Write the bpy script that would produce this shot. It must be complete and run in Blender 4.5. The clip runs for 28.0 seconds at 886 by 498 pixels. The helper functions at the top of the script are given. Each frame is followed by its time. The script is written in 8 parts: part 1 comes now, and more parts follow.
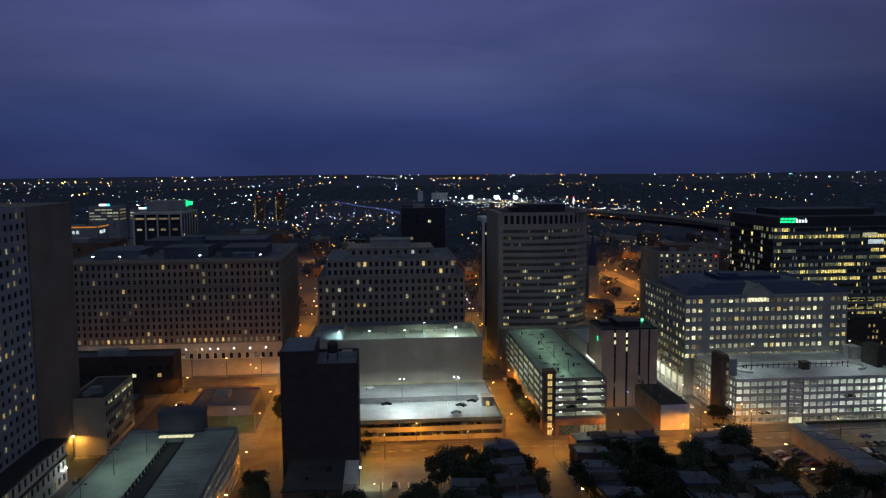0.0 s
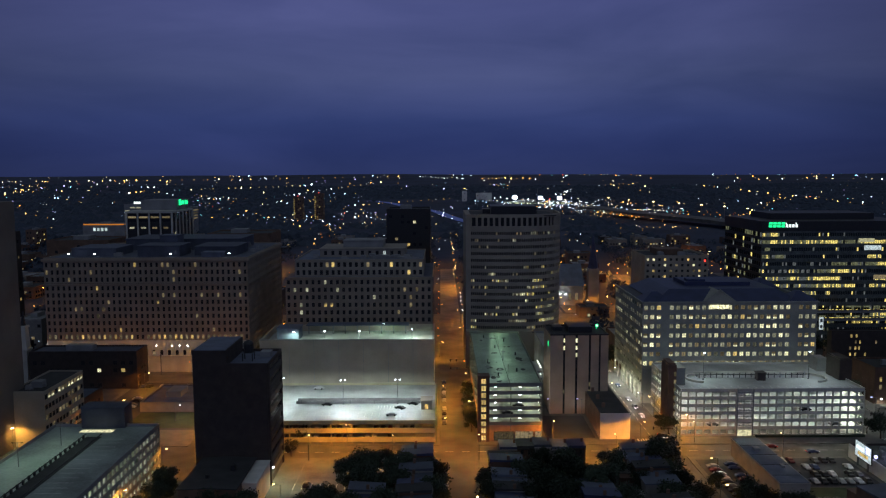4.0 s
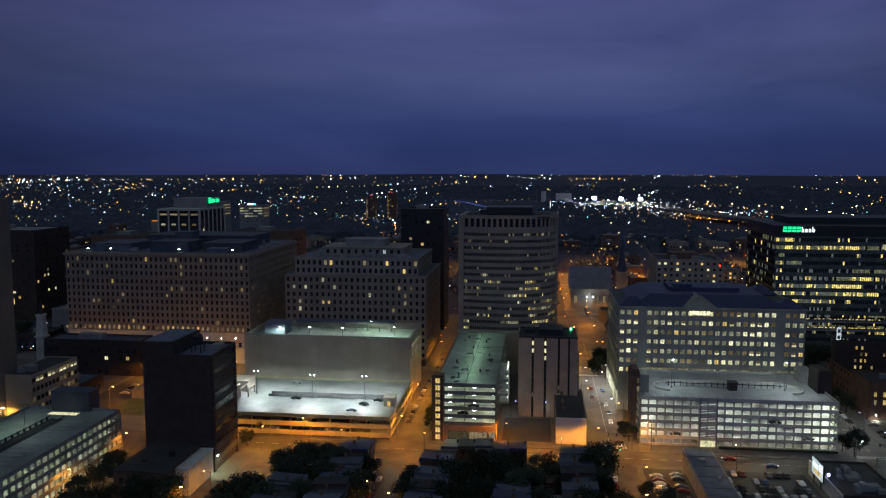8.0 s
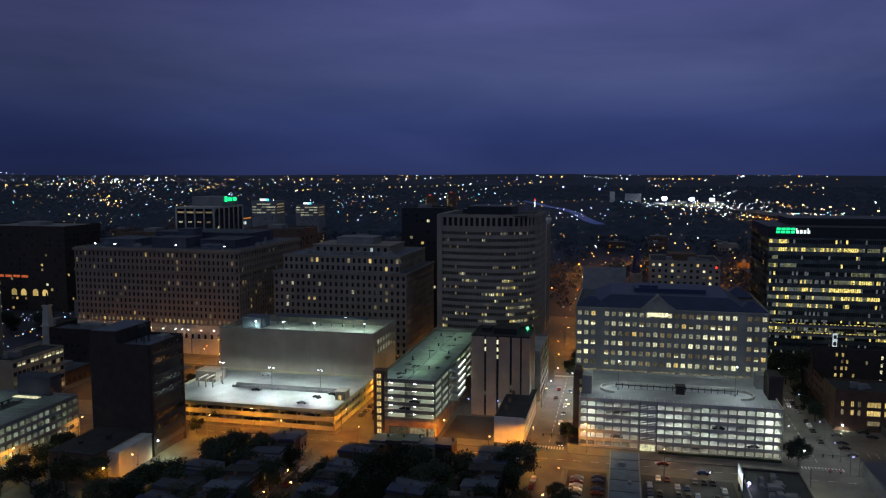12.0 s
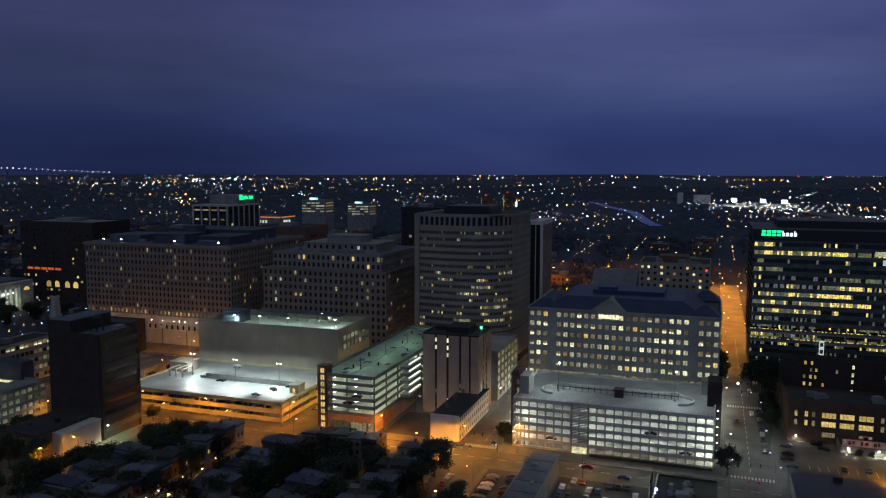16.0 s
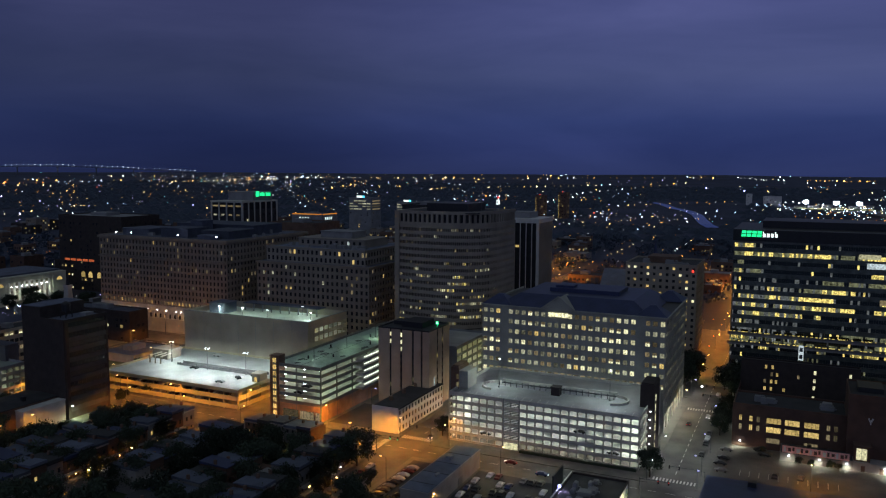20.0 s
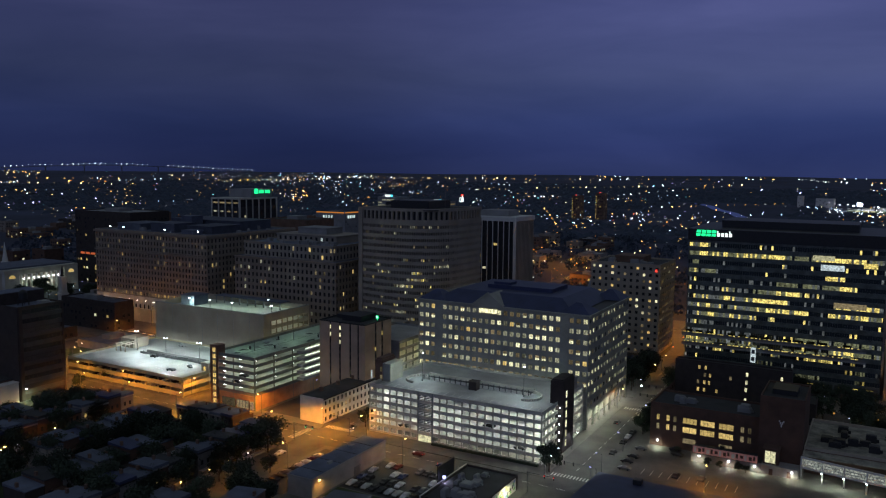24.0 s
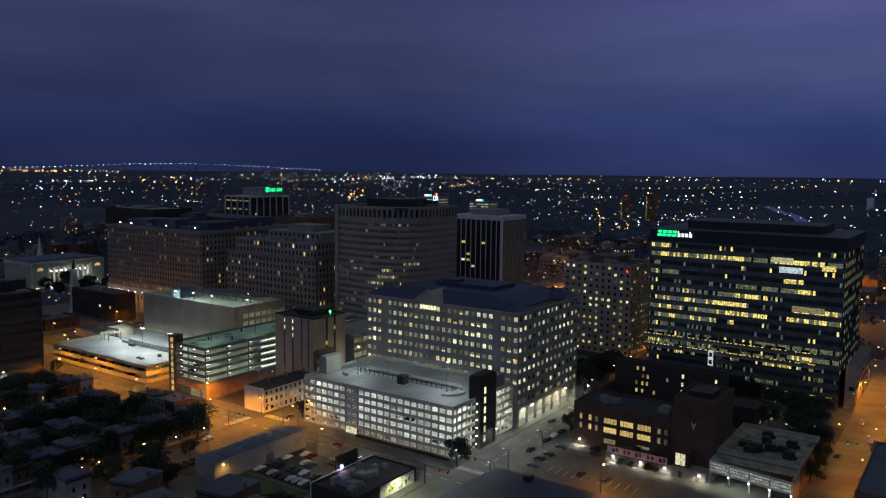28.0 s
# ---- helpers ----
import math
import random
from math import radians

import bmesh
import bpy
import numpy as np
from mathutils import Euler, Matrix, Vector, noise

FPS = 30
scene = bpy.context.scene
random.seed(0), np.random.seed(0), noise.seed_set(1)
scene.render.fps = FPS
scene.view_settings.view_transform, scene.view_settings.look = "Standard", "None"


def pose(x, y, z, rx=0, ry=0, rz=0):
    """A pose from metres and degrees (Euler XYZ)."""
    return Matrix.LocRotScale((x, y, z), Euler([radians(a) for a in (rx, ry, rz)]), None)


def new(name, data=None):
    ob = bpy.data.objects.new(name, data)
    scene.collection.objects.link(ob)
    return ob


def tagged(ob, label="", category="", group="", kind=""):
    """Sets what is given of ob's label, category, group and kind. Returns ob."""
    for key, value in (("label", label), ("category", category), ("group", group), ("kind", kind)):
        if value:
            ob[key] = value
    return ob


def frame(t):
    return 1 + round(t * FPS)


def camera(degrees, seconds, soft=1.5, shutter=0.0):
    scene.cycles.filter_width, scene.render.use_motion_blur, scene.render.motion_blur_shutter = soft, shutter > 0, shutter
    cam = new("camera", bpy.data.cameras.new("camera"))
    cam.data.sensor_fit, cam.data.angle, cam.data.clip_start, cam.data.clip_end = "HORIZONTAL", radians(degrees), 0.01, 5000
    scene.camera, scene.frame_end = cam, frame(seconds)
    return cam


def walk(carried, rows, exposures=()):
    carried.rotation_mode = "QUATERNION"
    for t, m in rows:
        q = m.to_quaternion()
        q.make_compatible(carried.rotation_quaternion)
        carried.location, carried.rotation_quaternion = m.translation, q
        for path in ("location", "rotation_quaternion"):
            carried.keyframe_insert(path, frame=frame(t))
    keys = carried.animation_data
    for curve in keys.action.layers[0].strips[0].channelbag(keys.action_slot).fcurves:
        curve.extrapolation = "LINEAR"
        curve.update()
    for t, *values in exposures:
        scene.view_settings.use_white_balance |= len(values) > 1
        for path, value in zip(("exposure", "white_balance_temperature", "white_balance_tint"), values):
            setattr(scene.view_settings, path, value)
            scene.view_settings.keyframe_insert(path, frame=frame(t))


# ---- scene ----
cam = camera(58.96, 28.0, soft=1.2)
# seconds, eye x y z, pitch, heading to the left, lean
FLIGHT = [
    (0, -140.23, -295.41, 102.87, -5.768, -4.548, -0.45),
    (0.5, -134.87, -295.23, 102.85, -5.767, -3.571, -0.43),
    (1, -129.33, -295.11, 102.86, -5.767, -2.889, -0.41),
    (1.5, -123.55, -295.06, 102.89, -5.766, -2.463, -0.41),
    (2, -117.55, -295.10, 102.95, -5.765, -2.173, -0.39),
    (3, -105.15, -295.31, 103.12, -5.765, -1.533, -0.35),
    (3.5, -98.81, -295.35, 103.23, -5.766, -0.918, -0.30),
    (5.5, -72.90, -295.28, 103.61, -5.780, 2.446, 0.08),
    (6, -66.31, -295.38, 103.70, -5.780, 3.303, 0.09),
    (7, -52.91, -295.66, 103.81, -5.768, 5.085, 0.10),
    (8, -39.34, -295.56, 103.77, -5.770, 6.883, -0.00),
    (9, -25.76, -294.73, 103.70, -5.753, 8.549, -0.04),
    (10, -12.14, -293.45, 103.54, -5.746, 10.090, -0.05),
    (11, 1.57, -291.81, 103.26, -5.735, 11.593, -0.09),
    (12, 15.34, -289.61, 103.14, -5.747, 13.104, -0.06),
    (12.5, 22.13, -288.35, 103.12, -5.747, 13.856, -0.01),
    (14.5, 48.68, -282.86, 103.13, -5.729, 16.910, 0.02),
    (15, 55.33, -281.38, 103.09, -5.745, 17.603, 0.01),
    (16, 68.60, -278.24, 102.94, -5.738, 19.073, 0.07),
    (17, 81.73, -274.83, 102.65, -5.745, 20.562, 0.15),
    (18, 94.57, -271.30, 102.38, -5.764, 22.026, 0.17),
    (19, 107.09, -267.48, 102.26, -5.773, 23.419, 0.21),
    (20, 119.21, -263.43, 102.16, -5.794, 24.830, 0.31),
    (21, 131.23, -259.12, 101.92, -5.795, 25.891, 0.32),
    (21.5, 137.32, -256.81, 101.76, -5.794, 26.355, 0.30),
    (23.5, 162.55, -246.47, 101.09, -5.768, 28.543, 0.50),
    (24, 168.91, -243.91, 100.97, -5.780, 29.301, 0.53),
    (25, 181.68, -238.71, 100.82, -5.773, 30.666, 0.49),
    (26, 194.27, -232.99, 100.80, -5.769, 31.896, 0.44),
    (27, 206.53, -226.54, 100.75, -5.771, 33.324, 0.42),
    (28, 218.37, -219.52, 100.68, -5.803, 34.683, 0.66),
]
walk(cam, [(t, pose(x, y, z, 90 + p, 0, h) @ pose(0, 0, 0, 0, 0, r)) for t, x, y, z, p, h, r in FLIGHT])

rnd = random.Random(7)

# ---------------------------------------------------------------- sky and exposure
world = bpy.data.worlds.new("dusk_sky")
scene.world = world
world.use_nodes = True
wn, wl = world.node_tree.nodes, world.node_tree.links
wn.clear()
w_out, w_bg = wn.new("ShaderNodeOutputWorld"), wn.new("ShaderNodeBackground")
w_tc, w_sep, w_ramp = wn.new("ShaderNodeTexCoord"), wn.new("ShaderNodeSeparateXYZ"), wn.new("ShaderNodeValToRGB")
w_map, w_noise, w_cloud, w_mix = wn.new("ShaderNodeMapping"), wn.new("ShaderNodeTexNoise"), wn.new("ShaderNodeValToRGB"), wn.new("ShaderNodeMix")
w_mix.data_type, w_mix.blend_type = "RGBA", "MULTIPLY"
w_mix.inputs["Factor"].default_value = 1.0
w_map.inputs["Scale"].default_value = (1.8, 1.8, 8.5)
w_noise.inputs["Scale"].default_value, w_noise.inputs["Detail"].default_value, w_noise.inputs["Roughness"].default_value = 1.7, 5.0, 0.5
w_noise.inputs["Distortion"].default_value = 0.4
stops = w_ramp.color_ramp.elements
stops[0].position, stops[0].color = 0.0, (0.0165, 0.0245, 0.080, 1)
stops[1].position, stops[1].color = 0.42, (0.082, 0.102, 0.126, 1)
for at, col in ((0.03, (0.0165, 0.0255, 0.090, 1)), (0.06, (0.0225, 0.0345, 0.112, 1)), (0.115, (0.038, 0.050, 0.128, 1)), (0.20, (0.0455, 0.055, 0.150, 1)), (0.26, (0.055, 0.069, 0.142, 1))):
    stops.new(at).color = col
cl = w_cloud.color_ramp.elements
cl[0].position, cl[0].color = 0.30, (0.74, 0.78, 0.82, 1)
cl[1].position, cl[1].color = 0.70, (1.22, 1.17, 1.13, 1)
wl.new(w_tc.outputs["Generated"], w_sep.inputs[0])
wl.new(w_sep.outputs["Z"], w_ramp.inputs["Fac"])
wl.new(w_tc.outputs["Generated"], w_map.inputs["Vector"])
wl.new(w_map.outputs[0], w_noise.inputs["Vector"])
wl.new(w_noise.outputs["Fac"], w_cloud.inputs["Fac"])
wl.new(w_ramp.outputs["Color"], w_mix.inputs["A"])
wl.new(w_cloud.outputs["Color"], w_mix.inputs["B"])
# the clouds catch more of the town's glow to the north
w_dot, w_lobe, w_glow = wn.new("ShaderNodeVectorMath"), wn.new("ShaderNodeMapRange"), wn.new("ShaderNodeMix")
w_dot.operation = "DOT_PRODUCT"
w_dot.inputs[1].default_value = (-0.03, 0.99, 0.13)
w_lobe.inputs["From Min"].default_value, w_lobe.inputs["From Max"].default_value = 0.80, 1.0
w_lobe.inputs["To Min"].default_value, w_lobe.inputs["To Max"].default_value = 0.82, 1.47
w_lobe.interpolation_type = "SMOOTHSTEP"
w_glow.data_type, w_glow.blend_type = "RGBA", "MULTIPLY"
w_glow.inputs["Factor"].default_value = 1.0
wl.new(w_tc.outputs["Generated"], w_dot.inputs[0])
wl.new(w_dot.outputs["Value"], w_lobe.inputs["Value"])
wl.new(w_lobe.outputs[0], w_glow.inputs["B"])
wl.new(w_mix.outputs["Result"], w_glow.inputs["A"])
# the last daylight lies behind, to the south
w_dot2, w_lobe2, w_after = wn.new("ShaderNodeVectorMath"), wn.new("ShaderNodeMapRange"), wn.new("ShaderNodeMix")
w_dot2.operation = "DOT_PRODUCT"
w_dot2.inputs[1].default_value = (0.10, -0.98, 0.15)
w_lobe2.inputs["From Min"].default_value, w_lobe2.inputs["From Max"].default_value = 0.0, 1.0
w_lobe2.inputs["To Min"].default_value, w_lobe2.inputs["To Max"].default_value = 1.05, 2.7
w_lobe2.interpolation_type = "SMOOTHSTEP"
w_after.data_type, w_after.blend_type = "RGBA", "MULTIPLY"
w_after.inputs["Factor"].default_value = 1.0
wl.new(w_tc.outputs["Generated"], w_dot2.inputs[0])
wl.new(w_dot2.outputs["Value"], w_lobe2.inputs["Value"])
wl.new(w_lobe2.outputs[0], w_after.inputs["B"])
wl.new(w_glow.outputs["Result"], w_after.inputs["A"])
wl.new(w_after.outputs["Result"], w_bg.inputs["Color"])
wl.new(w_bg.outputs[0], w_out.inputs["Surface"])
scene.view_settings.exposure = 0.0

# ---------------------------------------------------------------- materials
def surface(name, base, rough=0.8, vary=0.25, scale=0.35, fine=6.0, bump=0.2, metal=0.0, stain=None, each=0.0):
    """A procedural surface: two scales of noise on the colour, fine relief, optional dark stains."""
    m = bpy.data.materials.new(name)
    m.use_nodes = True
    n, l = m.node_tree.nodes, m.node_tree.links
    b = n["Principled BSDF"]
    tc, big, small = n.new("ShaderNodeTexCoord"), n.new("ShaderNodeTexNoise"), n.new("ShaderNodeTexNoise")
    big.inputs["Scale"].default_value, big.inputs["Detail"].default_value = scale, 4.0
    small.inputs["Scale"].default_value, small.inputs["Detail"].default_value = fine, 3.0
    l.new(tc.outputs["Object"], big.inputs["Vector"])
    l.new(tc.outputs["Object"], small.inputs["Vector"])
    add = n.new("ShaderNodeMath")
    add.operation = "MULTIPLY_ADD"
    add.inputs[1].default_value = 0.35
    l.new(small.outputs["Fac"], add.inputs[0])
    l.new(big.outputs["Fac"], add.inputs[2])
    ramp = n.new("ShaderNodeValToRGB")
    e = ramp.color_ramp.elements
    lo, hi = 1 - vary, 1 + vary
    e[0].position, e[0].color = 0.38, tuple(c * lo for c in (stain or base)) + (1,)
    e[1].position, e[1].color = 0.95, tuple(min(c * hi, 0.95) for c in base) + (1,)
    l.new(add.outputs[0], ramp.inputs["Fac"])
    out = ramp.outputs["Color"]
    if each:
        info, hsv, span = n.new("ShaderNodeObjectInfo"), n.new("ShaderNodeHueSaturation"), n.new("ShaderNodeMapRange")
        span.inputs["To Min"].default_value, span.inputs["To Max"].default_value = 1 - each, 1 + each
        l.new(info.outputs["Random"], span.inputs["Value"])
        l.new(span.outputs[0], hsv.inputs["Value"])
        l.new(out, hsv.inputs["Color"])
        out = hsv.outputs["Color"]
    l.new(out, b.inputs["Base Color"])
    b.inputs["Roughness"].default_value, b.inputs["Metallic"].default_value = rough, metal
    if bump:
        bp = n.new("ShaderNodeBump")
        bp.inputs["Strength"].default_value, bp.inputs["Distance"].default_value = bump, 0.05
        l.new(small.outputs["Fac"], bp.inputs["Height"])
        l.new(bp.outputs[0], b.inputs["Normal"])
    return m


def glow(name, colour, strength, vary=0.0, inside=0.0):
    """Something that gives off light; vary: from one piece to the next; inside: the uneven room behind a lit pane."""
    m = bpy.data.materials.new(name)
    m.use_nodes = True
    n, l = m.node_tree.nodes, m.node_tree.links
    n.remove(n["Principled BSDF"])
    e = n.new("ShaderNodeEmission")
    e.inputs["Color"].default_value, e.inputs["Strength"].default_value = (*colour, 1), strength
    l.new(e.outputs[0], n["Material Output"].inputs["Surface"])
    if vary or inside:
        info, span = n.new("ShaderNodeObjectInfo"), n.new("ShaderNodeMapRange")
        span.inputs["To Min"].default_value, span.inputs["To Max"].default_value = strength * (1 - vary), strength * (1 + vary)
        l.new(info.outputs["Random"], span.inputs["Value"])
        got = span.outputs[0]
        if inside:
            tc, nz, rm, mul = n.new("ShaderNodeTexCoord"), n.new("ShaderNodeTexNoise"), n.new("ShaderNodeMapRange"), n.new("ShaderNodeMath")
            nz.noise_dimensions = "4D"
            nz.inputs["Scale"].default_value, nz.inputs["Detail"].default_value = 1.3, 3.0
            off = n.new("ShaderNodeMath")
            off.operation = "MULTIPLY"
            off.inputs[1].default_value = 90.0
            l.new(info.outputs["Random"], off.inputs[0])
            l.new(off.outputs[0], nz.inputs["W"])
            l.new(tc.outputs["Object"], nz.inputs["Vector"])
            l.new(nz.outputs["Fac"], rm.inputs["Value"])
            rm.inputs["From Min"].default_value, rm.inputs["From Max"].default_value = 0.3, 0.7
            rm.inputs["To Min"].default_value, rm.inputs["To Max"].default_value = 1 - inside, 1 + inside
            mul.operation = "MULTIPLY"
            l.new(got, mul.inputs[0])
            l.new(rm.outputs[0], mul.inputs[1])
            got = mul.outputs[0]
        l.new(got, e.inputs["Strength"])
    return m


def glassy(name, base=(0.026, 0.028, 0.034), rough=0.12):
    m = surface(name, base, rough, 0.2, 0.5, 2.0, 0.0)
    return m


LIGHT_CONCRETE = surface("light_concrete", (0.50, 0.485, 0.44), 0.85, 0.22, 0.12, 3.0, 0.3, stain=(0.42, 0.40, 0.35))
DECK_CONCRETE = surface("deck_concrete", (0.42, 0.43, 0.42), 0.42, 0.3, 0.07, 1.6, 0.2, stain=(0.27, 0.27, 0.27))
TEAL_DECK = surface("weathered_deck", (0.31, 0.36, 0.32), 0.5, 0.35, 0.07, 1.4, 0.2, stain=(0.19, 0.21, 0.18))
TAN_CONCRETE = surface("tan_concrete", (0.34, 0.295, 0.24), 0.85, 0.22, 0.1, 2.5, 0.3)
GREY_CONCRETE = surface("grey_concrete", (0.23, 0.23, 0.235), 0.85, 0.25, 0.15, 2.5, 0.3)
LIMESTONE = surface("limestone", (0.25, 0.205, 0.165), 0.85, 0.22, 0.12, 2.0, 0.3)
OFFICE_STONE = surface("office_stone", (0.31, 0.305, 0.265), 0.8, 0.25, 0.15, 2.0, 0.2)
TOWER_STONE = surface("tower_precast", (0.27, 0.235, 0.20), 0.8, 0.2, 0.1, 2.0, 0.2)
DARK_BRICK = surface("dark_brick", (0.042, 0.032, 0.030), 0.9, 0.3, 0.4, 9.0, 0.4)
RED_BRICK = surface("red_brick", (0.095, 0.052, 0.038), 0.9, 0.3, 0.3, 9.0, 0.4)
BROWN_BRICK = surface("brown_brick", (0.14, 0.085, 0.062), 0.9, 0.3, 0.3, 9.0, 0.4)
ORANGE_BRICK = surface("orange_brick", (0.33, 0.20, 0.13), 0.9, 0.25, 0.3, 8.0, 0.4)
WHITE_PAINT = surface("white_paint", (0.62, 0.60, 0.56), 0.7, 0.15, 0.3, 4.0, 0.15)
STUCCO = surface("painted_stucco", (0.22, 0.205, 0.20), 0.85, 0.22, 0.3, 5.0, 0.3, each=0.35)
ROOF_TAR = surface("roof_tar", (0.035, 0.035, 0.038), 0.85, 0.4, 0.2, 2.5, 0.4)
ROOF_GREY = surface("roof_membrane", (0.078, 0.09, 0.13), 0.7, 0.35, 0.2, 2.0, 0.3, each=0.4)
ROOF_BLUE = surface("roof_metal", (0.038, 0.048, 0.11), 0.5, 0.25, 0.25, 3.0, 0.2, metal=0.2)
ASPHALT = surface("asphalt", (0.12, 0.11, 0.10), 0.7, 0.4, 0.09, 2.5, 0.3, stain=(0.06, 0.056, 0.053))
LOT_ASPHALT = surface("lot_asphalt", (0.05, 0.05, 0.053), 0.8, 0.35, 0.08, 2.0, 0.3)
PAVING = surface("paving", (0.14, 0.132, 0.12), 0.85, 0.22, 0.3, 3.0, 0.3)
PAINT_LINE = surface("road_paint", (0.62, 0.61, 0.56), 0.7, 0.3, 0.8, 5.0, 0.1)
# ground colour shifted to blue to carry the haze of the distance
HAZY_EARTH = surface("hazy_earth", (0.030, 0.038, 0.072), 0.95, 0.5, 0.006, 0.05, 0.0)
GRASS = surface("grass", (0.045, 0.065, 0.025), 0.95, 0.4, 0.2, 3.0, 0.4)
# leaf colour of the far trees, with the blue of distance haze mixed in
HAZY_LEAF = surface("hazy_far_leaf", (0.040, 0.054, 0.082), 0.9, 0.4, 0.05, 0.6, 0.0)
LEAF = surface("leaf", (0.027, 0.040, 0.022), 0.8, 0.35, 0.5, 4.0, 0.0, each=0.35)
BARK = surface("bark", (0.07, 0.055, 0.04), 0.95, 0.3, 2.0, 9.0, 0.5)
STEEL = surface("painted_steel", (0.16, 0.16, 0.165), 0.5, 0.2, 1.0, 5.0, 0.1, metal=0.5)
DARK_METAL = surface("dark_metal", (0.03, 0.03, 0.032), 0.5, 0.2, 1.0, 5.0, 0.1, metal=0.3)
WHITE_FIN = surface("white_fin", (0.55, 0.55, 0.55), 0.6, 0.1, 0.5, 4.0, 0.1)
RUBBER = surface("rubber", (0.02, 0.02, 0.02), 0.9, 0.2, 2.0, 9.0, 0.2)
GLASS = glassy("window_glass")
BLUE_GLASS = glassy("curtain_glass", (0.045, 0.056, 0.064), 0.08)
BANK_BAND = surface("spandrel_glass", (0.10, 0.115, 0.105), 0.3, 0.6, 0.3, 1.2, 0.0)
LATTICE_GLOW = glow("lattice_glow", (0.92, 1.0, 0.86), 0.30, 0.0, 0.9)
ROOM_DARK = surface("dim_room", (0.05, 0.048, 0.045), 0.6, 0.4, 0.6, 3.0, 0.0, each=0.6)

LIT_WARM = glow("lit_room_warm", (1.0, 0.72, 0.25), 0.5, 0.45, 0.5)
LIT_WHITE = glow("lit_room_white", (1.0, 0.96, 0.58), 0.78, 0.5, 0.6)
LIT_HALF = glow("lit_room_half", (0.95, 0.95, 0.66), 0.24, 0.7, 0.8)
LIT_COOL = glow("lit_room_cool", (0.80, 1.0, 0.98), 0.75, 0.4, 0.5)
LIT_RED = glow("lit_room_red", (1.0, 0.22, 0.08), 0.35, 0.5, 0.6)
LIT_DIM = glow("lit_room_dim", (1.0, 0.80, 0.45), 0.13, 0.7, 0.6)
LIT_BANK = glow("lit_office_floor", (1.0, 0.80, 0.23), 0.66, 0.8, 0.95)
LIT_PALE = glow("lit_office_pale", (0.80, 0.90, 0.92), 0.13, 0.95, 0.95)
# dim offices; part of this glow stands for reflections in the bank's glass
LIT_BANKDIM = glow("lit_office_dim", (0.85, 0.90, 0.52), 0.075, 0.95, 0.95)
TUBE = glow("garage_tube", (0.93, 1.0, 0.80), 46.0)
TUBE_DIM = glow("garage_tube_dim", (0.92, 1.0, 0.70), 13.0)
TUBE_GOLD = glow("garage_tube_gold", (1.0, 0.92, 0.45), 26.0)
TUBE_WHITE = glow("garage_tube_white", (0.97, 1.0, 0.76), 34.0)
TUBE_GREEN = glow("garage_tube_green", (1.0, 1.0, 0.72), 27.0)
SODIUM = glow("sodium_lamp", (1.0, 0.58, 0.20), 16.0)
LED = glow("white_lamp", (0.85, 0.94, 1.0), 9.0)
BLUE_LED = glow("blue_white_lamp", (0.45, 0.45, 1.0), 4.0)
SIGN_GREEN = glow("sign_green", (0.02, 1.0, 0.32), 1.3)
SIGN_WHITE = glow("sign_white", (0.85, 1.0, 1.0), 1.3)
SIGN_CYAN = glow("sign_cyan", (0.10, 0.75, 1.0), 1.6)
SIGN_RED = glow("sign_red", (1.0, 0.05, 0.03), 2.2)
SIGNAL_GREEN = glow("signal_green", (0.05, 1.0, 0.65), 3.0)
PALE_PANEL = glow("lit_panel", (0.80, 0.95, 1.0), 0.6, 0.0, 0.5)


# ---------------------------------------------------------------- mesh helpers
FACES = ((0, 3, 2, 1), (4, 5, 6, 7), (0, 1, 5, 4), (1, 2, 6, 5), (2, 3, 7, 6), (3, 0, 4, 7))


def boxmesh(name, boxes, mats):
    """One mesh of many boxes (x0, y0, z0, x1, y1, z1[, slot])."""
    verts, faces, slots = [], [], []
    for b in boxes:
        x0, y0, z0, x1, y1, z1 = b[:6]
        k = len(verts)
        verts += [(x0, y0, z0), (x1, y0, z0), (x1, y1, z0), (x0, y1, z0), (x0, y0, z1), (x1, y0, z1), (x1, y1, z1), (x0, y1, z1)]
        faces += [tuple(k + i for i in f) for f in FACES]
        slots += [b[6] if len(b) > 6 else 0] * 6
    me = bpy.data.meshes.new(name)
    me.from_pydata(verts, [], faces)
    for m in mats if isinstance(mats, (list, tuple)) else [mats]:
        me.materials.append(m)
    if any(slots):
        me.polygons.foreach_set("material_index", slots)
    return me


def polymesh(name, verts, faces, mats, slots=None):
    me = bpy.data.meshes.new(name)
    me.from_pydata(verts, [], faces)
    for m in mats if isinstance(mats, (list, tuple)) else [mats]:
        me.materials.append(m)
    if slots:
        me.polygons.foreach_set("material_index", slots)
    return me


def bmmesh(name, bm, mat):
    me = bpy.data.meshes.new(name)
    bm.to_mesh(me)
    bm.free()
    me.materials.append(mat)
    return me


def thing(name, at, label, category, group="", kind="", turn=0.0, data=None):
    ob = new(name, data)
    ob.location, ob.rotation_euler = at, (0, 0, radians(turn))
    return tagged(ob, label, category, group, kind)


def put(name, me, parent, at=(0, 0, 0), turn=0.0, label=""):
    """A part: one mesh object under its thing."""
    ob = new(name, me)
    ob.parent = parent
    ob.location = at
    if turn:
        ob.rotation_euler = (0, 0, radians(turn))
    return tagged(ob, label)


def boxes(name, parent, lot, mat, label=""):
    return put(name, boxmesh(name, lot, mat), parent, label=label)


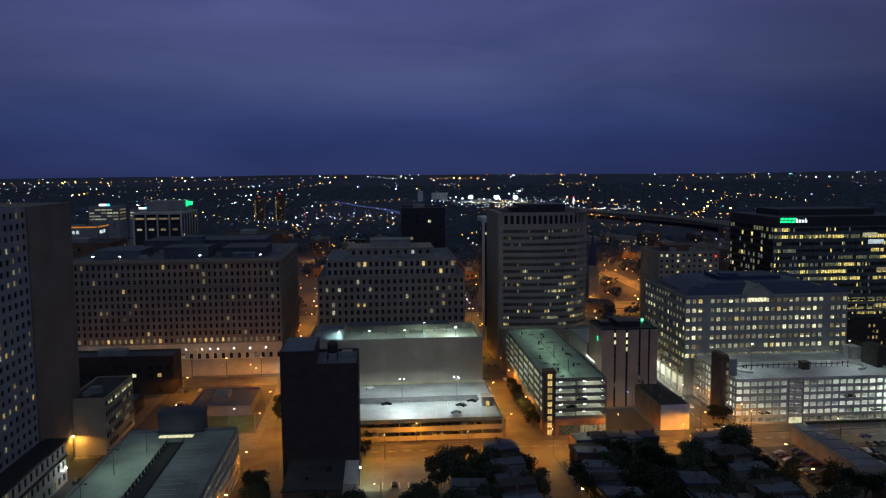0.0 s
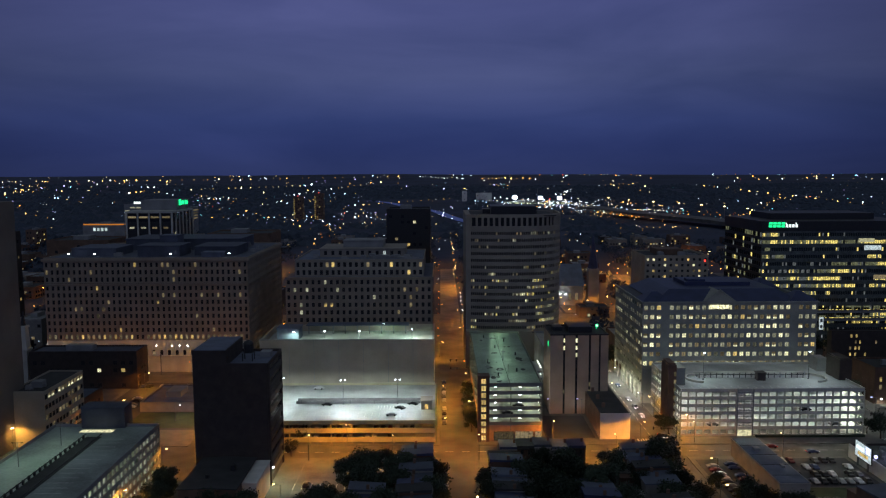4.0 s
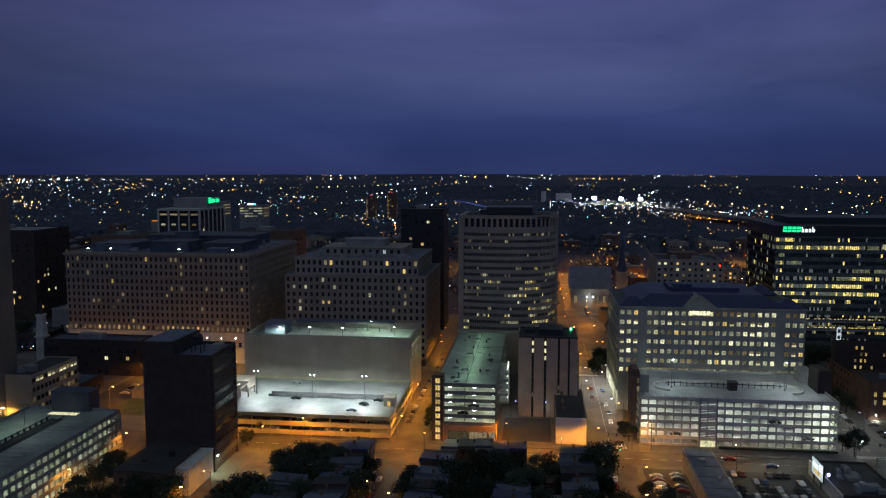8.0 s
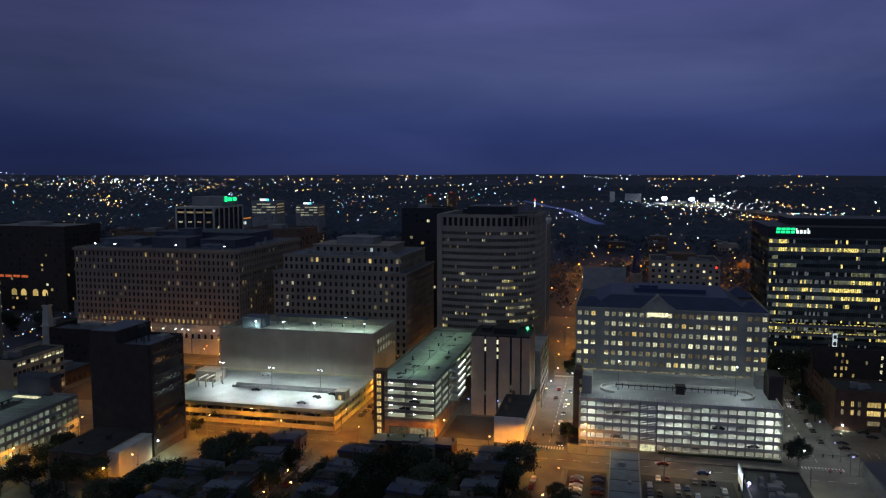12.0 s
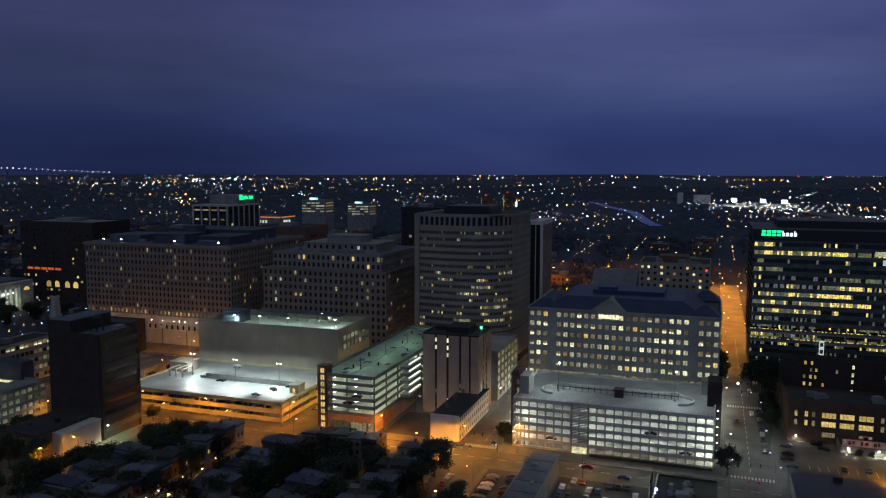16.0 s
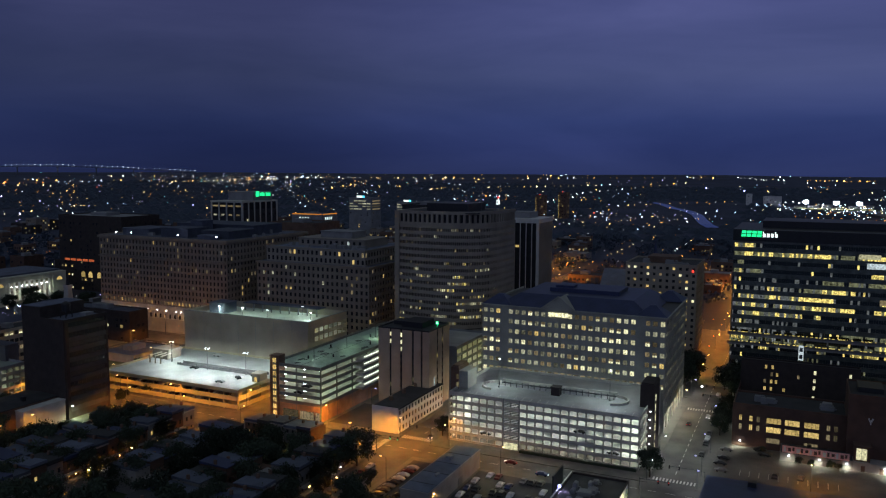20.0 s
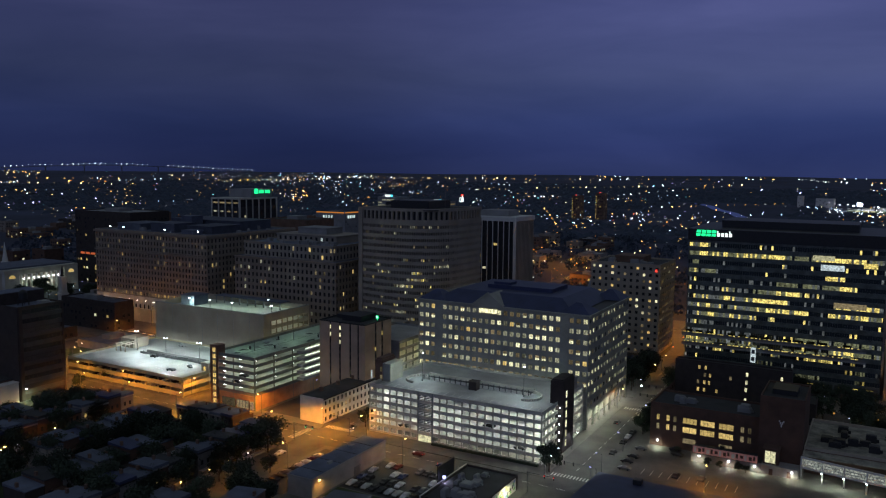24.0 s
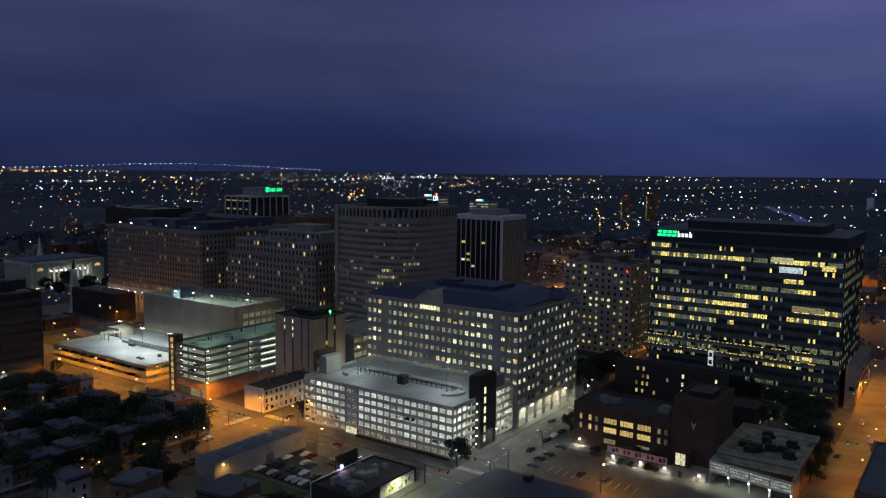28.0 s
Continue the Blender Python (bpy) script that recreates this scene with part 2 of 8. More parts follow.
def tube(bm, a, b, r0, r1, seg=6):
    """A tapered rod from a to b."""
    a, b = Vector(a), Vector(b)
    turn = (b - a).to_track_quat("Z", "Y").to_matrix().to_4x4()
    bmesh.ops.create_cone(bm, cap_ends=True, segments=seg, radius1=r0, radius2=r1, depth=(b - a).length, matrix=Matrix.Translation((a + b) / 2) @ turn)


def lamp(parent, at, power, colour, cone=150, blend=0.7, size=0.3):
    """A downward lamp; with cone 0 a bare globe that shines all round."""
    d = bpy.data.lights.new("lamp_light", "SPOT" if cone else "POINT")
    d.energy, d.color, d.shadow_soft_size = power * 2.0, colour, size
    if cone:
        d.spot_size, d.spot_blend = radians(cone), blend
    ob = new("lamp_light", d)
    ob.parent, ob.location = parent, at
    return ob


SODIUM_RGB, WHITE_RGB = (1.0, 0.34, 0.025), (0.84, 1.0, 0.99)

# ---------------------------------------------------------------- windows and facades
PANES = {}
KINDS = {"dark": GLASS, "warm": LIT_WARM, "white": LIT_WHITE, "cool": LIT_COOL, "dim": LIT_DIM, "bank": LIT_BANK, "bankdim": LIT_BANKDIM, "room": ROOM_DARK, "blue": BLUE_GLASS, "panel": PALE_PANEL, "pale": LIT_PALE, "half": LIT_HALF}


def pane(w, h, kind, bars=1):
    """A window in one mesh: a frame with mullions and panes set back in it, facing -Y, its foot at the origin. Blinds hang in some lit ones."""
    key = (round(w, 2), round(h, 2), kind, bars)
    if key not in PANES:
        fw, cells = min(0.08, w * 0.08), bars + 1
        cell = (w - fw * (cells + 1)) / cells
        cut = h * (0.62 if kind.endswith("a") else 0.42) if "+" in kind else None
        xs = [-w / 2]
        for k in range(cells):
            xs += [-w / 2 + fw + k * (cell + fw), -w / 2 + (k + 1) * (cell + fw)]
        xs.append(w / 2)
        zs = [0, fw, h - fw, h]
        vv = [(x, -0.06, z) for z in zs for x in xs]
        n = len(xs)
        ff, ss = [], []
        for r in range(3):
            for c in range(n - 1):
                a = r * n + c
                if r != 1 or c % 2 == 0:
                    ff.append((a, a + 1, a + n + 1, a + n))
                    ss.append(0)
                    continue
                b = len(vv)
                x0, x1, z0, z1 = xs[c], xs[c + 1], zs[1], zs[2]
                vv += [(x0, 0.0, z0), (x1, 0.0, z0), (x1, 0.0, z1), (x0, 0.0, z1)]
                q4 = (a, a + 1, a + n + 1, a + n)
                for e in range(4):
                    ff.append((q4[e], q4[(e + 1) % 4], b + (e + 1) % 4, b + e))
                    ss.append(0)
                if cut:
                    vv += [(x0, 0.0, cut), (x1, 0.0, cut)]
                    ff += [(b, b + 1, b + 5, b + 4), (b + 4, b + 5, b + 2, b + 3)]
                    ss += [1, 2]
                else:
                    ff.append((b, b + 1, b + 2, b + 3))
                    ss.append(1)
        PANES[key] = polymesh("window", vv, ff, [DARK_METAL, KINDS[kind.split("+")[0]], LIT_DIM], ss)
    return PANES[key]


class Front:
    """Keeps count of one building's windows: the first are parts, the rest one joined part."""

    def __init__(self, ob, most=290):
        self.ob, self.most, self.count, self.rest = ob, most, 0, {}

    def add(self, w, h, kind, at, turn, bars):
        if self.count < self.most:
            self.count += 1
            put("window", pane(w, h, kind, bars), self.ob, at, turn)
        else:
            c, s = math.cos(radians(turn)), math.sin(radians(turn))
            a, b = (-w / 2 * c - 0.05 * s, -w / 2 * s + 0.05 * c), (w / 2 * c - 0.05 * s, w / 2 * s + 0.05 * c)
            self.rest.setdefault(kind.split("+")[0], []).append((at, a, b, h))

    def close(self):
        for kind, lot in self.rest.items():
            v, f = [], []
            for at, a, b, h in lot:
                k = len(v)
                v += [(at[0] + a[0], at[1] + a[1], at[2]), (at[0] + b[0], at[1] + b[1], at[2]), (at[0] + b[0], at[1] + b[1], at[2] + h), (at[0] + a[0], at[1] + a[1], at[2] + h)]
                f.append((k, k + 1, k + 2, k + 3))
            tagged(put("window_glazing", polymesh("window_glazing", v, f, KINDS[kind]), self.ob), kind="stuff")


def chooser(seed, **share):
    r = random.Random(seed)

    def pick(c, k):
        x = r.random()
        for kind, p in share.items():
            if x < p:
                return kind.replace("_", "+")
            x -= p
        return "dark"
    return pick


def facade(front, side, fixed, a0, a1, z0, z1, cols, rows, mat, ww=0.5, wh=0.55, sill=0.25, depth=0.35, pick=None, bars=1, proud=0.04, skip=None, name="wall"):
    """A wall of piers and spandrels with real openings and a window in each. side: S, E or W; fixed: its plane; a0..a1: along it."""
    ob = front.ob
    cw, rh = (a1 - a0) / cols, (z1 - z0) / rows
    sgn = {"S": 1, "W": 1, "E": -1}[side]
    us, vs = [a0], [z0]
    for c in range(cols):
        us += [a0 + (c + 0.5 - ww / 2) * cw, a0 + (c + 0.5 + ww / 2) * cw]
    for k in range(rows):
        vs += [z0 + (k + sill) * rh, z0 + (k + sill + wh) * rh]
    us.append(a1)
    vs.append(z1)

    def spot(u, out, v):
        return (u, fixed + sgn * out, v) if side == "S" else (fixed + sgn * out, u, v)
    n = len(us)
    vv = [spot(u, 0.0, v) for v in vs for u in us]
    ff = []
    for r in range(len(vs) - 1):
        for c in range(n - 1):
            a = r * n + c
            quad = (a, a + 1, a + n + 1, a + n)
            if r % 2 and c % 2 and not (skip and skip(c // 2, r // 2)):
                b = len(vv)
                vv += [spot(us[c], depth, vs[r]), spot(us[c + 1], depth, vs[r]), spot(us[c + 1], depth, vs[r + 1]), spot(us[c], depth, vs[r + 1])]
                ff += [(quad[e], quad[(e + 1) % 4], b + (e + 1) % 4, b + e) for e in range(4)]
            else:
                ff.append(quad)
    put(name, polymesh(name, vv, ff, mat), ob)
    turn = {"S": 0, "E": 90, "W": -90}[side]
    for k in range(rows):
        for c in range(cols):
            if skip and skip(c, k):
                continue
            u, v = a0 + (c + 0.5) * cw, z0 + (k + sill) * rh
            at = (u, fixed + depth - 0.12, v) if side == "S" else (fixed + sgn * (depth - 0.12), u, v)
            front.add(cw * ww, rh * wh, pick(c, k) if pick else "dark", at, turn, bars)


def core(ob, x0, y0, x1, y1, z0, z1, mat, inset=0.46, name="core"):
    boxes(name, ob, [(x0 + inset, y0 + inset, z0, x1 - inset, y1 - 0.002, z1)], mat)


def parapet(ob, x0, y0, x1, y1, z, h, mat, t=0.4, roof=ROOF_TAR):
    boxes("roof", ob, [(x0 + t, y0 + t, z - 0.3, x1 - t, y1 - t, z + 0.05)], roof)
    ring = []
    for zz in (z, z + h):
        ring += [(x0, y0, zz), (x1, y0, zz), (x1, y1, zz), (x0, y1, zz), (x0 + t, y0 + t, zz), (x1 - t, y0 + t, zz), (x1 - t, y1 - t, zz), (x0 + t, y1 - t, zz)]
    ff = []
    for e in range(4):
        g2 = (e + 1) % 4
        ff += [(e, g2, 8 + g2, 8 + e), (4 + g2, 4 + e, 12 + e, 12 + g2), (8 + e, 8 + g2, 12 + g2, 12 + e)]
    put("parapet", polymesh("parapet", ring, ff, mat), ob)


def roof_units(ob, x0, y0, x1, y1, z, count, seed, mat=GREY_CONCRETE):
    """Air handlers, hatches and pipes on a flat roof."""
    r = random.Random(seed)
    for _ in range(count):
        w, d, h = r.uniform(1.2, 4.5), r.uniform(1.2, 4), r.uniform(0.8, 2.4)
        x, y = r.uniform(x0 + 2, x1 - w - 2), r.uniform(y0 + 2, y1 - d - 2)
        boxes("roof_unit", ob, [(x, y, z, x + w, y + d, z + h), (x + 0.2, y + 0.2, z + h, x + w - 0.2, y + d - 0.2, z + h + 0.25), (x + w, y + d * 0.4, z, x + w + 0.8, y + d * 0.6, z + h * 0.5)], mat)

# ---------------------------------------------------------------- ground, roads, pavements
def rise(r):
    return 0.0 if r < 1300 else 74.0 * ((r - 1300) / 3300) ** 1.25


v, f = [], []
RINGS, SPOKES = [0.0, 150, 400, 800, 1300] + [1300 + 3350 * k / 14 for k in range(1, 15)], 72
for r in RINGS:
    for k in range(SPOKES):
        a = 2 * math.pi * k / SPOKES
        bump = (noise.noise(Vector((math.cos(a) * 5, math.sin(a) * 5, r / 900))) * 10 * (r - 1300) / 3300) if r > 1300 else 0
        v.append((r * math.cos(a), r * math.sin(a), rise(r) + bump - 0.05))
for i in range(len(RINGS) - 1):
    for k in range(SPOKES):
        n2 = (k + 1) % SPOKES
        f.append((i * SPOKES + k, (i + 1) * SPOKES + k, (i + 1) * SPOKES + n2, i * SPOKES + n2))
thing("ground", (0, 0, 0), "dark ground of the city with blue haze in its colour, rising to far low hills", "ground", kind="structure", data=polymesh("ground", v, f, HAZY_EARTH))

# carriageways: east-west ones first, the crossing ones 5 mm higher
EW = [("main_street", -22, -9, -330, 420), ("back_street", 84, 97, -330, 420), ("far_street", 250, 262, -400, 420), ("south_street", -146, -134, -330, 300)]
NS = [("side_street", -93, -79, -300, 520), ("side_street", -18, -4, -300, 500), ("side_street", 76, 91, -300, 470), ("side_street", 178, 193, -300, 480), ("side_street", -188, -177, -300, 450)]
for n, y0, y1, x0, x1 in EW:
    thing("road", (0, 0, 0), "worn asphalt street lit orange by sodium lamps", "road", kind="structure", data=boxmesh("road", [(x0, y0, -0.3, x1, y1, 0.0)], ASPHALT))
for n, x0, x1, y0, y1 in NS:
    thing("road", (0, 0, 0), "worn asphalt street running between the blocks", "road", kind="structure", data=boxmesh("road", [(x0, y0, -0.3, x1, y1, 0.006)], ASPHALT))
XS = [(-330, -188), (-177, -93), (-79, -18), (-4, 76), (91, 178), (193, 330)]
YS = [(-134, -22), (-9, 84), (97, 250)]
for x0, x1 in XS:
    for y0, y1 in YS:
        boxes_ = [(x0, y0, -0.3, x1, y1, 0.14), (x0 + 0.02, y0 + 0.02, 0.1, x1 - 0.02, y1 - 0.02, 0.15)]
        thing("pavement", (0, 0, 0), "raised concrete pavement of a city block", "pavement", kind="structure", data=boxmesh("pavement", boxes_[:1], PAVING))
LOTS = [(-140.6, -51, -119, -27, ASPHALT), (-240, 10, -191, 80, LOT_ASPHALT), (-52, -2, -33, 26, LOT_ASPHALT), (-2, -64, 11, -25, LOT_ASPHALT), (22.5, -49.5, 52, -24, LOT_ASPHALT),
        (94, -8, 178, 35, ASPHALT), (-2, 263, 60, 294, ASPHALT), (-148, -100, -141, -27, ASPHALT), (-260, -60, -228, -12, LOT_ASPHALT), (152, 78, 178, 120, LOT_ASPHALT), (-290, 30, -242, 84, ASPHALT), (-221, 12, -193, 32.6, GRASS), (-76, -130, -22, -30, GRASS), (-135, -130, -96, -55, GRASS), (22.5, -58, 52, -50, GRASS), (22.5, -70, 52, -58, LOT_ASPHALT)]
for i, (x0, y0, x1, y1, m) in enumerate(LOTS):
    thing("parking_lot" if m is not GRASS else "lawn", (0, 0, 0), "dark asphalt parking lot beside the street" if m is not GRASS else "dark grass yards between the houses", "parking lot" if m is not GRASS else "lawn", kind="structure",
          data=boxmesh("parking_lot", [(x0, y0, 0.0, x1, y1, 0.154 + 0.004 * (i % 4))], m))


def stripes(label, lot):
    high = max(b[4] if len(b) > 4 else 0.012 for b in lot)
    ob = thing("road_marking", (0, 0, 0), label, "road marking", kind="structure")
    if len(lot) > 14:
        tagged(boxes("stripes", ob, [(b[0], b[1], -0.02, b[2], b[3], high) for b in lot], PAINT_LINE), kind="stuff")
        return
    for b in lot:
        boxes("stripe", ob, [(b[0], b[1], -0.02, b[2], b[3], high)], PAINT_LINE)


stripes("white painted zebra crossing at the junction", [(-17.2 + 1.05 * k, -5.6, -16.7 + 1.05 * k, -2.6) for k in range(12)])
stripes("white painted zebra crossing at the junction", [(-22.5, -21.5 + 1.1 * k, -19.5, -21 + 1.1 * k) for k in range(11)])
stripes("white painted zebra crossing at the junction", [(77 + 1.1 * k, -5.6, 77.5 + 1.1 * k, -3) for k in range(13)])
stripes("white painted zebra crossing at the junction", [(77 + 1.1 * k, 79, 77.5 + 1.1 * k, 82) for k in range(13)])
stripes("white painted zebra crossing at the junction", [(-17.2 + 1.05 * k, 98.5, -16.7 + 1.05 * k, 101) for k in range(12)])
stripes("yellowed centre line dashes on the street", [(-175 + 6 * k, -15.6, -172 + 6 * k, -15.4) for k in range(55)])
stripes("white lane dashes on the side street", [(83.4, 2 + 6 * k, 83.6, 5 + 6 * k) for k in range(38)])
stripes("white lane dashes on the side street", [(-11.1, 2 + 6 * k, -10.9, 5 + 6 * k) for k in range(30)])
stripes("white bay lines of the parking lot", [(103 + 3.0 * k, 10, 103.15 + 3.0 * k, 15.5, 0.18) for k in range(11)])
stripes("white bay lines of the parking lot", [(-141 + 2.8 * k, -50, -140.85 + 2.8 * k, -45, 0.18) for k in range(8)])


# ---------------------------------------------------------------- parking garages
def garage(label, x0, y0, x1, y1, levels, lh, base, bay, mat, strip, sides="SE", sh=1.1, top=1.1, deep=13, haunch=False, deckmat=DECK_CONCRETE, half=0.14, topmat=None):
    ob = thing("parking_garage", (0, 0, 0), label, "parking garage")
    for k in range(levels + 1):
        z = base + k * lh
        boxes("deck", ob, [(x0 + 0.35, y0 + 0.35, z - 0.3, x1 - 0.35, y1 - 0.35, z)], topmat if topmat and k == levels else deckmat)
    boxes("inner_wall", ob, [(x0 + deep, y0 + deep, 0.1, x1 - deep, y1 - 0.6, base + levels * lh - 0.31), (x0 + 0.36, y1 - 0.6, 0.1, x1 - 0.36, y1 - 0.36, base + levels * lh - 0.31)], LIGHT_CONCRETE)
    for s in "SEWN":
        along = (x0, x1) if s in "SN" else (y0, y1)
        n = max(1, round((along[1] - along[0]) / bay))
        step = (along[1] - along[0]) / n

        def box(u0, u1, z0, z1, t0, t1):
            if s == "S":
                return (u0, y0 + t0, z0, u1, y0 + t1, z1)
            if s == "N":
                return (u0, y1 - t1, z0, u1, y1 - t0, z1)
            if s == "E":
                return (x1 - t1, u0, z0, x1 - t0, u1, z1)
            return (x0 + t0, u0, z0, x0 + t1, u1, z1)
        if s not in sides:
            boxes("wall", ob, [box(along[0] + 0.36, along[1] - 0.36, 0.1, base + levels * lh + top, 0.05, 0.3)], mat)
            continue
        for k in range(levels + 1):
            z = base + k * lh
            zt, zb = z + (sh if k < levels else top), z - 0.4
            prof = [(along[0] + 0.36, zt), (along[0] + 0.36, zb)]
            if haunch and k:
                for c in range(n):
                    u = along[0] + c * step
                    prof += [(u + half, zb - 0.42), (u + half + 0.12, zb - 0.13), (u + half + 0.45, zb), (u + step - half - 0.45, zb), (u + step - half - 0.12, zb - 0.13), (u + step - half, zb - 0.42)]
            prof += [(along[1] - 0.36, zb), (along[1] - 0.36, zt)]
            m2 = len(prof)
            vv = []
            for tt in (0.04, 0.3):
                for u, zz in prof:
                    bx = box(u, u, zz, zz, tt, tt)
                    vv.append(bx[:3])
            ff = [tuple(range(m2)), tuple(range(2 * m2 - 1, m2 - 1, -1))] + [(e, (e + 1) % m2, m2 + (e + 1) % m2, m2 + e) for e in range(m2)]
            put("spandrel", polymesh("spandrel", vv, ff, mat), ob)
        for c in range(n + 1):
            u = along[0] + c * step
            boxes("column", ob, [box(max(along[0], u - half), min(along[1], u + half), 0.1, base + levels * lh + 0.1, 0.0, 0.5)], mat)
        if base > 3:
            boxes("base_wall", ob, [box(along[0] + 0.36, along[1] - 0.36, 0.1, base - 0.46, 0.02, 0.3)], ORANGE_BRICK)
        for k in range(levels if strip else 0):
            z = base + (k + 1) * lh - 0.36
            boxes("light_strip", ob, [box(along[0] + 2.5, along[1] - 2.5, z - 0.05, z, 3.4, 3.5)], strip)
    return ob


# white precast garage
g = garage("white precast concrete parking garage with arched lit bays", 0, 0, 71.5, 42, 6, 2.98, 0.1, 3.1, LIGHT_CONCRETE, TUBE, "SEW", sh=0.80, top=0.9, haunch=True, half=0.24, topmat=surface("worn_deck", (0.29, 0.295, 0.30), 0.5, 0.35, 0.08, 1.5, 0.25, stain=(0.19, 0.19, 0.195)))
for k in range(6):
    for j in range(3):
        boxes("stair_slat", g, [(22.2, -0.16, 1.15 + 2.98 * k + 0.58 * j, 28.0, 0.0, 1.45 + 2.98 * k + 0.58 * j)], GREY_CONCRETE)
for x in (22.0, 28.1):
    boxes("stair_pier", g, [(x, -0.3, 0.1, x + 0.35, 0.3, 18.9)], GREY_CONCRETE)
boxes("entrance", g, [(22.4, -0.34, 0.2, 27.8, -0.26, 2.6)], LIT_WHITE, "brightly lit car entrance")
boxes("hedge", g, [(29, -2.2, 0.15, 71, -1.0, 1.0)], LEAF, "clipped dark hedge")
for nm, b in (("stair_tower", (-2.6, 8, 0.1, 0.7, 17.5, 26.2)), ("stair_tower", (68.6, 14.5, 0.1, 73.6, 25.5, 26.4))):
    boxes(nm, g, [b, (b[0] + 0.4, b[1] + 0.4, 26.1, b[3] - 0.4, b[4] - 0.4, 26.9)], DARK_BRICK if b[0] > 0 else BROWN_BRICK)
boxes("stair_side", g, [(0.71, 8.3, 18.0, 4.3, 17.3, 25.0)], OFFICE_STONE, "pale side wall of the stair tower")
for b in ((-0.6, 0.6), ):
    for k in range(7):
        boxes("slit_window", g, [(-0.3, 7.93, 2.5 + 3.2 * k, 0.6, 8.01, 4.3 + 3.2 * k)], LIT_DIM)
for k in range(6):
    boxes("slit_window", g, [(73.58, 17.0, 2.0 + 3.6 * k, 73.66, 18.2, 4.4 + 3.6 * k)], LIT_WHITE)
    boxes("wall_lamp", g, [(72.2, 13.9, 1.8 + 2.98 * k, 72.6, 14.2, 2.1 + 2.98 * k)], LED)
    boxes("light_strip", g, [(70.2, 2.5, 2.62 + 2.98 * k, 70.3, 40, 2.7 + 2.98 * k)], TUBE)
boxes("ramp_wall", g, [(12.7, 19.0, 18.0, 58.7, 19.2, 18.95)], WHITE_PAINT)
boxes("ramp_wall", g, [(12.7, 24.5, 18.0, 58.7, 24.75, 19.2)], LIGHT_CONCRETE)
# flat dark sheet laid on the deck for the shade in the ramp opening
boxes("ramp_well", g, [(13, 19.26, 18.02, 58.4, 24.49, 18.06)], ROOF_TAR)
for k in range(20):
    boxes("ramp_post", g, [(13.2 + 2.37 * k, 18.72, 18.0, 13.45 + 2.37 * k, 18.99, 20.1)], DARK_METAL)
for cx, sgn in ((12.7, -1), (58.7, 1)):
    lot = []
    for k in range(26):
        a = math.pi * (k + 0.5) / 26 - math.pi / 2
        x, y = cx + sgn * 5.2 * math.cos(a), 17.0 + 5.5 * math.sin(a)
        lot.append((x - 0.34, y - 0.34, 18.0, x + 0.34, y + 0.34, 18.8 + 0.01 * k))
    tagged(boxes("curved_kerb", g, lot, LIGHT_CONCRETE), kind="stuff")
boxes("lift_house", g, [(35.6, 14.4, 18.0, 38.8, 17.6, 21.0), (35.3, 14.1, 21.0, 39.1, 17.9, 21.3)], DARK_BRICK)
boxes("white_house", g, [(66.5, 29, 18.0, 71, 36, 23.5)], STUCCO)
tagged(boxes("bay_marking", g, [(3 + 3.1 * k, 2, 18.0, 3.14 + 3.1 * k, 7, 18.01) for k in range(22)], PAINT_LINE), kind="stuff")


def deck_lamp(x, y, z, h, power, colour=WHITE_RGB, label="tall grey lamp post with twin white heads on the parking deck", heads=(-1, 1)):
    ob = thing("lamp_post", (x, y, z), label, "lamp post", "parking deck lamps")
    bm = bmesh.new()
    tube(bm, (0, 0, 0), (0, 0, h), 0.12, 0.07)
    tube(bm, (0, 0, 0), (0, 0, 0.5), 0.3, 0.3, 8)
    put("pole", bmmesh("pole", bm, STEEL), ob)
    boxes("arm", ob, [(-0.9 if len(heads) > 1 else -0.1, -0.05, h - 0.1, 0.9, 0.05, h)], STEEL)
    for s in heads:
        boxes("lamp_head", ob, [(s * 0.9 - 0.32, -0.22, h - 0.3, s * 0.9 + 0.32, 0.22, h - 0.02)], LED)
    lamp(ob, (0, 0, h - 0.5), power, colour, 172, 0.35)
    return ob


for x, y in ((14.1, 16.2), (57.2, 16.9)):
    deck_lamp(x, y, 18.0, 11.4, 3200, label="tall grey lamp post with one white head on the parking deck", heads=(0.3,))

# garage with a green-tinted top deck
g = garage("concrete parking garage with long open decks and orange brick base", -78, -5, -54, 92, 5, 3.0, 6.8, 11.9, surface("dark_precast", (0.18, 0.175, 0.155), 0.85, 0.25, 0.15, 2.5, 0.3), TUBE_GREEN, "SEW", sh=0.95, top=1.0, deep=9, deckmat=TEAL_DECK)
boxes("stair_tower", g, [(-78.6, -5.6, 0.1, -78.2, -1.5, 25.2), (-74.6, -5.6, 0.1, -74.2, -1.5, 25.2), (-78.6, -1.5, 0.1, -74.2, -1.2, 25.2), (-78.2, -5.45, 0.1, -77.45, -5.2, 25.2), (-75.35, -5.45, 0.1, -74.6, -5.2, 25.2), (-78.7, -5.7, 25.2, -74.1, -1.1, 25.8)], BROWN_BRICK)
for k in range(9):
    put("stair_window", pane(1.9, 2.0, "warm", 1), g, (-76.4, -5.5, 0.7 + 2.75 * k), 0, "warmly lit stair window")
for x0, w in ((-72.5, 7.5), (-64.3, 6.8)):
    put("shop_window", pane(w, 3.6, "dim", 3), g, (x0 + w / 2, -5.1, 0.5))
put("shop_window", pane(2.4, 3.6, "dim", 1), g, (-55.6, -5.1, 0.5))
RAMP_TUBE = glow("ramp_tube", (0.92, 1.0, 0.85), 1.6)
boxes("deck_joint", g, [(-66.2, -4, 21.8, -66.0, 90, 21.82)], ROOF_TAR)
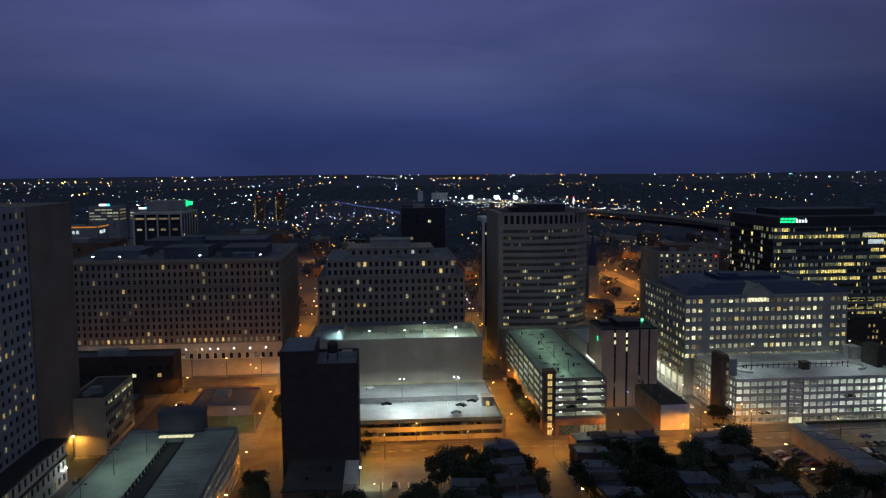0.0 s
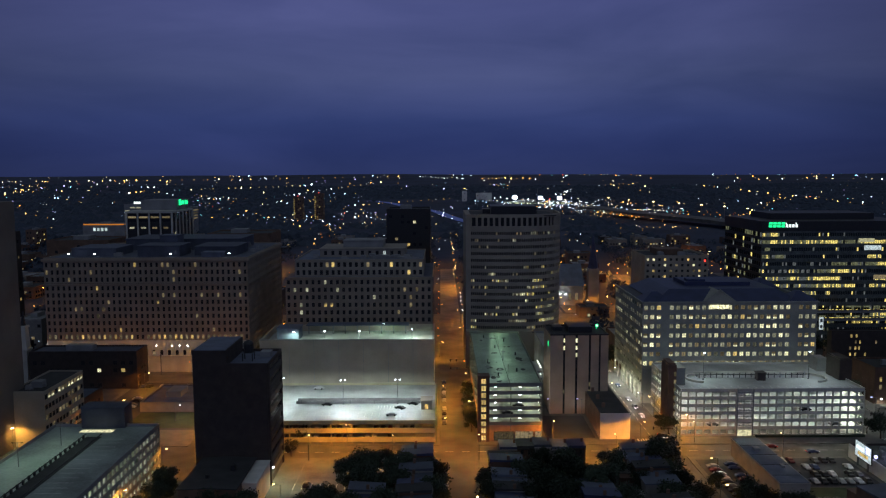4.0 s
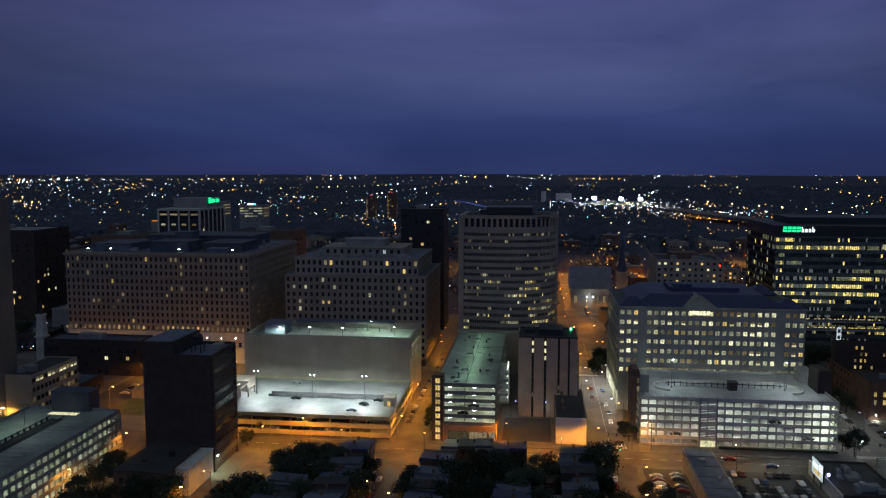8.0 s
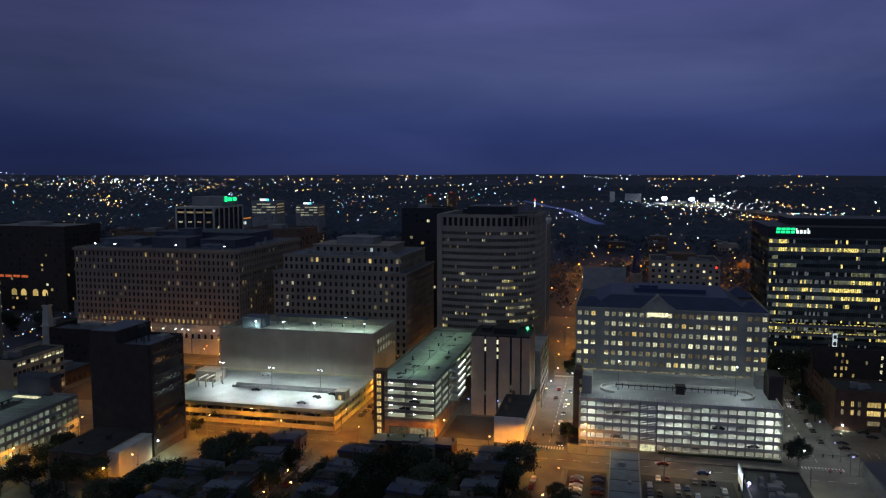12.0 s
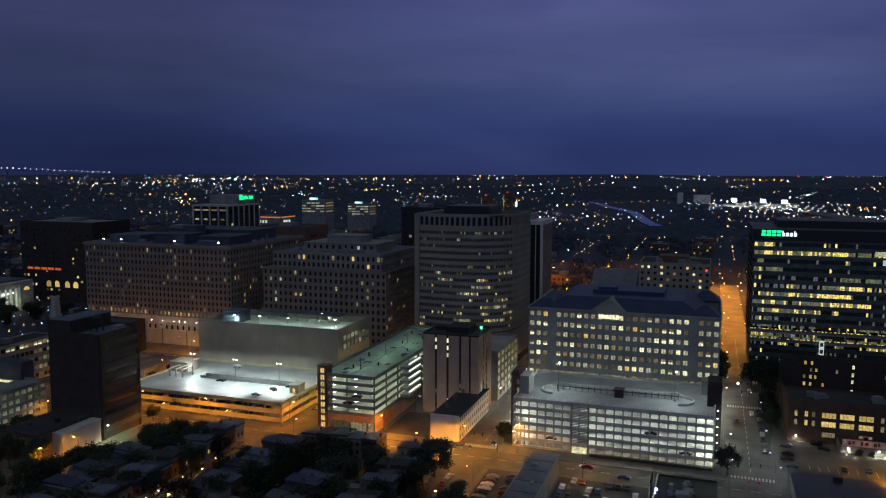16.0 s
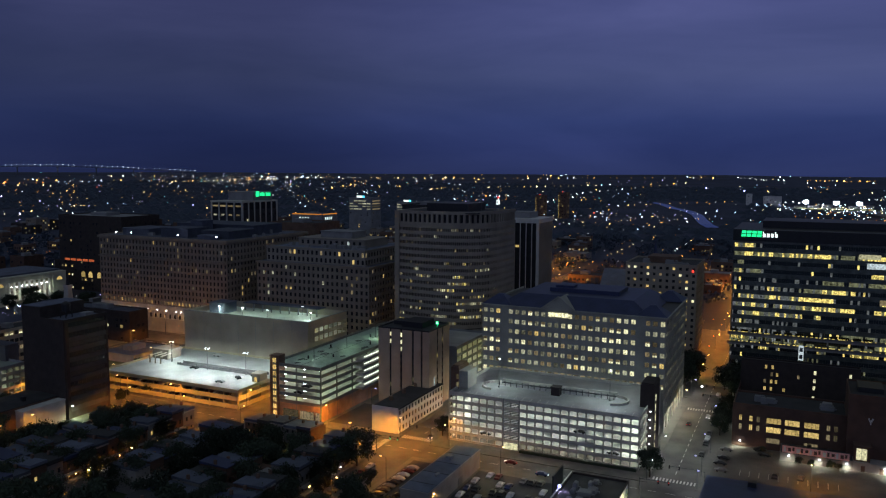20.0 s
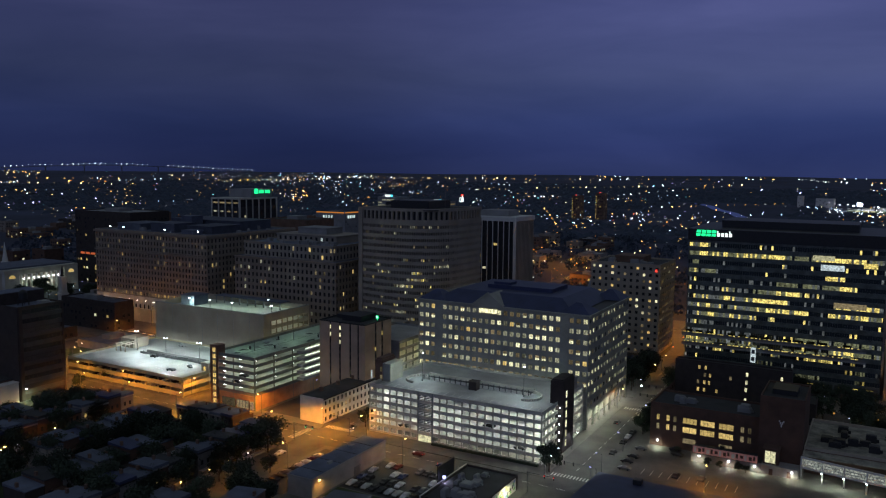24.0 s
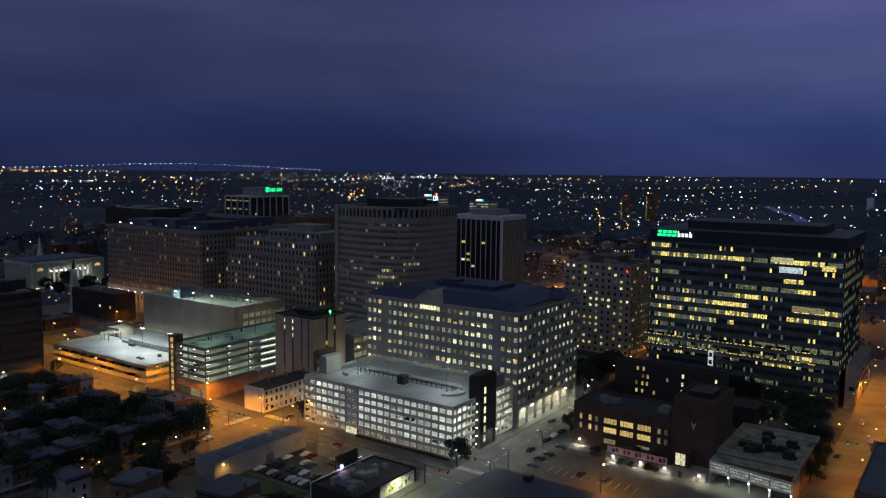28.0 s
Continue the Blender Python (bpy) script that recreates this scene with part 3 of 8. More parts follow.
for k in range(26):
    x, y, r_ = -74 + 16 * rnd.random(), 1 + 86 * rnd.random(), rnd.uniform(0.5, 2.0)
    ring = [(x + r_ * rnd.uniform(0.5, 1.2) * math.cos(a), y + 1.5 * r_ * rnd.uniform(0.5, 1.2) * math.sin(a), 21.812 + 0.0006 * k) for a in [2 * math.pi * j / 9 for j in range(9)]]
    put("deck_stain", polymesh("deck_stain", ring, [tuple(range(9))], ROOF_TAR if k % 3 else GREY_CONCRETE), g)
for x, y in ((-70, 9), (-62, 16), (-73, 31), (-60, 44), (-68, 58), (-63, 71), (-72, 80)):
    boxes("vent_post", g, [(x, y, 21.8, x + 0.5, y + 0.5, 23.2)], DARK_METAL)
for k in range(5):
    boxes("ramp_bump", g, [(-54.3, 22, 7.4 + 3 * k, -50.5, 38, 8.6 + 3 * k)], GREY_CONCRETE)
    boxes("bump_light", g, [(-51.2, 24, 9.2 + 3 * k, -50.7, 37, 9.5 + 3 * k)], RAMP_TUBE)
    for y in (-3.6, 8, 20, 44, 56, 68, 80):
        boxes("deck_bulb", g, [(-55.6, y, 8.95 + 3 * k, -55.1, y + 1.5, 9.2 + 3 * k)], LED)
    for x in (-72.4, -63.0):
        boxes("deck_bulb", g, [(x, -4.2, 8.95 + 3 * k, x + 1.1, -3.8, 9.2 + 3 * k)], LED)
# poles without heads; their lights are added to tint the deck green
for y in (8, 34, 60, 84):
    lp = thing("lamp_post", (-66, y, 21.8), "short bare pole with an added pale green light on the deck", "lamp post", "parking deck lamps")
    boxes("pole", lp, [(-0.08, -0.08, 0, 0.08, 0.08, 5.0)], STEEL)
    lamp(lp, (0, 0, 4.9), 750, (0.62, 1.0, 0.70), 172, 0.5)

# two-storey deck in front of the blank hall
g = garage("two-level parking deck with yellow spandrels and wet bright top", -174, -6.5, -94.6, 46.4, 2, 3.5, 1.0, 8.0, surface("spandrel_yellow", (0.37, 0.335, 0.22), 0.8, 0.2, 0.2, 3.0, 0.2), None, "SE", sh=1.5, top=1.0, deep=16)
boxes("ramp_wall", g, [(-152, 18.6, 8.0, -101, 18.8, 9.1)], GREY_CONCRETE)
boxes("ramp_wall", g, [(-152, 22.6, 8.0, -101, 22.8, 9.1)], GREY_CONCRETE)
# again a dark sheet in place of a shaded ramp opening
boxes("ramp_well", g, [(-151.8, 18.85, 8.02, -101.2, 22.55, 8.05)], ROOF_TAR)
boxes("ticket_house", g, [(-100.5, 10, 8.0, -96.2, 15.5, 11.5), (-100.8, 9.7, 11.5, -95.9, 15.8, 11.8)], TAN_CONCRETE)
put("lit_door", pane(1.6, 2.2, "warm", 0), g, (-98.4, 9.9, 8.1))
boxes("stair_house", g, [(-173, 24, 8.0, -163, 33, 12.4), (-173.3, 23.7, 12.4, -162.7, 33.3, 12.8)], TAN_CONCRETE)
tagged(boxes("bay_marking", g, [(-170 + 2.8 * k, 1, 8.0, -169.88 + 2.8 * k, 6, 8.012) for k in range(26)], PAINT_LINE), kind="stuff")
tagged(boxes("bay_marking", g, [(-118 + 1.2 * k, 10.5, 8.0, -117.8 + 1.2 * k, 15.5, 8.012) for k in range(9)], PAINT_LINE), kind="stuff")
deck_lamp(-132.6, 17.8, 8.0, 10.2, 9300)
deck_lamp(-110.3, 18.1, 8.0, 10.2, 9300)
deck_lamp(-158.5, 22.0, 8.0, 10.0, 6000)

for k in range(5):
    boxes("ramp_rail", g, [(-150 + 10 * k, 18.5, 8.0, -149.7 + 10 * k, 18.6, 9.6)], STEEL)
for k in range(3):
    boxes("portal_frame", g, [(-167 + 3.4 * k, 15.8, 8.0, -166.5 + 3.4 * k, 16.2, 11.4), (-167 + 3.4 * k, 23.4, 8.0, -166.5 + 3.4 * k, 23.8, 11.4), (-167 + 3.4 * k, 15.8, 11.4, -166.5 + 3.4 * k, 23.8, 11.8)], TAN_CONCRETE)

# garage behind the slab tower
g = garage("concrete parking garage with yellow lit decks behind the slab tower", -46, 53, -20, 90, 6, 3.5, 1.0, 6.2, GREY_CONCRETE, TUBE_GOLD, "E", sh=0.9, top=1.0, deep=9)

# five-level garage at the flight's start
g = garage("grey parking garage with lit decks and dark ramp strip", -225, -128, -189.3, -33.3, 5, 3.1, 0.6, 3.1, GREY_CONCRETE, TUBE_WHITE, "SE", sh=0.95, top=1.0, haunch=True, half=0.3, deckmat=TEAL_DECK)
boxes("ramp_strip", g, [(-209.5, -126, 16.12, -204.5, -44, 16.18)], ROOF_TAR)
for k in range(26):
    boxes("strip_post", g, [(-209.8, -124 + 3.1 * k, 16.1, -209.3, -123.3 + 3.1 * k, 17.4)], DARK_METAL)
boxes("strip_rail", g, [(-209.7, -126, 17.0, -209.5, -44, 17.3), (-204.6, -126, 17.0, -204.4, -44, 17.3)], DARK_METAL)
boxes("stair_block", g, [(-215.2, -35, 0.1, -200.4, -28.5, 23.0), (-215.4, -35.2, 23.0, -200.2, -28.3, 23.4)], ROOF_GREY)
boxes("roof_gap", g, [(-214, -39.5, 16.1, -203, -37, 16.2)], LIT_WHITE, "bright light well in the roof")
tagged(boxes("bay_marking", g, [(-203.5, -122 + 3.6 * k, 16.1, -196, -121.8 + 3.6 * k, 16.115) for k in range(22)], PAINT_LINE), kind="stuff")
for x, y in ((-218, -70), (-218, -95), (-214, -52)):
    lp = thing("lamp_post", (x, y, 16.1), "thin lamp post with twin arms on the deck", "lamp post", "parking deck lamps")
    boxes("pole", lp, [(-0.08, -0.08, 0, 0.08, 0.08, 7.5)], STEEL)
    boxes("arm", lp, [(-1.4, -0.06, 7.4, 1.4, 0.06, 7.55)], STEEL)
    for s in (-1, 1):
        boxes("lamp_head", lp, [(s * 1.4 - 0.3, -0.2, 7.25, s * 1.4 + 0.3, 0.2, 7.5)], DARK_METAL)
    # the heads are unlit; this light is added to brighten the deck
    lamp(lp, (0, 0, 7.2), 620, (0.72, 1.0, 0.80), 165, 0.6)

# ---------------------------------------------------------------- the blank hall with roof parking
hall = thing("concert_hall", (0, 0, 0), "blank pale concrete hall with a lit roof deck", "hall")
for b in ((-173, 46.5, 0.1, -95.7, 47.0, 28.4), (-173, 47.0, 0.1, -172.5, 81.8, 28.4), (-172.5, 81.3, 0.1, -95.7, 81.8, 28.4)):
    boxes("wall", hall, [b], TAN_CONCRETE)
for b in ((-96.2, 47.0, 0.1, -95.7, 81.3, 18.0), (-96.2, 51.5, 20.3, -95.7, 81.3, 22.2), (-96.2, 47.0, 24.4, -95.7, 81.3, 28.4), (-96.2, 47.0, 18.0, -95.7, 51.5, 24.4)):
    boxes("wall", hall, [b], TAN_CONCRETE)
for k in range(8):
    boxes("pilaster", hall, [(-95.75, 51.5 + 4.2 * k, 17.9, -95.5, 52.1 + 4.2 * k, 24.5)], TAN_CONCRETE)
boxes("floor", hall, [(-172.5, 47.0, 25.0, -96.2, 81.3, 25.3)], DECK_CONCRETE)
boxes("floor", hall, [(-120, 47.0, 22.0, -96.2, 81.3, 22.2), (-120, 47.0, 17.8, -96.2, 81.3, 18.0)], DECK_CONCRETE)
boxes("inner_wall", hall, [(-105, 47.1, 18.0, -104.7, 81.2, 25.0)], LIGHT_CONCRETE)
for z in (20.9, 24.6):
    boxes("light_strip", hall, [(-99.5, 48, z, -99.4, 81, z + 0.05)], TUBE_DIM)
boxes("roof_house", hall, [(-168, 60, 25.3, -158, 70, 30.5), (-168.4, 59.6, 30.5, -157.6, 70.4, 31.0)], ROOF_GREY)
boxes("open_shed_roof", hall, [(-157, 74, 29.3, -108, 81.2, 29.6)], ROOF_GREY)
for k in range(9):
    boxes("shed_post", hall, [(-156 + 5.8 * k, 74.2, 25.3, -155.5 + 5.8 * k, 74.7, 29.3)], GREY_CONCRETE)
for k in range(6):
    boxes("wall_joint", hall, [(-160 + 11 * k, 46.46, 8.5, -159.85 + 11 * k, 46.52, 28.3)], GREY_CONCRETE)
boxes("cap", hall, [(-173.2, 46.3, 28.4, -95.5, 47.2, 28.7), (-96.4, 47.2, 28.4, -95.5, 81.9, 28.7)], GREY_CONCRETE)
for x, y in ((-160, 58.5), (-146, 60), (-130, 60), (-106, 64), (-120, 77)):
    lp = thing("lamp_post", (x, y, 25.3), "short roof lamp with a bright greenish white head", "lamp post", "roof deck lamps")
    boxes("pole", lp, [(-0.08, -0.08, 0, 0.08, 0.08, 4.4)], STEEL)
    boxes("lamp_head", lp, [(-0.45, -0.3, 4.15, 0.45, 0.3, 4.4)], LED)
    lamp(lp, (0, 0, 4.05), 4300, (0.70, 1.0, 0.80), 176, 0.4)

# ---------------------------------------------------------------- grey office block with a blue hipped roof
ob = thing("office_building", (0, 0, 0), "grey stone office block with dark blue hipped roof and pediment", "office building")
core(ob, -4, 43.3, 72.6, 97, 7.7, 45, ROOM_DARK)
fr = Front(ob, 300)
r0 = random.Random(3)
def office_pick(c, k):
    x = r0.random()
    p = 0.95 if k in (1, 2, 3, 4, 5) else 0.85
    if k == 8: p = 0.7
    if x < p * 0.56: return r0.choice(["white", "white", "white", "half", "white+a", "white+b", "half", "warm"])
    if x < p: return r0.choice(["half", "half", "dim"])
    return "dim"
facade(fr, "S", 43.3, -4, 72.6, 16.0, 45.0, 27, 7, OFFICE_STONE, 0.64, 0.47, 0.26, 0.4, office_pick, 1, skip=lambda c, k: c in (3, 23))
facade(fr, "E", 72.6, 43.3, 97, 7.6, 45.0, 14, 9, OFFICE_STONE, 0.52, 0.42, 0.30, 0.4, chooser(5, white=0.24, warm=0.05, half=0.4, dim=0.1), 1)
facade(fr, "W", -4, 43.3, 97, 7.6, 45.0, 14, 9, OFFICE_STONE, 0.52, 0.42, 0.30, 0.4, chooser(6, white=0.18, warm=0.05, half=0.4, dim=0.1), 1)
fr.close()
boxes("lower_wall", ob, [(-4, 43.1, 0.1, 72.6, 43.6, 16.0)], OFFICE_STONE)
boxes("podium_roof", ob, [(0.5, 42.05, 17.9, 70.5, 43.2, 18.3)], ROOF_GREY)
for k in range(24):
    boxes("arch_light", ob, [(3 + 2.8 * k, 42.95, 18.5, 4.7 + 2.8 * k, 43.02, 19.2)], LIT_DIM)
for s, xw in (("E", 72.2), ("W", -4.0)):
    for k in range(8):
        boxes("arcade_pier", ob, [(xw, 43.3 + 7.4 * k, 0.1, xw + 0.4, 45.0 + 7.4 * k, 7.6)], OFFICE_STONE)
    boxes("arcade_lamp_strip", ob, [(xw + (-1.7 if s == "E" else 1.3), 45, 6.9, xw + (-1.0 if s == "E" else 2.0), 96, 6.95)], TUBE)
for k in range(7):
    y0, y1 = 45.0 + 7.4 * k, 50.7 + 7.4 * k
    rise_ = [(72.62, (y0 + y1) / 2 - (y1 - y0) / 2 * math.cos(math.pi * j / 10), 5.0 + 2.0 * math.sin(math.pi * j / 10)) for j in range(11)]
    put("arch_head", polymesh("arch_head", rise_ + [(72.62, y1, 7.6), (72.62, y0, 7.6)], [(0, 1, 2, 3, 4, 5, 12), (5, 6, 7, 8, 9, 10, 11), (5, 11, 12)], OFFICE_STONE), ob)
boxes("arcade_back", ob, [(-0.5, 43.7, 0.1, 69.0, 96.9, 7.58)], LIGHT_CONCRETE)
boxes("cornice", ob, [(-4.6, 42.7, 45.0, 73.2, 43.3, 45.6), (72.6, 43.3, 45.0, 73.2, 97.5, 45.6), (-4.6, 43.3, 45.0, -4.0, 97.5, 45.6)], OFFICE_STONE)


def hip(x0, y0, x1, y1, z, h, inset, mat, parent, name="roof"):
    i = inset
    vv = [(x0, y0, z), (x1, y0, z), (x1, y1, z), (x0, y1, z), (x0 + i, y0 + i, z + h), (x1 - i, y0 + i, z + h), (x1 - i, y1 - i, z + h), (x0 + i, y1 - i, z + h)]
    return put(name, polymesh(name, vv, list(FACES), mat), parent)


hip(2, 44.5, 66, 96, 45.3, 4.6, 8, ROOF_BLUE, ob)
hip(-4.4, 43.0, 9, 56, 45.4, 4.0, 5.5, ROOF_BLUE, ob, "corner_roof")
hip(60, 43.0, 73, 56, 45.4, 4.0, 5.5, ROOF_BLUE, ob, "corner_roof")
hip(60, 84, 73, 97.4, 45.4, 4.0, 5.5, ROOF_BLUE, ob, "corner_roof")
vv = [(22.9, 42.6, 45.6), (35.9, 42.6, 45.6), (29.4, 42.6, 50.4), (22.9, 56, 45.6), (35.9, 56, 45.6), (29.4, 56, 50.4)]
put("pediment", polymesh("pediment", vv, [(0, 1, 2), (3, 5, 4), (1, 4, 5, 2), (0, 2, 5, 3), (0, 3, 4, 1)], OFFICE_STONE), ob)
for e in (-1, 1):
    put("pediment_moulding", polymesh("pediment_moulding", [(29.4 + e * 7.0, y, 45.3 + dz) for y in (42.2, 42.9) for dz in (0, 0.6)] + [(29.4, y, 50.5 + dz) for y in (42.2, 42.9) for dz in (0, 0.6)], [(0, 1, 5, 4), (2, 6, 7, 3), (1, 3, 7, 5), (0, 4, 6, 2), (0, 2, 3, 1)], OFFICE_STONE), ob)
put("pediment_window", pane(8.5, 1.9, "white", 5), ob, (29.4, 43.0, 42.3))
boxes("plant_room", ob, [(20, 62, 48, 50, 80, 51.5), (22, 64, 51.5, 30, 70, 52.5)], ROOF_BLUE)

# ---------------------------------------------------------------- concrete slab tower with slit windows
ob = thing("apartment_tower", (0, 0, 0), "tan concrete block with dark vertical window slits", "tower block")
boxes("wall", ob, [(-46.2, 28.9, 0.1, -22.3, 49, 33.6)], DARK_METAL)
SLAB_TAN = surface("slab_tan", (0.38, 0.28, 0.215), 0.85, 0.2, 0.15, 2.5, 0.3)
slits = [(-40.6, 0.9), (-35.4, 1.0), (-29.8, 0.9), (-25.6, 0.8)]
edges = [-46.5] + [e for x, w in slits for e in (x - w / 2, x + w / 2)] + [-22.0]
for k in range(0, len(edges), 2):
    boxes("wall_slab", ob, [(edges[k], 28.5, 0.1, edges[k + 1], 29.3, 33.9)], SLAB_TAN)
for b in ((-22.4, 29.3, 0.1, -22.0, 36, 33.9), (-22.4, 37.4, 0.1, -22.0, 41.2, 33.9), (-22.4, 42.6, 0.1, -22.0, 49, 33.9), (-46.5, 29.3, 0.1, -46.1, 49, 33.9)):
    boxes("wall_slab", ob, [b], SLAB_TAN)
for x, w in slits:
    for k in range(10):
        kind = "white" if (abs(x + 35.4) < 0.1 and k > 6) or (x < -40 and k in (8, 9)) else ("dim" if rnd.random() < 0.12 else "dark")
        put("window", pane(w - 0.1, 1.9, kind, 0), ob, (x, 28.75, 2.4 + 3.15 * k))
for y in (36.7, 41.9):
    for k in range(10):
        put("window", pane(1.3, 1.9, "warm" if (k + int(y)) % 7 == 0 else "dark", 0), ob, (-22.2, y, 2.4 + 3.15 * k), 90)
parapet(ob, -46.5, 28.5, -22.0, 49, 33.9, 0.6, DARK_METAL)
boxes("roof_house", ob, [(-38, 34, 34, -28, 46, 36.5), (-44, 38, 34, -40, 44, 35.6)], DARK_METAL)
boxes("roof_sign", ob, [(-25.1, 41.4, 34.8, -23.8, 41.6, 36.2), (-24.6, 41.6, 34, -24.4, 41.8, 35)], SIGN_GREEN, "small green and white lit roof sign")
boxes("roof_sign", ob, [(-24.8, 41.35, 35.1, -24.1, 41.41, 35.9)], SIGN_WHITE)
boxes("wall_sign", ob, [(-21.98, 33.0, 9.0, -21.8, 33.8, 13.5)], PALE_PANEL, "tall narrow lit sign")
boxes("green_disc", ob, [(-46.62, 34, 28.2, -46.5, 35.2, 30.2)], SIGN_GREEN)

# ---------------------------------------------------------------- white terrace by the crossing
ob = thing("terrace_house", (0, 0, 0), "white painted corner terrace with dark roof and end gable", "house")
fr = Front(ob)
core(ob, -31.5, -3, -20, 38, 0.1, 9.6, ROOM_DARK, 0.3)
boxes("gable_wall", ob, [(-31.5, -3.2, 0.1, -20, -2.8, 10.2)], WHITE_PAINT)
facade(fr, "E", -20, -2.8, 38, 0.1, 9.6, 15, 3, WHITE_PAINT, 0.42, 0.55, 0.25, 0.3, chooser(2, warm=0.06, dim=0.25), 1)
boxes("wall", ob, [(-31.5, -2.8, 0.1, -31.2, 38, 10.0), (-31.2, 37.7, 0.1, -20, 38, 9.6)], BROWN_BRICK)
boxes("roof", ob, [(-31.2, -2.8, 9.6, -20, 37.7, 9.9), (-20.4, -2.9, 9.6, -19.7, 38, 10.1)], ROOF_TAR)
for y in (6, 17, 28):
    boxes("chimney", ob, [(-29, y, 9.9, -27.8, y + 1.2, 11.6)], BROWN_BRICK)

# ---------------------------------------------------------------- long grand hotel block
ob = thing("hotel", (0, 0, 0), "long brown limestone block with many small windows and lit arcade", "hotel")
fr = Front(ob, 240)
rh_ = random.Random(11)


def hotel_pick(c, k):
    x = rh_.random()
    if k == 0:
        return "warm" if x < 0.22 else ("dim" if x < 0.85 else "dark")
    return "warm" if x < 0.006 else ("warm+a" if x < 0.016 else ("dim" if x < 0.06 else "dark"))


core(ob, -295, 101.7, -191, 185, 0.1, 58.6, ROOM_DARK)
facade(fr, "S", 101.7, -295, -191, 16.6, 45.5, 37, 8, LIMESTONE, 0.44, 0.6, 0.2, 0.5, hotel_pick, 1)
facade(fr, "S", 101.7, -295, -191, 46.3, 57.6, 37, 3, LIMESTONE, 0.44, 0.6, 0.2, 0.5, chooser(12, warm=0.008, dim=0.05), 1)
facade(fr, "E", -191, 101.7, 185, 9.4, 57.6, 27, 13, LIMESTONE, 0.44, 0.6, 0.2, 0.5, chooser(13, warm=0.008, dim=0.05), 1)
fr.close()
boxes("cornice", ob, [(-295.8, 100.9, 57.6, -190.2, 101.7, 58.9), (-191, 101.7, 57.6, -190.2, 185, 58.9), (-295.5, 101.2, 45.5, -190.5, 101.7, 46.2), (-191, 101.7, 45.5, -190.5, 185, 46.2)], LIMESTONE)
parapet(ob, -295, 101.7, -191, 185, 58.9, 0.6, LIMESTONE, roof=ROOF_GREY)
boxes("arcade_wall", ob, [(-295, 101.5, 13.2, -191, 102.0, 16.6), (-295, 101.3, 0.1, -191, 102.0, 8.4), (-295.3, 100.9, 8.4, -190.8, 102.0, 8.8)], LIGHT_CONCRETE)
for k in range(27):
    boxes("arcade_pier", ob, [(-295 + 3.96 * k, 101.4, 8.8, min(-191, -292.7 + 3.96 * k), 102.0, 13.2)], LIGHT_CONCRETE)
for k in range(26):
    put("arcade_window", pane(1.6, 2.2, "dim" if k % 9 == 4 else "dark", 1), ob, (-291.85 + 3.96 * k, 101.75, 8.85))
    arch = [(-0.83, 0, 6.0)] + [(-0.83 * math.cos(math.pi * j / 8), 0, 5.2 + 0.8 * math.sin(math.pi * j / 8)) for j in range(9)] + [(0.83, 0, 6.0)]
    put("arch_head", polymesh("arch_head", arch + [(-0.83, 0, 7.6), (0.83, 0, 7.6)], [(0, 1, 2, 3, 4, 5), (5, 6, 7, 8, 9, 10), (0, 5, 10, 12, 11)], LIGHT_CONCRETE), ob, (-291.85 + 3.96 * k, 101.6, 5.6))
for k in range(26):
    if k % 2 == 0 or k % 7 == 3:
        boxes("arcade_lamp", ob, [(-294.5 + 3.96 * k, 101.05, 13.6, -294.15 + 3.96 * k, 101.45, 14.0)], LED)
# posts with dark heads; orange lights added to wash the hotel front
for k in range(6):
    boxes("forecourt_lamp", ob, [(-286.2 + 17 * k, 95.8, 0.1, -285.8 + 17 * k, 96.2, 9.8), (-286.4 + 17 * k, 95.6, 9.8, -285.6 + 17 * k, 96.4, 10.5)], [STEEL])
    lamp(ob, (-286 + 17 * k, 94.6, 10.2), 380, (1.0, 0.38, 0.06), 0)
for x0, y0, x1, y1, h in ((-285, 112, -262, 135, 4.0), (-250, 110, -228, 128, 5.5), (-222, 115, -200, 140, 4.5), (-270, 145, -205, 175, 6.0), (-215, 104, -205, 112, 2.5), (-246, 132, -236, 142, 9)):
    boxes("roof_house", ob, [(x0, y0, 58.9, x1, y1, 58.9 + h), (x0 - 0.3, y0 - 0.3, 58.9 + h, x1 + 0.3, y1 + 0.3, 59.3 + h)], ROOF_GREY)
roof_units(ob, -294, 102, -192, 184, 58.95, 26, 21)
for x in (-283, -270, -231, -201):
    lp = thing("roof_lamp", (x, 104.5, 58.95), "small white floodlight on the hotel roof edge", "lamp", "hotel roof lamps")
    boxes("post", lp, [(-0.08, -0.08, 0, 0.08, 0.08, 2.2)], STEEL)
    boxes("lamp_head", lp, [(-0.5, -0.3, 2.0, 0.5, 0.3, 2.35)], LED)
    lamp(lp, (0, 0, 1.9), 350, WHITE_RGB, 160, 0.5)

# ---------------------------------------------------------------- stepped office block
ob = thing("office_building", (0, 0, 0), "stepped stone office block with close rows of dark windows", "office building")
fr = Front(ob, 300)
core(ob, -173, 107, -97, 168, 0.1, 48, ROOM_DARK)
facade(fr, "S", 107, -173, -97, 4, 47.6, 24, 11, LIMESTONE, 0.46, 0.56, 0.22, 0.5, chooser(31, warm_a=0.014, white=0.008, half=0.03, dim=0.05), 1)
facade(fr, "E", -97, 107, 168, 4, 47.6, 20, 11, LIMESTONE, 0.46, 0.56, 0.22, 0.5, chooser(32, warm_a=0.01, dim=0.05), 1)
boxes("cornice", ob, [(-173.5, 106.4, 47.6, -96.4, 107, 48.4), (-97, 107, 47.6, -96.4, 168, 48.4)], LIMESTONE)
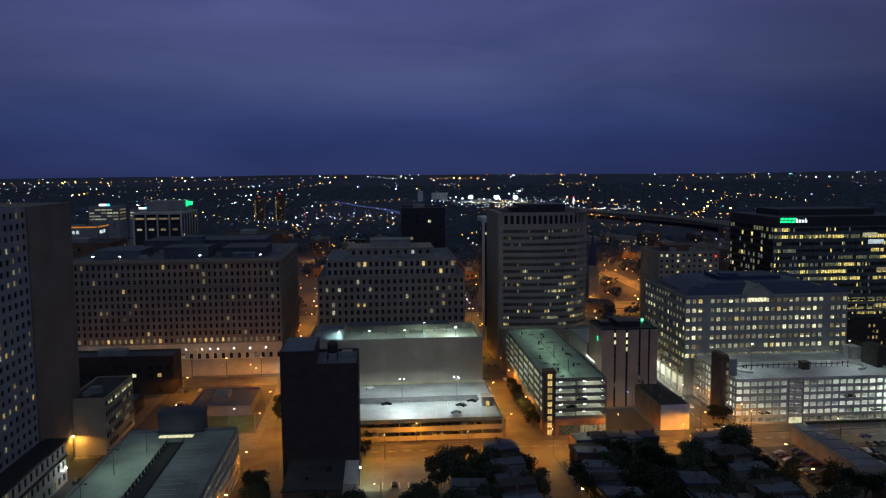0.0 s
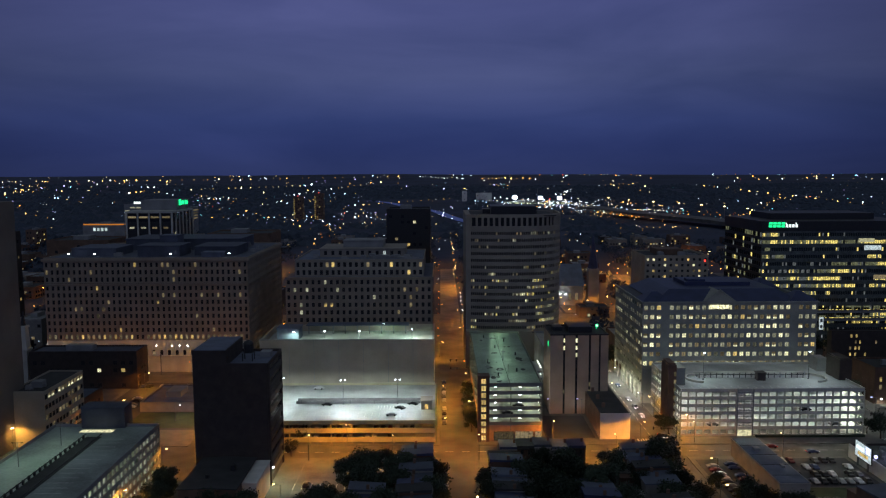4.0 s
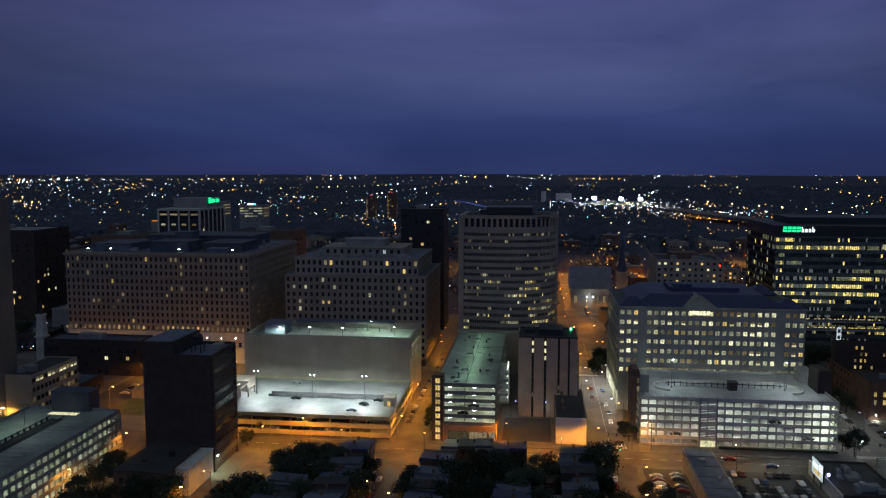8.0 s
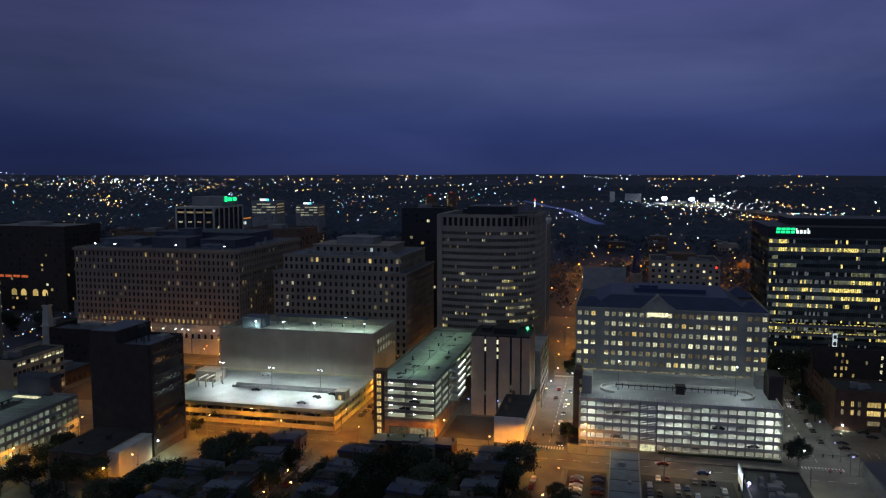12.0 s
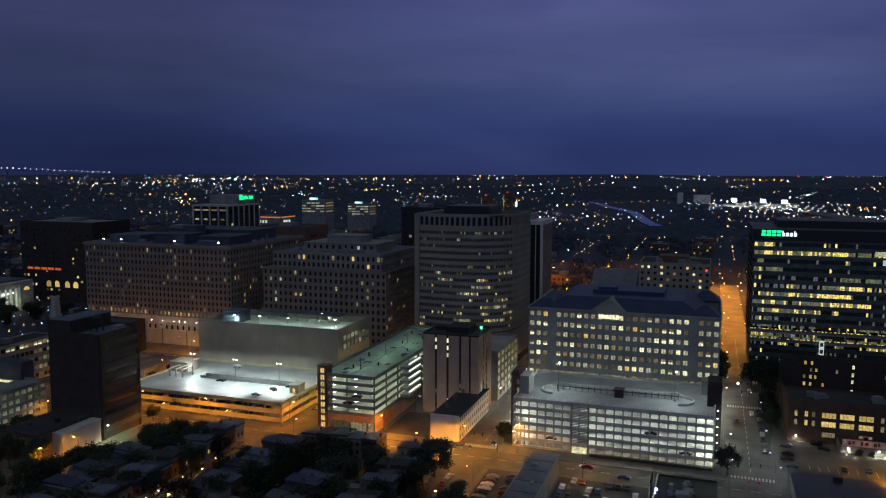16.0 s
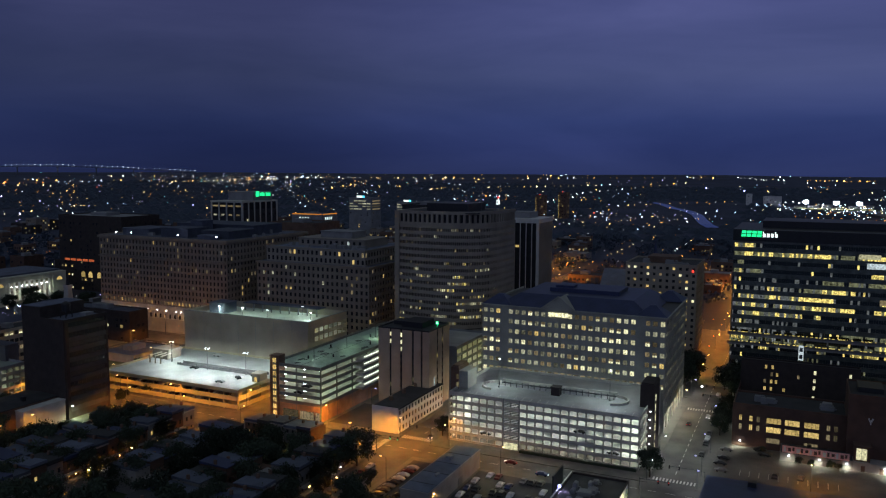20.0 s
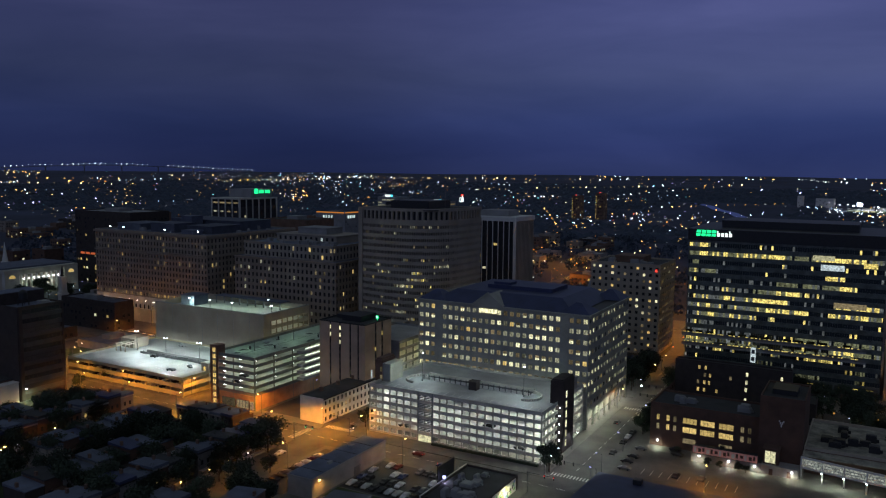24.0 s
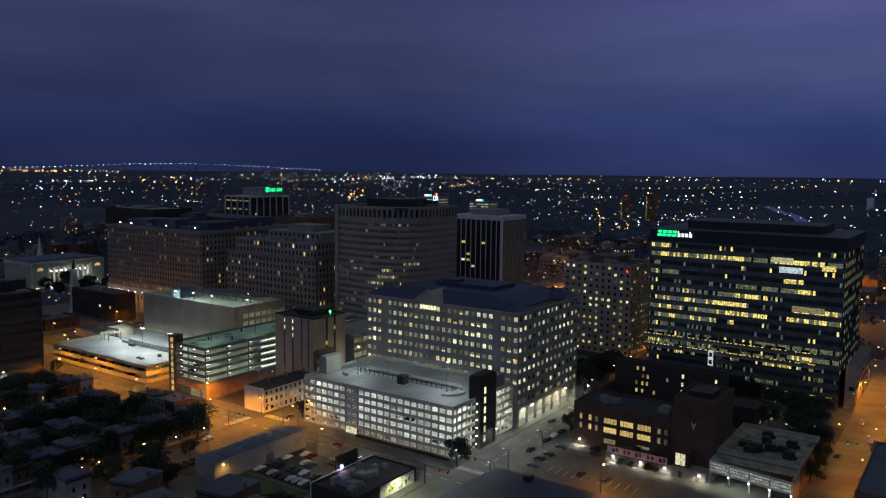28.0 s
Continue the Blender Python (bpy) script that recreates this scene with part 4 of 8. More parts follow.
boxes("sill_course", ob, [(-173.3, 106.75, 43.4, -96.75, 107, 43.7), (-97, 107, 43.4, -96.75, 168, 43.7)], LIMESTONE)
boxes("roof_terrace", ob, [(-173, 107, 48, -97, 168, 48.2)], ROOF_GREY)
core(ob, -168.5, 110.5, -101.5, 165, 48, 56, ROOM_DARK)
facade(fr, "S", 110.5, -168.5, -101.5, 48.2, 56.4, 22, 2, TOWER_STONE, 0.5, 0.6, 0.2, 0.4, chooser(33, warm_a=0.08, dim=0.06), 1)
facade(fr, "E", -101.5, 110.5, 165, 48.2, 56.4, 17, 2, TOWER_STONE, 0.5, 0.6, 0.2, 0.4, chooser(34, warm=0.05, dim=0.06), 1)
fr.close()
parapet(ob, -168.7, 110.3, -101.3, 165, 56.4, 0.7, TOWER_STONE, roof=ROOF_GREY)
boxes("penthouse", ob, [(-158, 128, 56.4, -112, 156, 60.6), (-158.4, 127.6, 60.6, -111.6, 156.4, 61.1)], TOWER_STONE)
boxes("plant_room", ob, [(-146, 134, 61.1, -124, 150, 64.6), (-146.3, 133.7, 64.6, -123.7, 150.3, 65.0)], GREY_CONCRETE)
for k in range(11):
    put("window", pane(1.6, 2.2, "dark" if k != 8 else "cool", 1), ob, (-155 + 4 * k, 127.93, 57.6))
roof_units(ob, -168, 111, -102, 127, 56.5, 20, 22)

# ---------------------------------------------------------------- bowed office tower
ob = thing("office_tower", (0, 0, 0), "tall precast office tower with a bowed front and finned crown", "office tower")
ARC = [Vector(p) for p in ((-77, 105.5), (-69, 104.0), (-60.5, 103.2), (-52, 103.2), (-44.5, 104.4), (-38, 107.2), (-33.2, 111.6), (-30.2, 117.2), (-28.8, 124), (-28.4, 132), (-28.2, 141), (-28, 150))]


def ribbon(name, z0, z1, off, mat, thick=0.45):
    """A band that follows the bowed front."""
    vv, ff = [], []
    m = len(ARC)
    for i, p in enumerate(ARC):
        d = (ARC[min(i + 1, m - 1)] - ARC[max(i - 1, 0)]).normalized()
        nrm = Vector((d.y, -d.x))
        for o, z in ((off, z0), (off, z1), (off - thick, z1), (off - thick, z0)):
            q = p + nrm * o
            vv.append((q.x, q.y, z))
    for i in range(m - 1):
        a = 4 * i
        ff += [(a, a + 4, a + 5, a + 1), (a + 1, a + 5, a + 6, a + 2), (a + 2, a + 6, a + 7, a + 3), (a + 3, a + 7, a + 4, a)]
    return put(name, polymesh(name, vv, ff + [(0, 1, 2, 3), (4 * m - 4, 4 * m - 1, 4 * m - 2, 4 * m - 3)], mat), ob)


vv = [(p.x, p.y + 0.0, z) for z in (0.1, 80) for p in ARC] 
m_ = len(ARC)
inner = [(p[0] * 1.0 - 0.3, p[1] + 0.55, p[2]) for p in vv]
ff = [(i, i + 1, m_ + i + 1, m_ + i) for i in range(m_ - 1)]
put("glass_wall", polymesh("glass_wall", inner, ff, GLASS), ob)
boxes("side_wall", ob, [(-79.6, 104.6, 0.1, -77.0, 150, 80.5), (-77, 149.5, 0.1, -28, 150, 80.4)], TOWER_STONE)
FLOORS = 15
for k in range(FLOORS + 1):
    z = 20.5 + 3.48 * k
    ribbon("spandrel", z - 0.95, z + 0.85, 0.35, TOWER_STONE)
ribbon("base_band", 4.5, 19.0, 0.3, TOWER_STONE)
ribbon("crown_band", 79.0, 80.6, 0.5, TOWER_STONE, 0.9)
ribbon("crown_band", 73.3, 74.6, 0.5, TOWER_STONE, 0.9)
fine = []
for i in range(m_ - 1):
    n_ = max(2, round((ARC[i + 1] - ARC[i]).length / 0.98))
    d = (ARC[i + 1] - ARC[i]).normalized()
    for j in range(n_):
        fine.append((ARC[i].lerp(ARC[i + 1], (j + 0.5) / n_), ARC[i].lerp(ARC[i + 1], j / n_), d, (ARC[i + 1] - ARC[i]).length / n_))
finlot = [(q.x + 0.2 * d.y - 0.14, q.y - 0.2 * d.x - 0.12, 20, q.x + 0.2 * d.y + 0.14, q.y - 0.2 * d.x + 0.5, 74) for _, q, d, _ in fine]
tagged(boxes("fin", ob, finlot, TOWER_STONE), kind="stuff")
for i, (p, q, d, w) in enumerate(fine):
    if i % 3 == 0:
        boxes("crown_fin", ob, [(q.x - 0.55, q.y - 0.5, 74.5, q.x + 0.55, q.y + 0.8, 79.1)], TOWER_STONE)
rt = random.Random(91)
for k in range(FLOORS):
    busy = {0: 0.3, 1: 0.55, 2: 0.5, 3: 0.2, 4: 0.6, 5: 0.1, 6: 0.15, 7: 0.35, 8: 0.45, 11: 0.35, 9: 0.1}.get(k, 0.06)
    run = False
    for p, q, d, w in fine:
        if rt.random() < 0.28:
            run = rt.random() < busy
        lone = rt.random() < 0.03
        if (run or lone) and d.x > 0.2:
            put("window", pane(w * 0.62, 1.5, rt.choice(["half", "bank", "half", "white", "dim"]) if run and not lone else "dim", 0), ob, (p.x + d.y * 0.1, p.y + 0.02, 21.4 + 3.48 * k), math.degrees(math.atan2(d.y, d.x)))
boxes("roof", ob, [(-77, 106, 79.6, -33, 149.6, 80.0)], ROOF_TAR)
boxes("plant_room", ob, [(-66, 116, 80, -42, 140, 84.2), (-70, 124, 80, -66, 134, 82.4)], DARK_METAL)
boxes("mast", ob, [(-40, 130, 80, -39.8, 130.2, 93)], STEEL)
boxes("podium", ob, [(-79, 97.5, 0.1, -46, 103, 21), (-79.4, 97.1, 21, -45.6, 103, 21.6)], TOWER_STONE)
sg = thing("roof_sign", (-32.4, 135.5, 80.0), "white lit company sign with a red arc on a roof frame", "sign", turn=90)
boxes("frame", sg, [(-3, 0.3, 0, -2.8, 0.5, 5), (2.8, 0.3, 0, 3, 0.5, 5), (-3, 0.3, 3.4, 3, 0.45, 3.6)], STEEL)
boxes("letter_shape", sg, [(-2.4, 0, 3.4, -1.9, 0.2, 6.0), (-1.9, 0, 3.4, -0.9, 0.2, 3.9), (-1.9, 0, 5.5, -0.9, 0.2, 6.0)], SIGN_WHITE)
boxes("letter_shape", sg, [(-0.5, 0, 3.4, 0.0, 0.2, 6.0)], SIGN_WHITE)
boxes("letter_shape", sg, [(0.5, 0, 3.4, 1.0, 0.2, 7.0), (1.5, 0, 3.4, 2.0, 0.2, 6.0)], SIGN_WHITE)
boxes("arc_shape", sg, [(-0.8, 0, 6.8, -0.3, 0.2, 7.3), (-0.3, 0, 7.1, 0.9, 0.2, 7.6), (0.9, 0, 6.8, 1.5, 0.2, 7.3)], SIGN_RED)

# ---------------------------------------------------------------- black tower with white fins
ob = thing("office_tower", (0, 0, 0), "black glass tower with thin white vertical fins", "office tower")
boxes("glass_wall", ob, [(-73, 211, 0.1, -34, 241, 68.5)], GLASS)
boxes("top_band", ob, [(-73.6, 210.4, 68.5, -33.4, 241.6, 71.2)], WHITE_FIN)
boxes("plant_room", ob, [(-62, 218, 71.2, -42, 235, 75)], GREY_CONCRETE)
for k in range(11):
    boxes("fin", ob, [(-73 + 3.86 * k, 210.5, 0.1, -72.6 + 3.86 * k, 211.1, 68.6)], WHITE_FIN)
for k in range(14):
    boxes("fin", ob, [(-34.1, 211 + 2.15 * k, 0.1, -33.4, 211.9 + 2.15 * k, 68.6)], TOWER_STONE)
rt = random.Random(5)
for k in range(17):
    for c in range(10):
        if rt.random() < 0.09:
            put("window", pane(2.6, 1.7, rt.choice(["dim", "warm", "white"]), 1), ob, (-70.9 + 3.86 * c, 210.9, 2 + 3.9 * k))
boxes("edge_column", ob, [(-74, 210.4, 0.1, -73, 212, 68.6), (-35, 210.3, 0.1, -33.3, 211.2, 68.6)], WHITE_FIN)

# ---------------------------------------------------------------- glass bank building
ob = thing("bank_building", (0, 0, 0), "wide dark glass office building with yellow lit floors and rooftop sign", "office building")
core(ob, 88, 143, 172, 200, 0.1, 68.6, ROOM_DARK, 0.6)
rb = random.Random(17)
state = {}
def bank_pick(c, k):
    if c == 0 or rb.random() < 0.11:
        p = {0: 0.05, 1: 0.12, 2: 0.16, 3: 0.24, 4: 0.26, 5: 0.12, 6: 0.2, 7: 0.3, 8: 0.5, 9: 0.22, 10: 0.3, 11: 0.2, 12: 0.34, 13: 0.42, 14: 0.2}.get(k, 0.2)
        x = rb.random()
        state["now"] = "bank" if x < p else ("bankdim" if x < p + 0.26 else "blue")
    x = rb.random()
    if x < 0.04:
        return "bank"
    if x < 0.12 or (c < 30 and 2 < k < 11 and x < 0.45):
        return "pale"
    if state["now"] == "bank" and x > 0.72:
        return "bankdim"
    return "blue" if x > 0.86 else state["now"]
fr = Front(ob, 300)
facade(fr, "S", 143, 88, 172, 6.2, 68.5, 84, 15, BANK_BAND, 0.92, 0.48, 0.26, 0.5, bank_pick, 0, 0.1)
facade(fr, "E", 172, 143, 200, 14.5, 68.5, 9, 13, DARK_METAL, 0.95, 0.60, 0.20, 0.5, chooser(8, bankdim=0.5, pale=0.1), 1, 0.1)
facade(fr, "W", 88, 143, 200, 14.5, 68.5, 18, 13, DARK_METAL, 0.95, 0.60, 0.20, 0.5, chooser(9, bank=0.03, pale=0.08, bankdim=0.16), 1, 0.1)
fr.close()
boxes("attic", ob, [(87.6, 142.6, 68.5, 172.4, 200, 74.0)], DARK_METAL)
boxes("lobby_glass", ob, [(89, 144, 0.1, 171, 150, 6.1)], BLUE_GLASS)
for k in range(15):
    boxes("lobby_column", ob, [(88 + 5.95 * k, 143, 0.1, 88.7 + 5.95 * k, 143.7, 6.2)], BANK_BAND)
for k in range(14):
    if k % 2 == 0 or k > 8:
        boxes("lobby_lamp", ob, [(90 + 5.9 * k, 143.6, 5.2, 93 + 5.9 * k, 143.8, 5.5)], LIT_BANK)
for z in (18.6, 23.2):
    boxes("terrace", ob, [(87, 139.5, z - 0.8, 166, 143, z)], GREY_CONCRETE)
    boxes("terrace_rail", ob, [(87, 139.5, z, 166, 139.7, z + 0.9)], STEEL)
    tagged(boxes("terrace_lamp", ob, [(88 + 1.9 * k + rb.uniform(-0.6, 0.6), 139.2, z + 0.95, 88.45 + 1.9 * k + rb.uniform(0.0, 0.9), 139.45, z + 1.3) for k in range(40) if rb.random() < 0.85], LIT_BANK), kind="stuff")
    tagged(boxes("terrace_glow", ob, [(88 + 4.9 * k, 142.88, z + 0.5, 91.5 + 4.9 * k, 142.96, z + 1.7) for k in range(15) if k % 5 != 3], LIT_BANKDIM), kind="stuff")
bs = thing("lit_sign", (120.3, 136.0, 0.1), "tall pale lit sign panel before the bank", "sign")
boxes("sign_panel", bs, [(-1.1, 0, 13.5, 1.1, 0.3, 20.5)], PALE_PANEL)
boxes("sign_post", bs, [(-0.3, 0.3, 0, 0.3, 0.7, 20)], STEEL)
for z in (14.2, 17.6):
    boxes("sign_mark", bs, [(-0.7, -0.05, z, 0.7, -0.01, z + 1.9)], STEEL)
boxes("roof_screen", ob, [(100, 160, 74, 160, 190, 77.5)], DARK_METAL)


sg = thing("roof_sign", (91.2, 142.3, 70.6), "green and white lit roof sign shapes on the bank", "sign")
boxes("backing_rail", sg, [(0, 0.02, 0.3, 17, 0.28, 0.5)], DARK_METAL)
for k in range(4):
    x = 2.35 * k
    for z0, z1, lean in ((0.0, 1.25, 0.0), (1.6, 2.9, 0.16)):
        face = [(x + 0.15 + lean, z0), (x + 2.1 + lean, z0), (x + 2.22 + lean, z1), (x + 0.27 + lean, z1)]
        vv = [(u, -0.1, z) for u, z in face] + [(u, 0.02, z) for u, z in face]
        put("sign_shape", polymesh("sign_shape", vv, [(0, 1, 2, 3), (7, 6, 5, 4)] + [(e, 4 + e, 4 + (e + 1) % 4, (e + 1) % 4) for e in range(4)], SIGN_GREEN), sg, label="slanted green lit bar")
for x, h in ((9.8, 2.7), (11.6, 1.8), (13.4, 1.8), (15.2, 2.7)):
    boxes("sign_shape", sg, [(x, -0.1, 0.0, x + 0.5, 0.02, h), (x + 0.5, -0.1, 0.0, x + 1.25, 0.02, 1.7)], SIGN_WHITE, "white lit block")
boxes("lit_floor_sign", ob, [(163.0, 142.85, 59.6, 168.4, 142.95, 61.8)], LIT_BANK)
boxes("lit_floor_sign", ob, [(146.0, 142.85, 57.6, 155.5, 142.95, 60.2)], PALE_PANEL, "pale blue lit screen in the facade")
boxes("lit_floor_sign", ob, [(142.5, 142.85, 62.0, 151.5, 142.95, 64.2)], LIT_WHITE)
boxes("lit_floor_sign", ob, [(152, 142.85, 41.0, 165, 142.95, 43.5)], LIT_DIM)

# ---------------------------------------------------------------- apartment block beyond the office
ob = thing("apartment_block", (0, 0, 0), "brown brick apartment block with scattered lit windows", "apartment building")
fr = Front(ob)
core(ob, 30, 171, 68, 205, 0.1, 51, ROOM_DARK)
facade(fr, "S", 171, 30, 68, 3, 51, 11, 14, TAN_CONCRETE, 0.42, 0.45, 0.3, 0.35, chooser(41, warm=0.16, white=0.14, dim=0.15), 1)
facade(fr, "E", 68, 171, 205, 3, 51, 9, 14, TAN_CONCRETE, 0.42, 0.45, 0.3, 0.35, chooser(42, warm=0.1, white=0.08, dim=0.2), 1)
fr.close()
boxes("wall", ob, [(30, 171.4, 0.1, 30.4, 205, 51)], TAN_CONCRETE)
parapet(ob, 30, 171, 68, 205, 51, 0.9, TAN_CONCRETE)
boxes("plant_room", ob, [(40, 182, 51, 56, 198, 54.5)], BROWN_BRICK)
roof_units(ob, 31, 172, 67, 181, 51.1, 5, 27)
boxes("roof_beacon", ob, [(65.5, 170.7, 48.0, 66.3, 171.0, 49.2)], SIGN_RED)

# ---------------------------------------------------------------- dark slab tower by the side street
ob = thing("office_building", (0, 0, 0), "dark windowless brick slab with banded windows on one flank", "office building")
boxes("wall", ob, [(-173, -46.5, 0.1, -162, -25, 45.4), (-162, -46.5, 0.1, -148.9, -25, 40.0)], DARK_BRICK)
boxes("parapet", ob, [(-162, -46.5, 40, -148.5, -46.1, 41.2), (-148.9, -46.1, 40, -148.5, -25, 41.2), (-162, -25.4, 40, -148.9, -25, 41.2)], DARK_BRICK)
boxes("roof", ob, [(-162, -46.1, 40.0, -148.9, -25.4, 40.3), (-172.6, -46.1, 45.4, -162.4, -25.4, 45.6)], ROOF_GREY)
FLANK_BAND = surface("flank_band", (0.05, 0.05, 0.055), 0.7, 0.3, 0.3, 3.0, 0.1)
for k in range(9):
    boxes("band", ob, [(-148.9, -44.5, 3 + 4.1 * k, -148.45, -26, 4.9 + 4.1 * k)], FLANK_BAND)
    put("window", pane(17.5, 1.9, "dark" if k % 3 else "room", 8), ob, (-148.85, -35.5, 5.0 + 4.1 * k), 90)
boxes("corner_pier", ob, [(-148.9, -46.1, 0.1, -148.4, -44.5, 40), (-148.9, -26, 0.1, -148.4, -25, 40)], DARK_BRICK)
boxes("tank_frame", ob, [(-158.5, -40, 40.3, -158.2, -39.7, 43), (-155.3, -40, 40.3, -155, -39.7, 43), (-158.5, -37, 40.3, -158.2, -36.7, 43), (-155.3, -37, 40.3, -155, -36.7, 43)], DARK_METAL)
bm = bmesh.new()
tube(bm, (-156.7, -38.4, 43), (-156.7, -38.4, 46.0), 1.7, 1.7, 12)
tube(bm, (-156.7, -38.4, 46.0), (-156.7, -38.4, 46.7), 1.75, 1.3, 12)
tube(bm, (-156.7, -38.4, 46.7), (-156.7, -38.4, 47.2), 1.3, 0.3, 12)
put("water_tank", bmmesh("water_tank", bm, DARK_METAL), ob)
boxes("roof_unit", ob, [(-154, -34, 40.3, -150.5, -30, 42)], GREY_CONCRETE)
lamp(ob, (-146.0, -44.0, 5.5), 1300, (0.75, 1.0, 0.6), 150, 0.6)
boxes("door_lamp", ob, [(-148.4, -44.4, 5.3, -147.9, -43.9, 5.7)], LED)

ob = thing("church_hall", (0, 0, 0), "low brick hall with a flat dark roof and white side annex", "hall")
vv = [(-170, -73, 0.1), (-153, -73, 0.1), (-153, -73, 10), (-161.5, -73, 10.4), (-170, -73, 10), (-170, -48, 0.1), (-153, -48, 0.1), (-153, -48, 10), (-161.5, -48, 10.4), (-170, -48, 10)]
put("wall", polymesh("wall", vv, [(0, 1, 2, 3, 4), (5, 9, 8, 7, 6), (1, 6, 7, 2), (0, 4, 9, 5)], BROWN_BRICK), ob)
put("roof", polymesh("roof", [(-152.6, -73.4, 9.95), (-161.5, -73.4, 10.35), (-170.4, -73.4, 9.95), (-152.6, -47.6, 9.95), (-161.5, -47.6, 10.35), (-170.4, -47.6, 9.95), (-152.6, -73.4, 10.25), (-161.5, -73.4, 10.7), (-170.4, -73.4, 10.25), (-152.6, -47.6, 10.25), (-161.5, -47.6, 10.7), (-170.4, -47.6, 10.25)],
    [(0, 1, 4, 3), (1, 2, 5, 4), (6, 9, 10, 7), (7, 10, 11, 8), (0, 6, 7, 1), (1, 7, 8, 2), (3, 4, 10, 9), (4, 5, 11, 10), (0, 3, 9, 6), (2, 8, 11, 5)], ROOF_TAR), ob)
boxes("annex", ob, [(-153, -66, 0.1, -148.6, -47.2, 8.8), (-153, -66.2, 8.8, -148.4, -47, 9.1)], WHITE_PAINT)
for k in range(5):
    put("window", pane(1.3, 2.0, "dark", 1), ob, (-167.5 + 3.1 * k, -73.05, 6.0))
    put("window", pane(1.3, 2.0, "dark", 1), ob, (-167.5 + 3.1 * k, -73.05, 2.0))
boxes("vent", ob, [(-158, -60, 10, -156.5, -58.5, 12.2), (-164, -66, 10, -163, -65, 11.6)], DARK_METAL)

# ---------------------------------------------------------------- low block with an orange lit end wall
ob = thing("office_building", (0, 0, 0), "low tan block with a blank end wall and lit window bands", "office building")
fr = Front(ob)
core(ob, -254.6, -9, -241, 23, 0.1, 20.6, ROOM_DARK)
boxes("end_wall", ob, [(-254.6, -9, 0.1, -241, -8.6, 21.3)], TAN_CONCRETE)
facade(fr, "E", -241, -8.6, 23, 1, 20.8, 12, 5, TAN_CONCRETE, 0.86, 0.5, 0.28, 0.4, lambda c, k: "white+b" if k == 4 and c % 3 else ("dim" if rnd.random() < 0.3 else "dark"), 1)
parapet(ob, -254.6, -8.6, -241, 23, 20.8, 0.6, TAN_CONCRETE)
roof_units(ob, -253, -8, -243, 22, 20.9, 4, 4)
ob2 = thing("street_lamp", (-251.5, -12.5, 0.15), "wall-side sodium lamp lighting the tan wall", "street lamp", "street lamps")
boxes("pole", ob2, [(-0.1, -0.1, 0, 0.1, 0.1, 8.6)], STEEL)
boxes("lamp_head", ob2, [(-0.4, -0.3, 8.3, 0.4, 0.5, 8.6)], SODIUM)
lamp(ob2, (0, 0.2, 8.2), 3600, (1.0, 0.5, 0.08), 170, 0.4)

# ---------------------------------------------------------------- pale high-rise at the flight's start
ob = thing("high_rise", (0, 0, 0), "pale high-rise with small square windows and a blank tan flank", "tower block")
fr = Front(ob, 260)
PALE_PANEL_WALL = surface("pale_panel", (0.25, 0.26, 0.29), 0.8, 0.2, 0.2, 3.0, 0.2)
core(ob, -292, -84, -253, -36.2, 0.1, 91, ROOM_DARK)
rv_ = random.Random(51)


def high_rise_pick(c, k):
    x = rv_.random()
    if k in (4, 9) and c in (6, 7, 8, 11):
        return "half" if x < 0.7 else "warm"
    return "warm" if x < 0.008 else ("half" if x < 0.03 else ("dim" if x < 0.1 else "dark"))


facade(fr, "E", -253, -84, -36, 15, 91.4, 12, 22, PALE_PANEL_WALL, 0.52, 0.52, 0.26, 0.5, high_rise_pick, 1)
facade(fr, "S", -84, -292, -253, 15, 91.4, 9, 22, PALE_PANEL_WALL, 0.52, 0.52, 0.26, 0.5, chooser(54, dim=0.08), 1)
fr.close()
boxes("flank_wall", ob, [(-292, -36, 0.1, -252.4, -1.0, 92.2)], surface("flank_tan", (0.16, 0.14, 0.12), 0.85, 0.25, 0.1, 2.0, 0.2))
parapet(ob, -292, -84, -253, -36, 91.4, 0.9, PALE_PANEL_WALL)
boxes("roof_house", ob, [(-285, -60, 91.4, -265, -38, 95)], ROOF_TAR)
ob = thing("podium_building", (0, 0, 0), "white low wing with window rows and dark ledges", "office building")
fr = Front(ob)
core(ob, -253.6, -84, -246, -33.4, 0.1, 14.2, ROOM_DARK)
facade(fr, "E", -246, -84, -33.4, 0.3, 9.0, 13, 2, WHITE_PAINT, 0.5, 0.58, 0.22, 0.5, chooser(52, dim=0.2, half=0.06), 1)
facade(fr, "E", -246, -84, -33.4, 9.4, 14.2, 13, 1, WHITE_PAINT, 0.5, 0.6, 0.2, 0.5, chooser(55, dim=0.15), 1)
facade(fr, "S", -84, -253.6, -246, 0.3, 14.2, 3, 3, WHITE_PAINT, 0.5, 0.5, 0.28, 0.4, chooser(53, dim=0.2), 1)
fr.close()
boxes("end_wall", ob, [(-253.6, -33.4, 0.1, -246, -33.0, 14.2)], WHITE_PAINT)
boxes("ledge", ob, [(-246, -84.6, 8.9, -245.3, -33, 9.45)], DARK_METAL)
boxes("ledge", ob, [(-253.6, -84.6, 14.2, -245.2, -32.8, 15.0)], DARK_METAL)
lamp(ob, (-243.0, -36, 6), 220, WHITE_RGB, 0)
boxes("wall_lamp", ob, [(-245.3, -36.3, 5.8, -244.8, -35.7, 6.2)], LED)

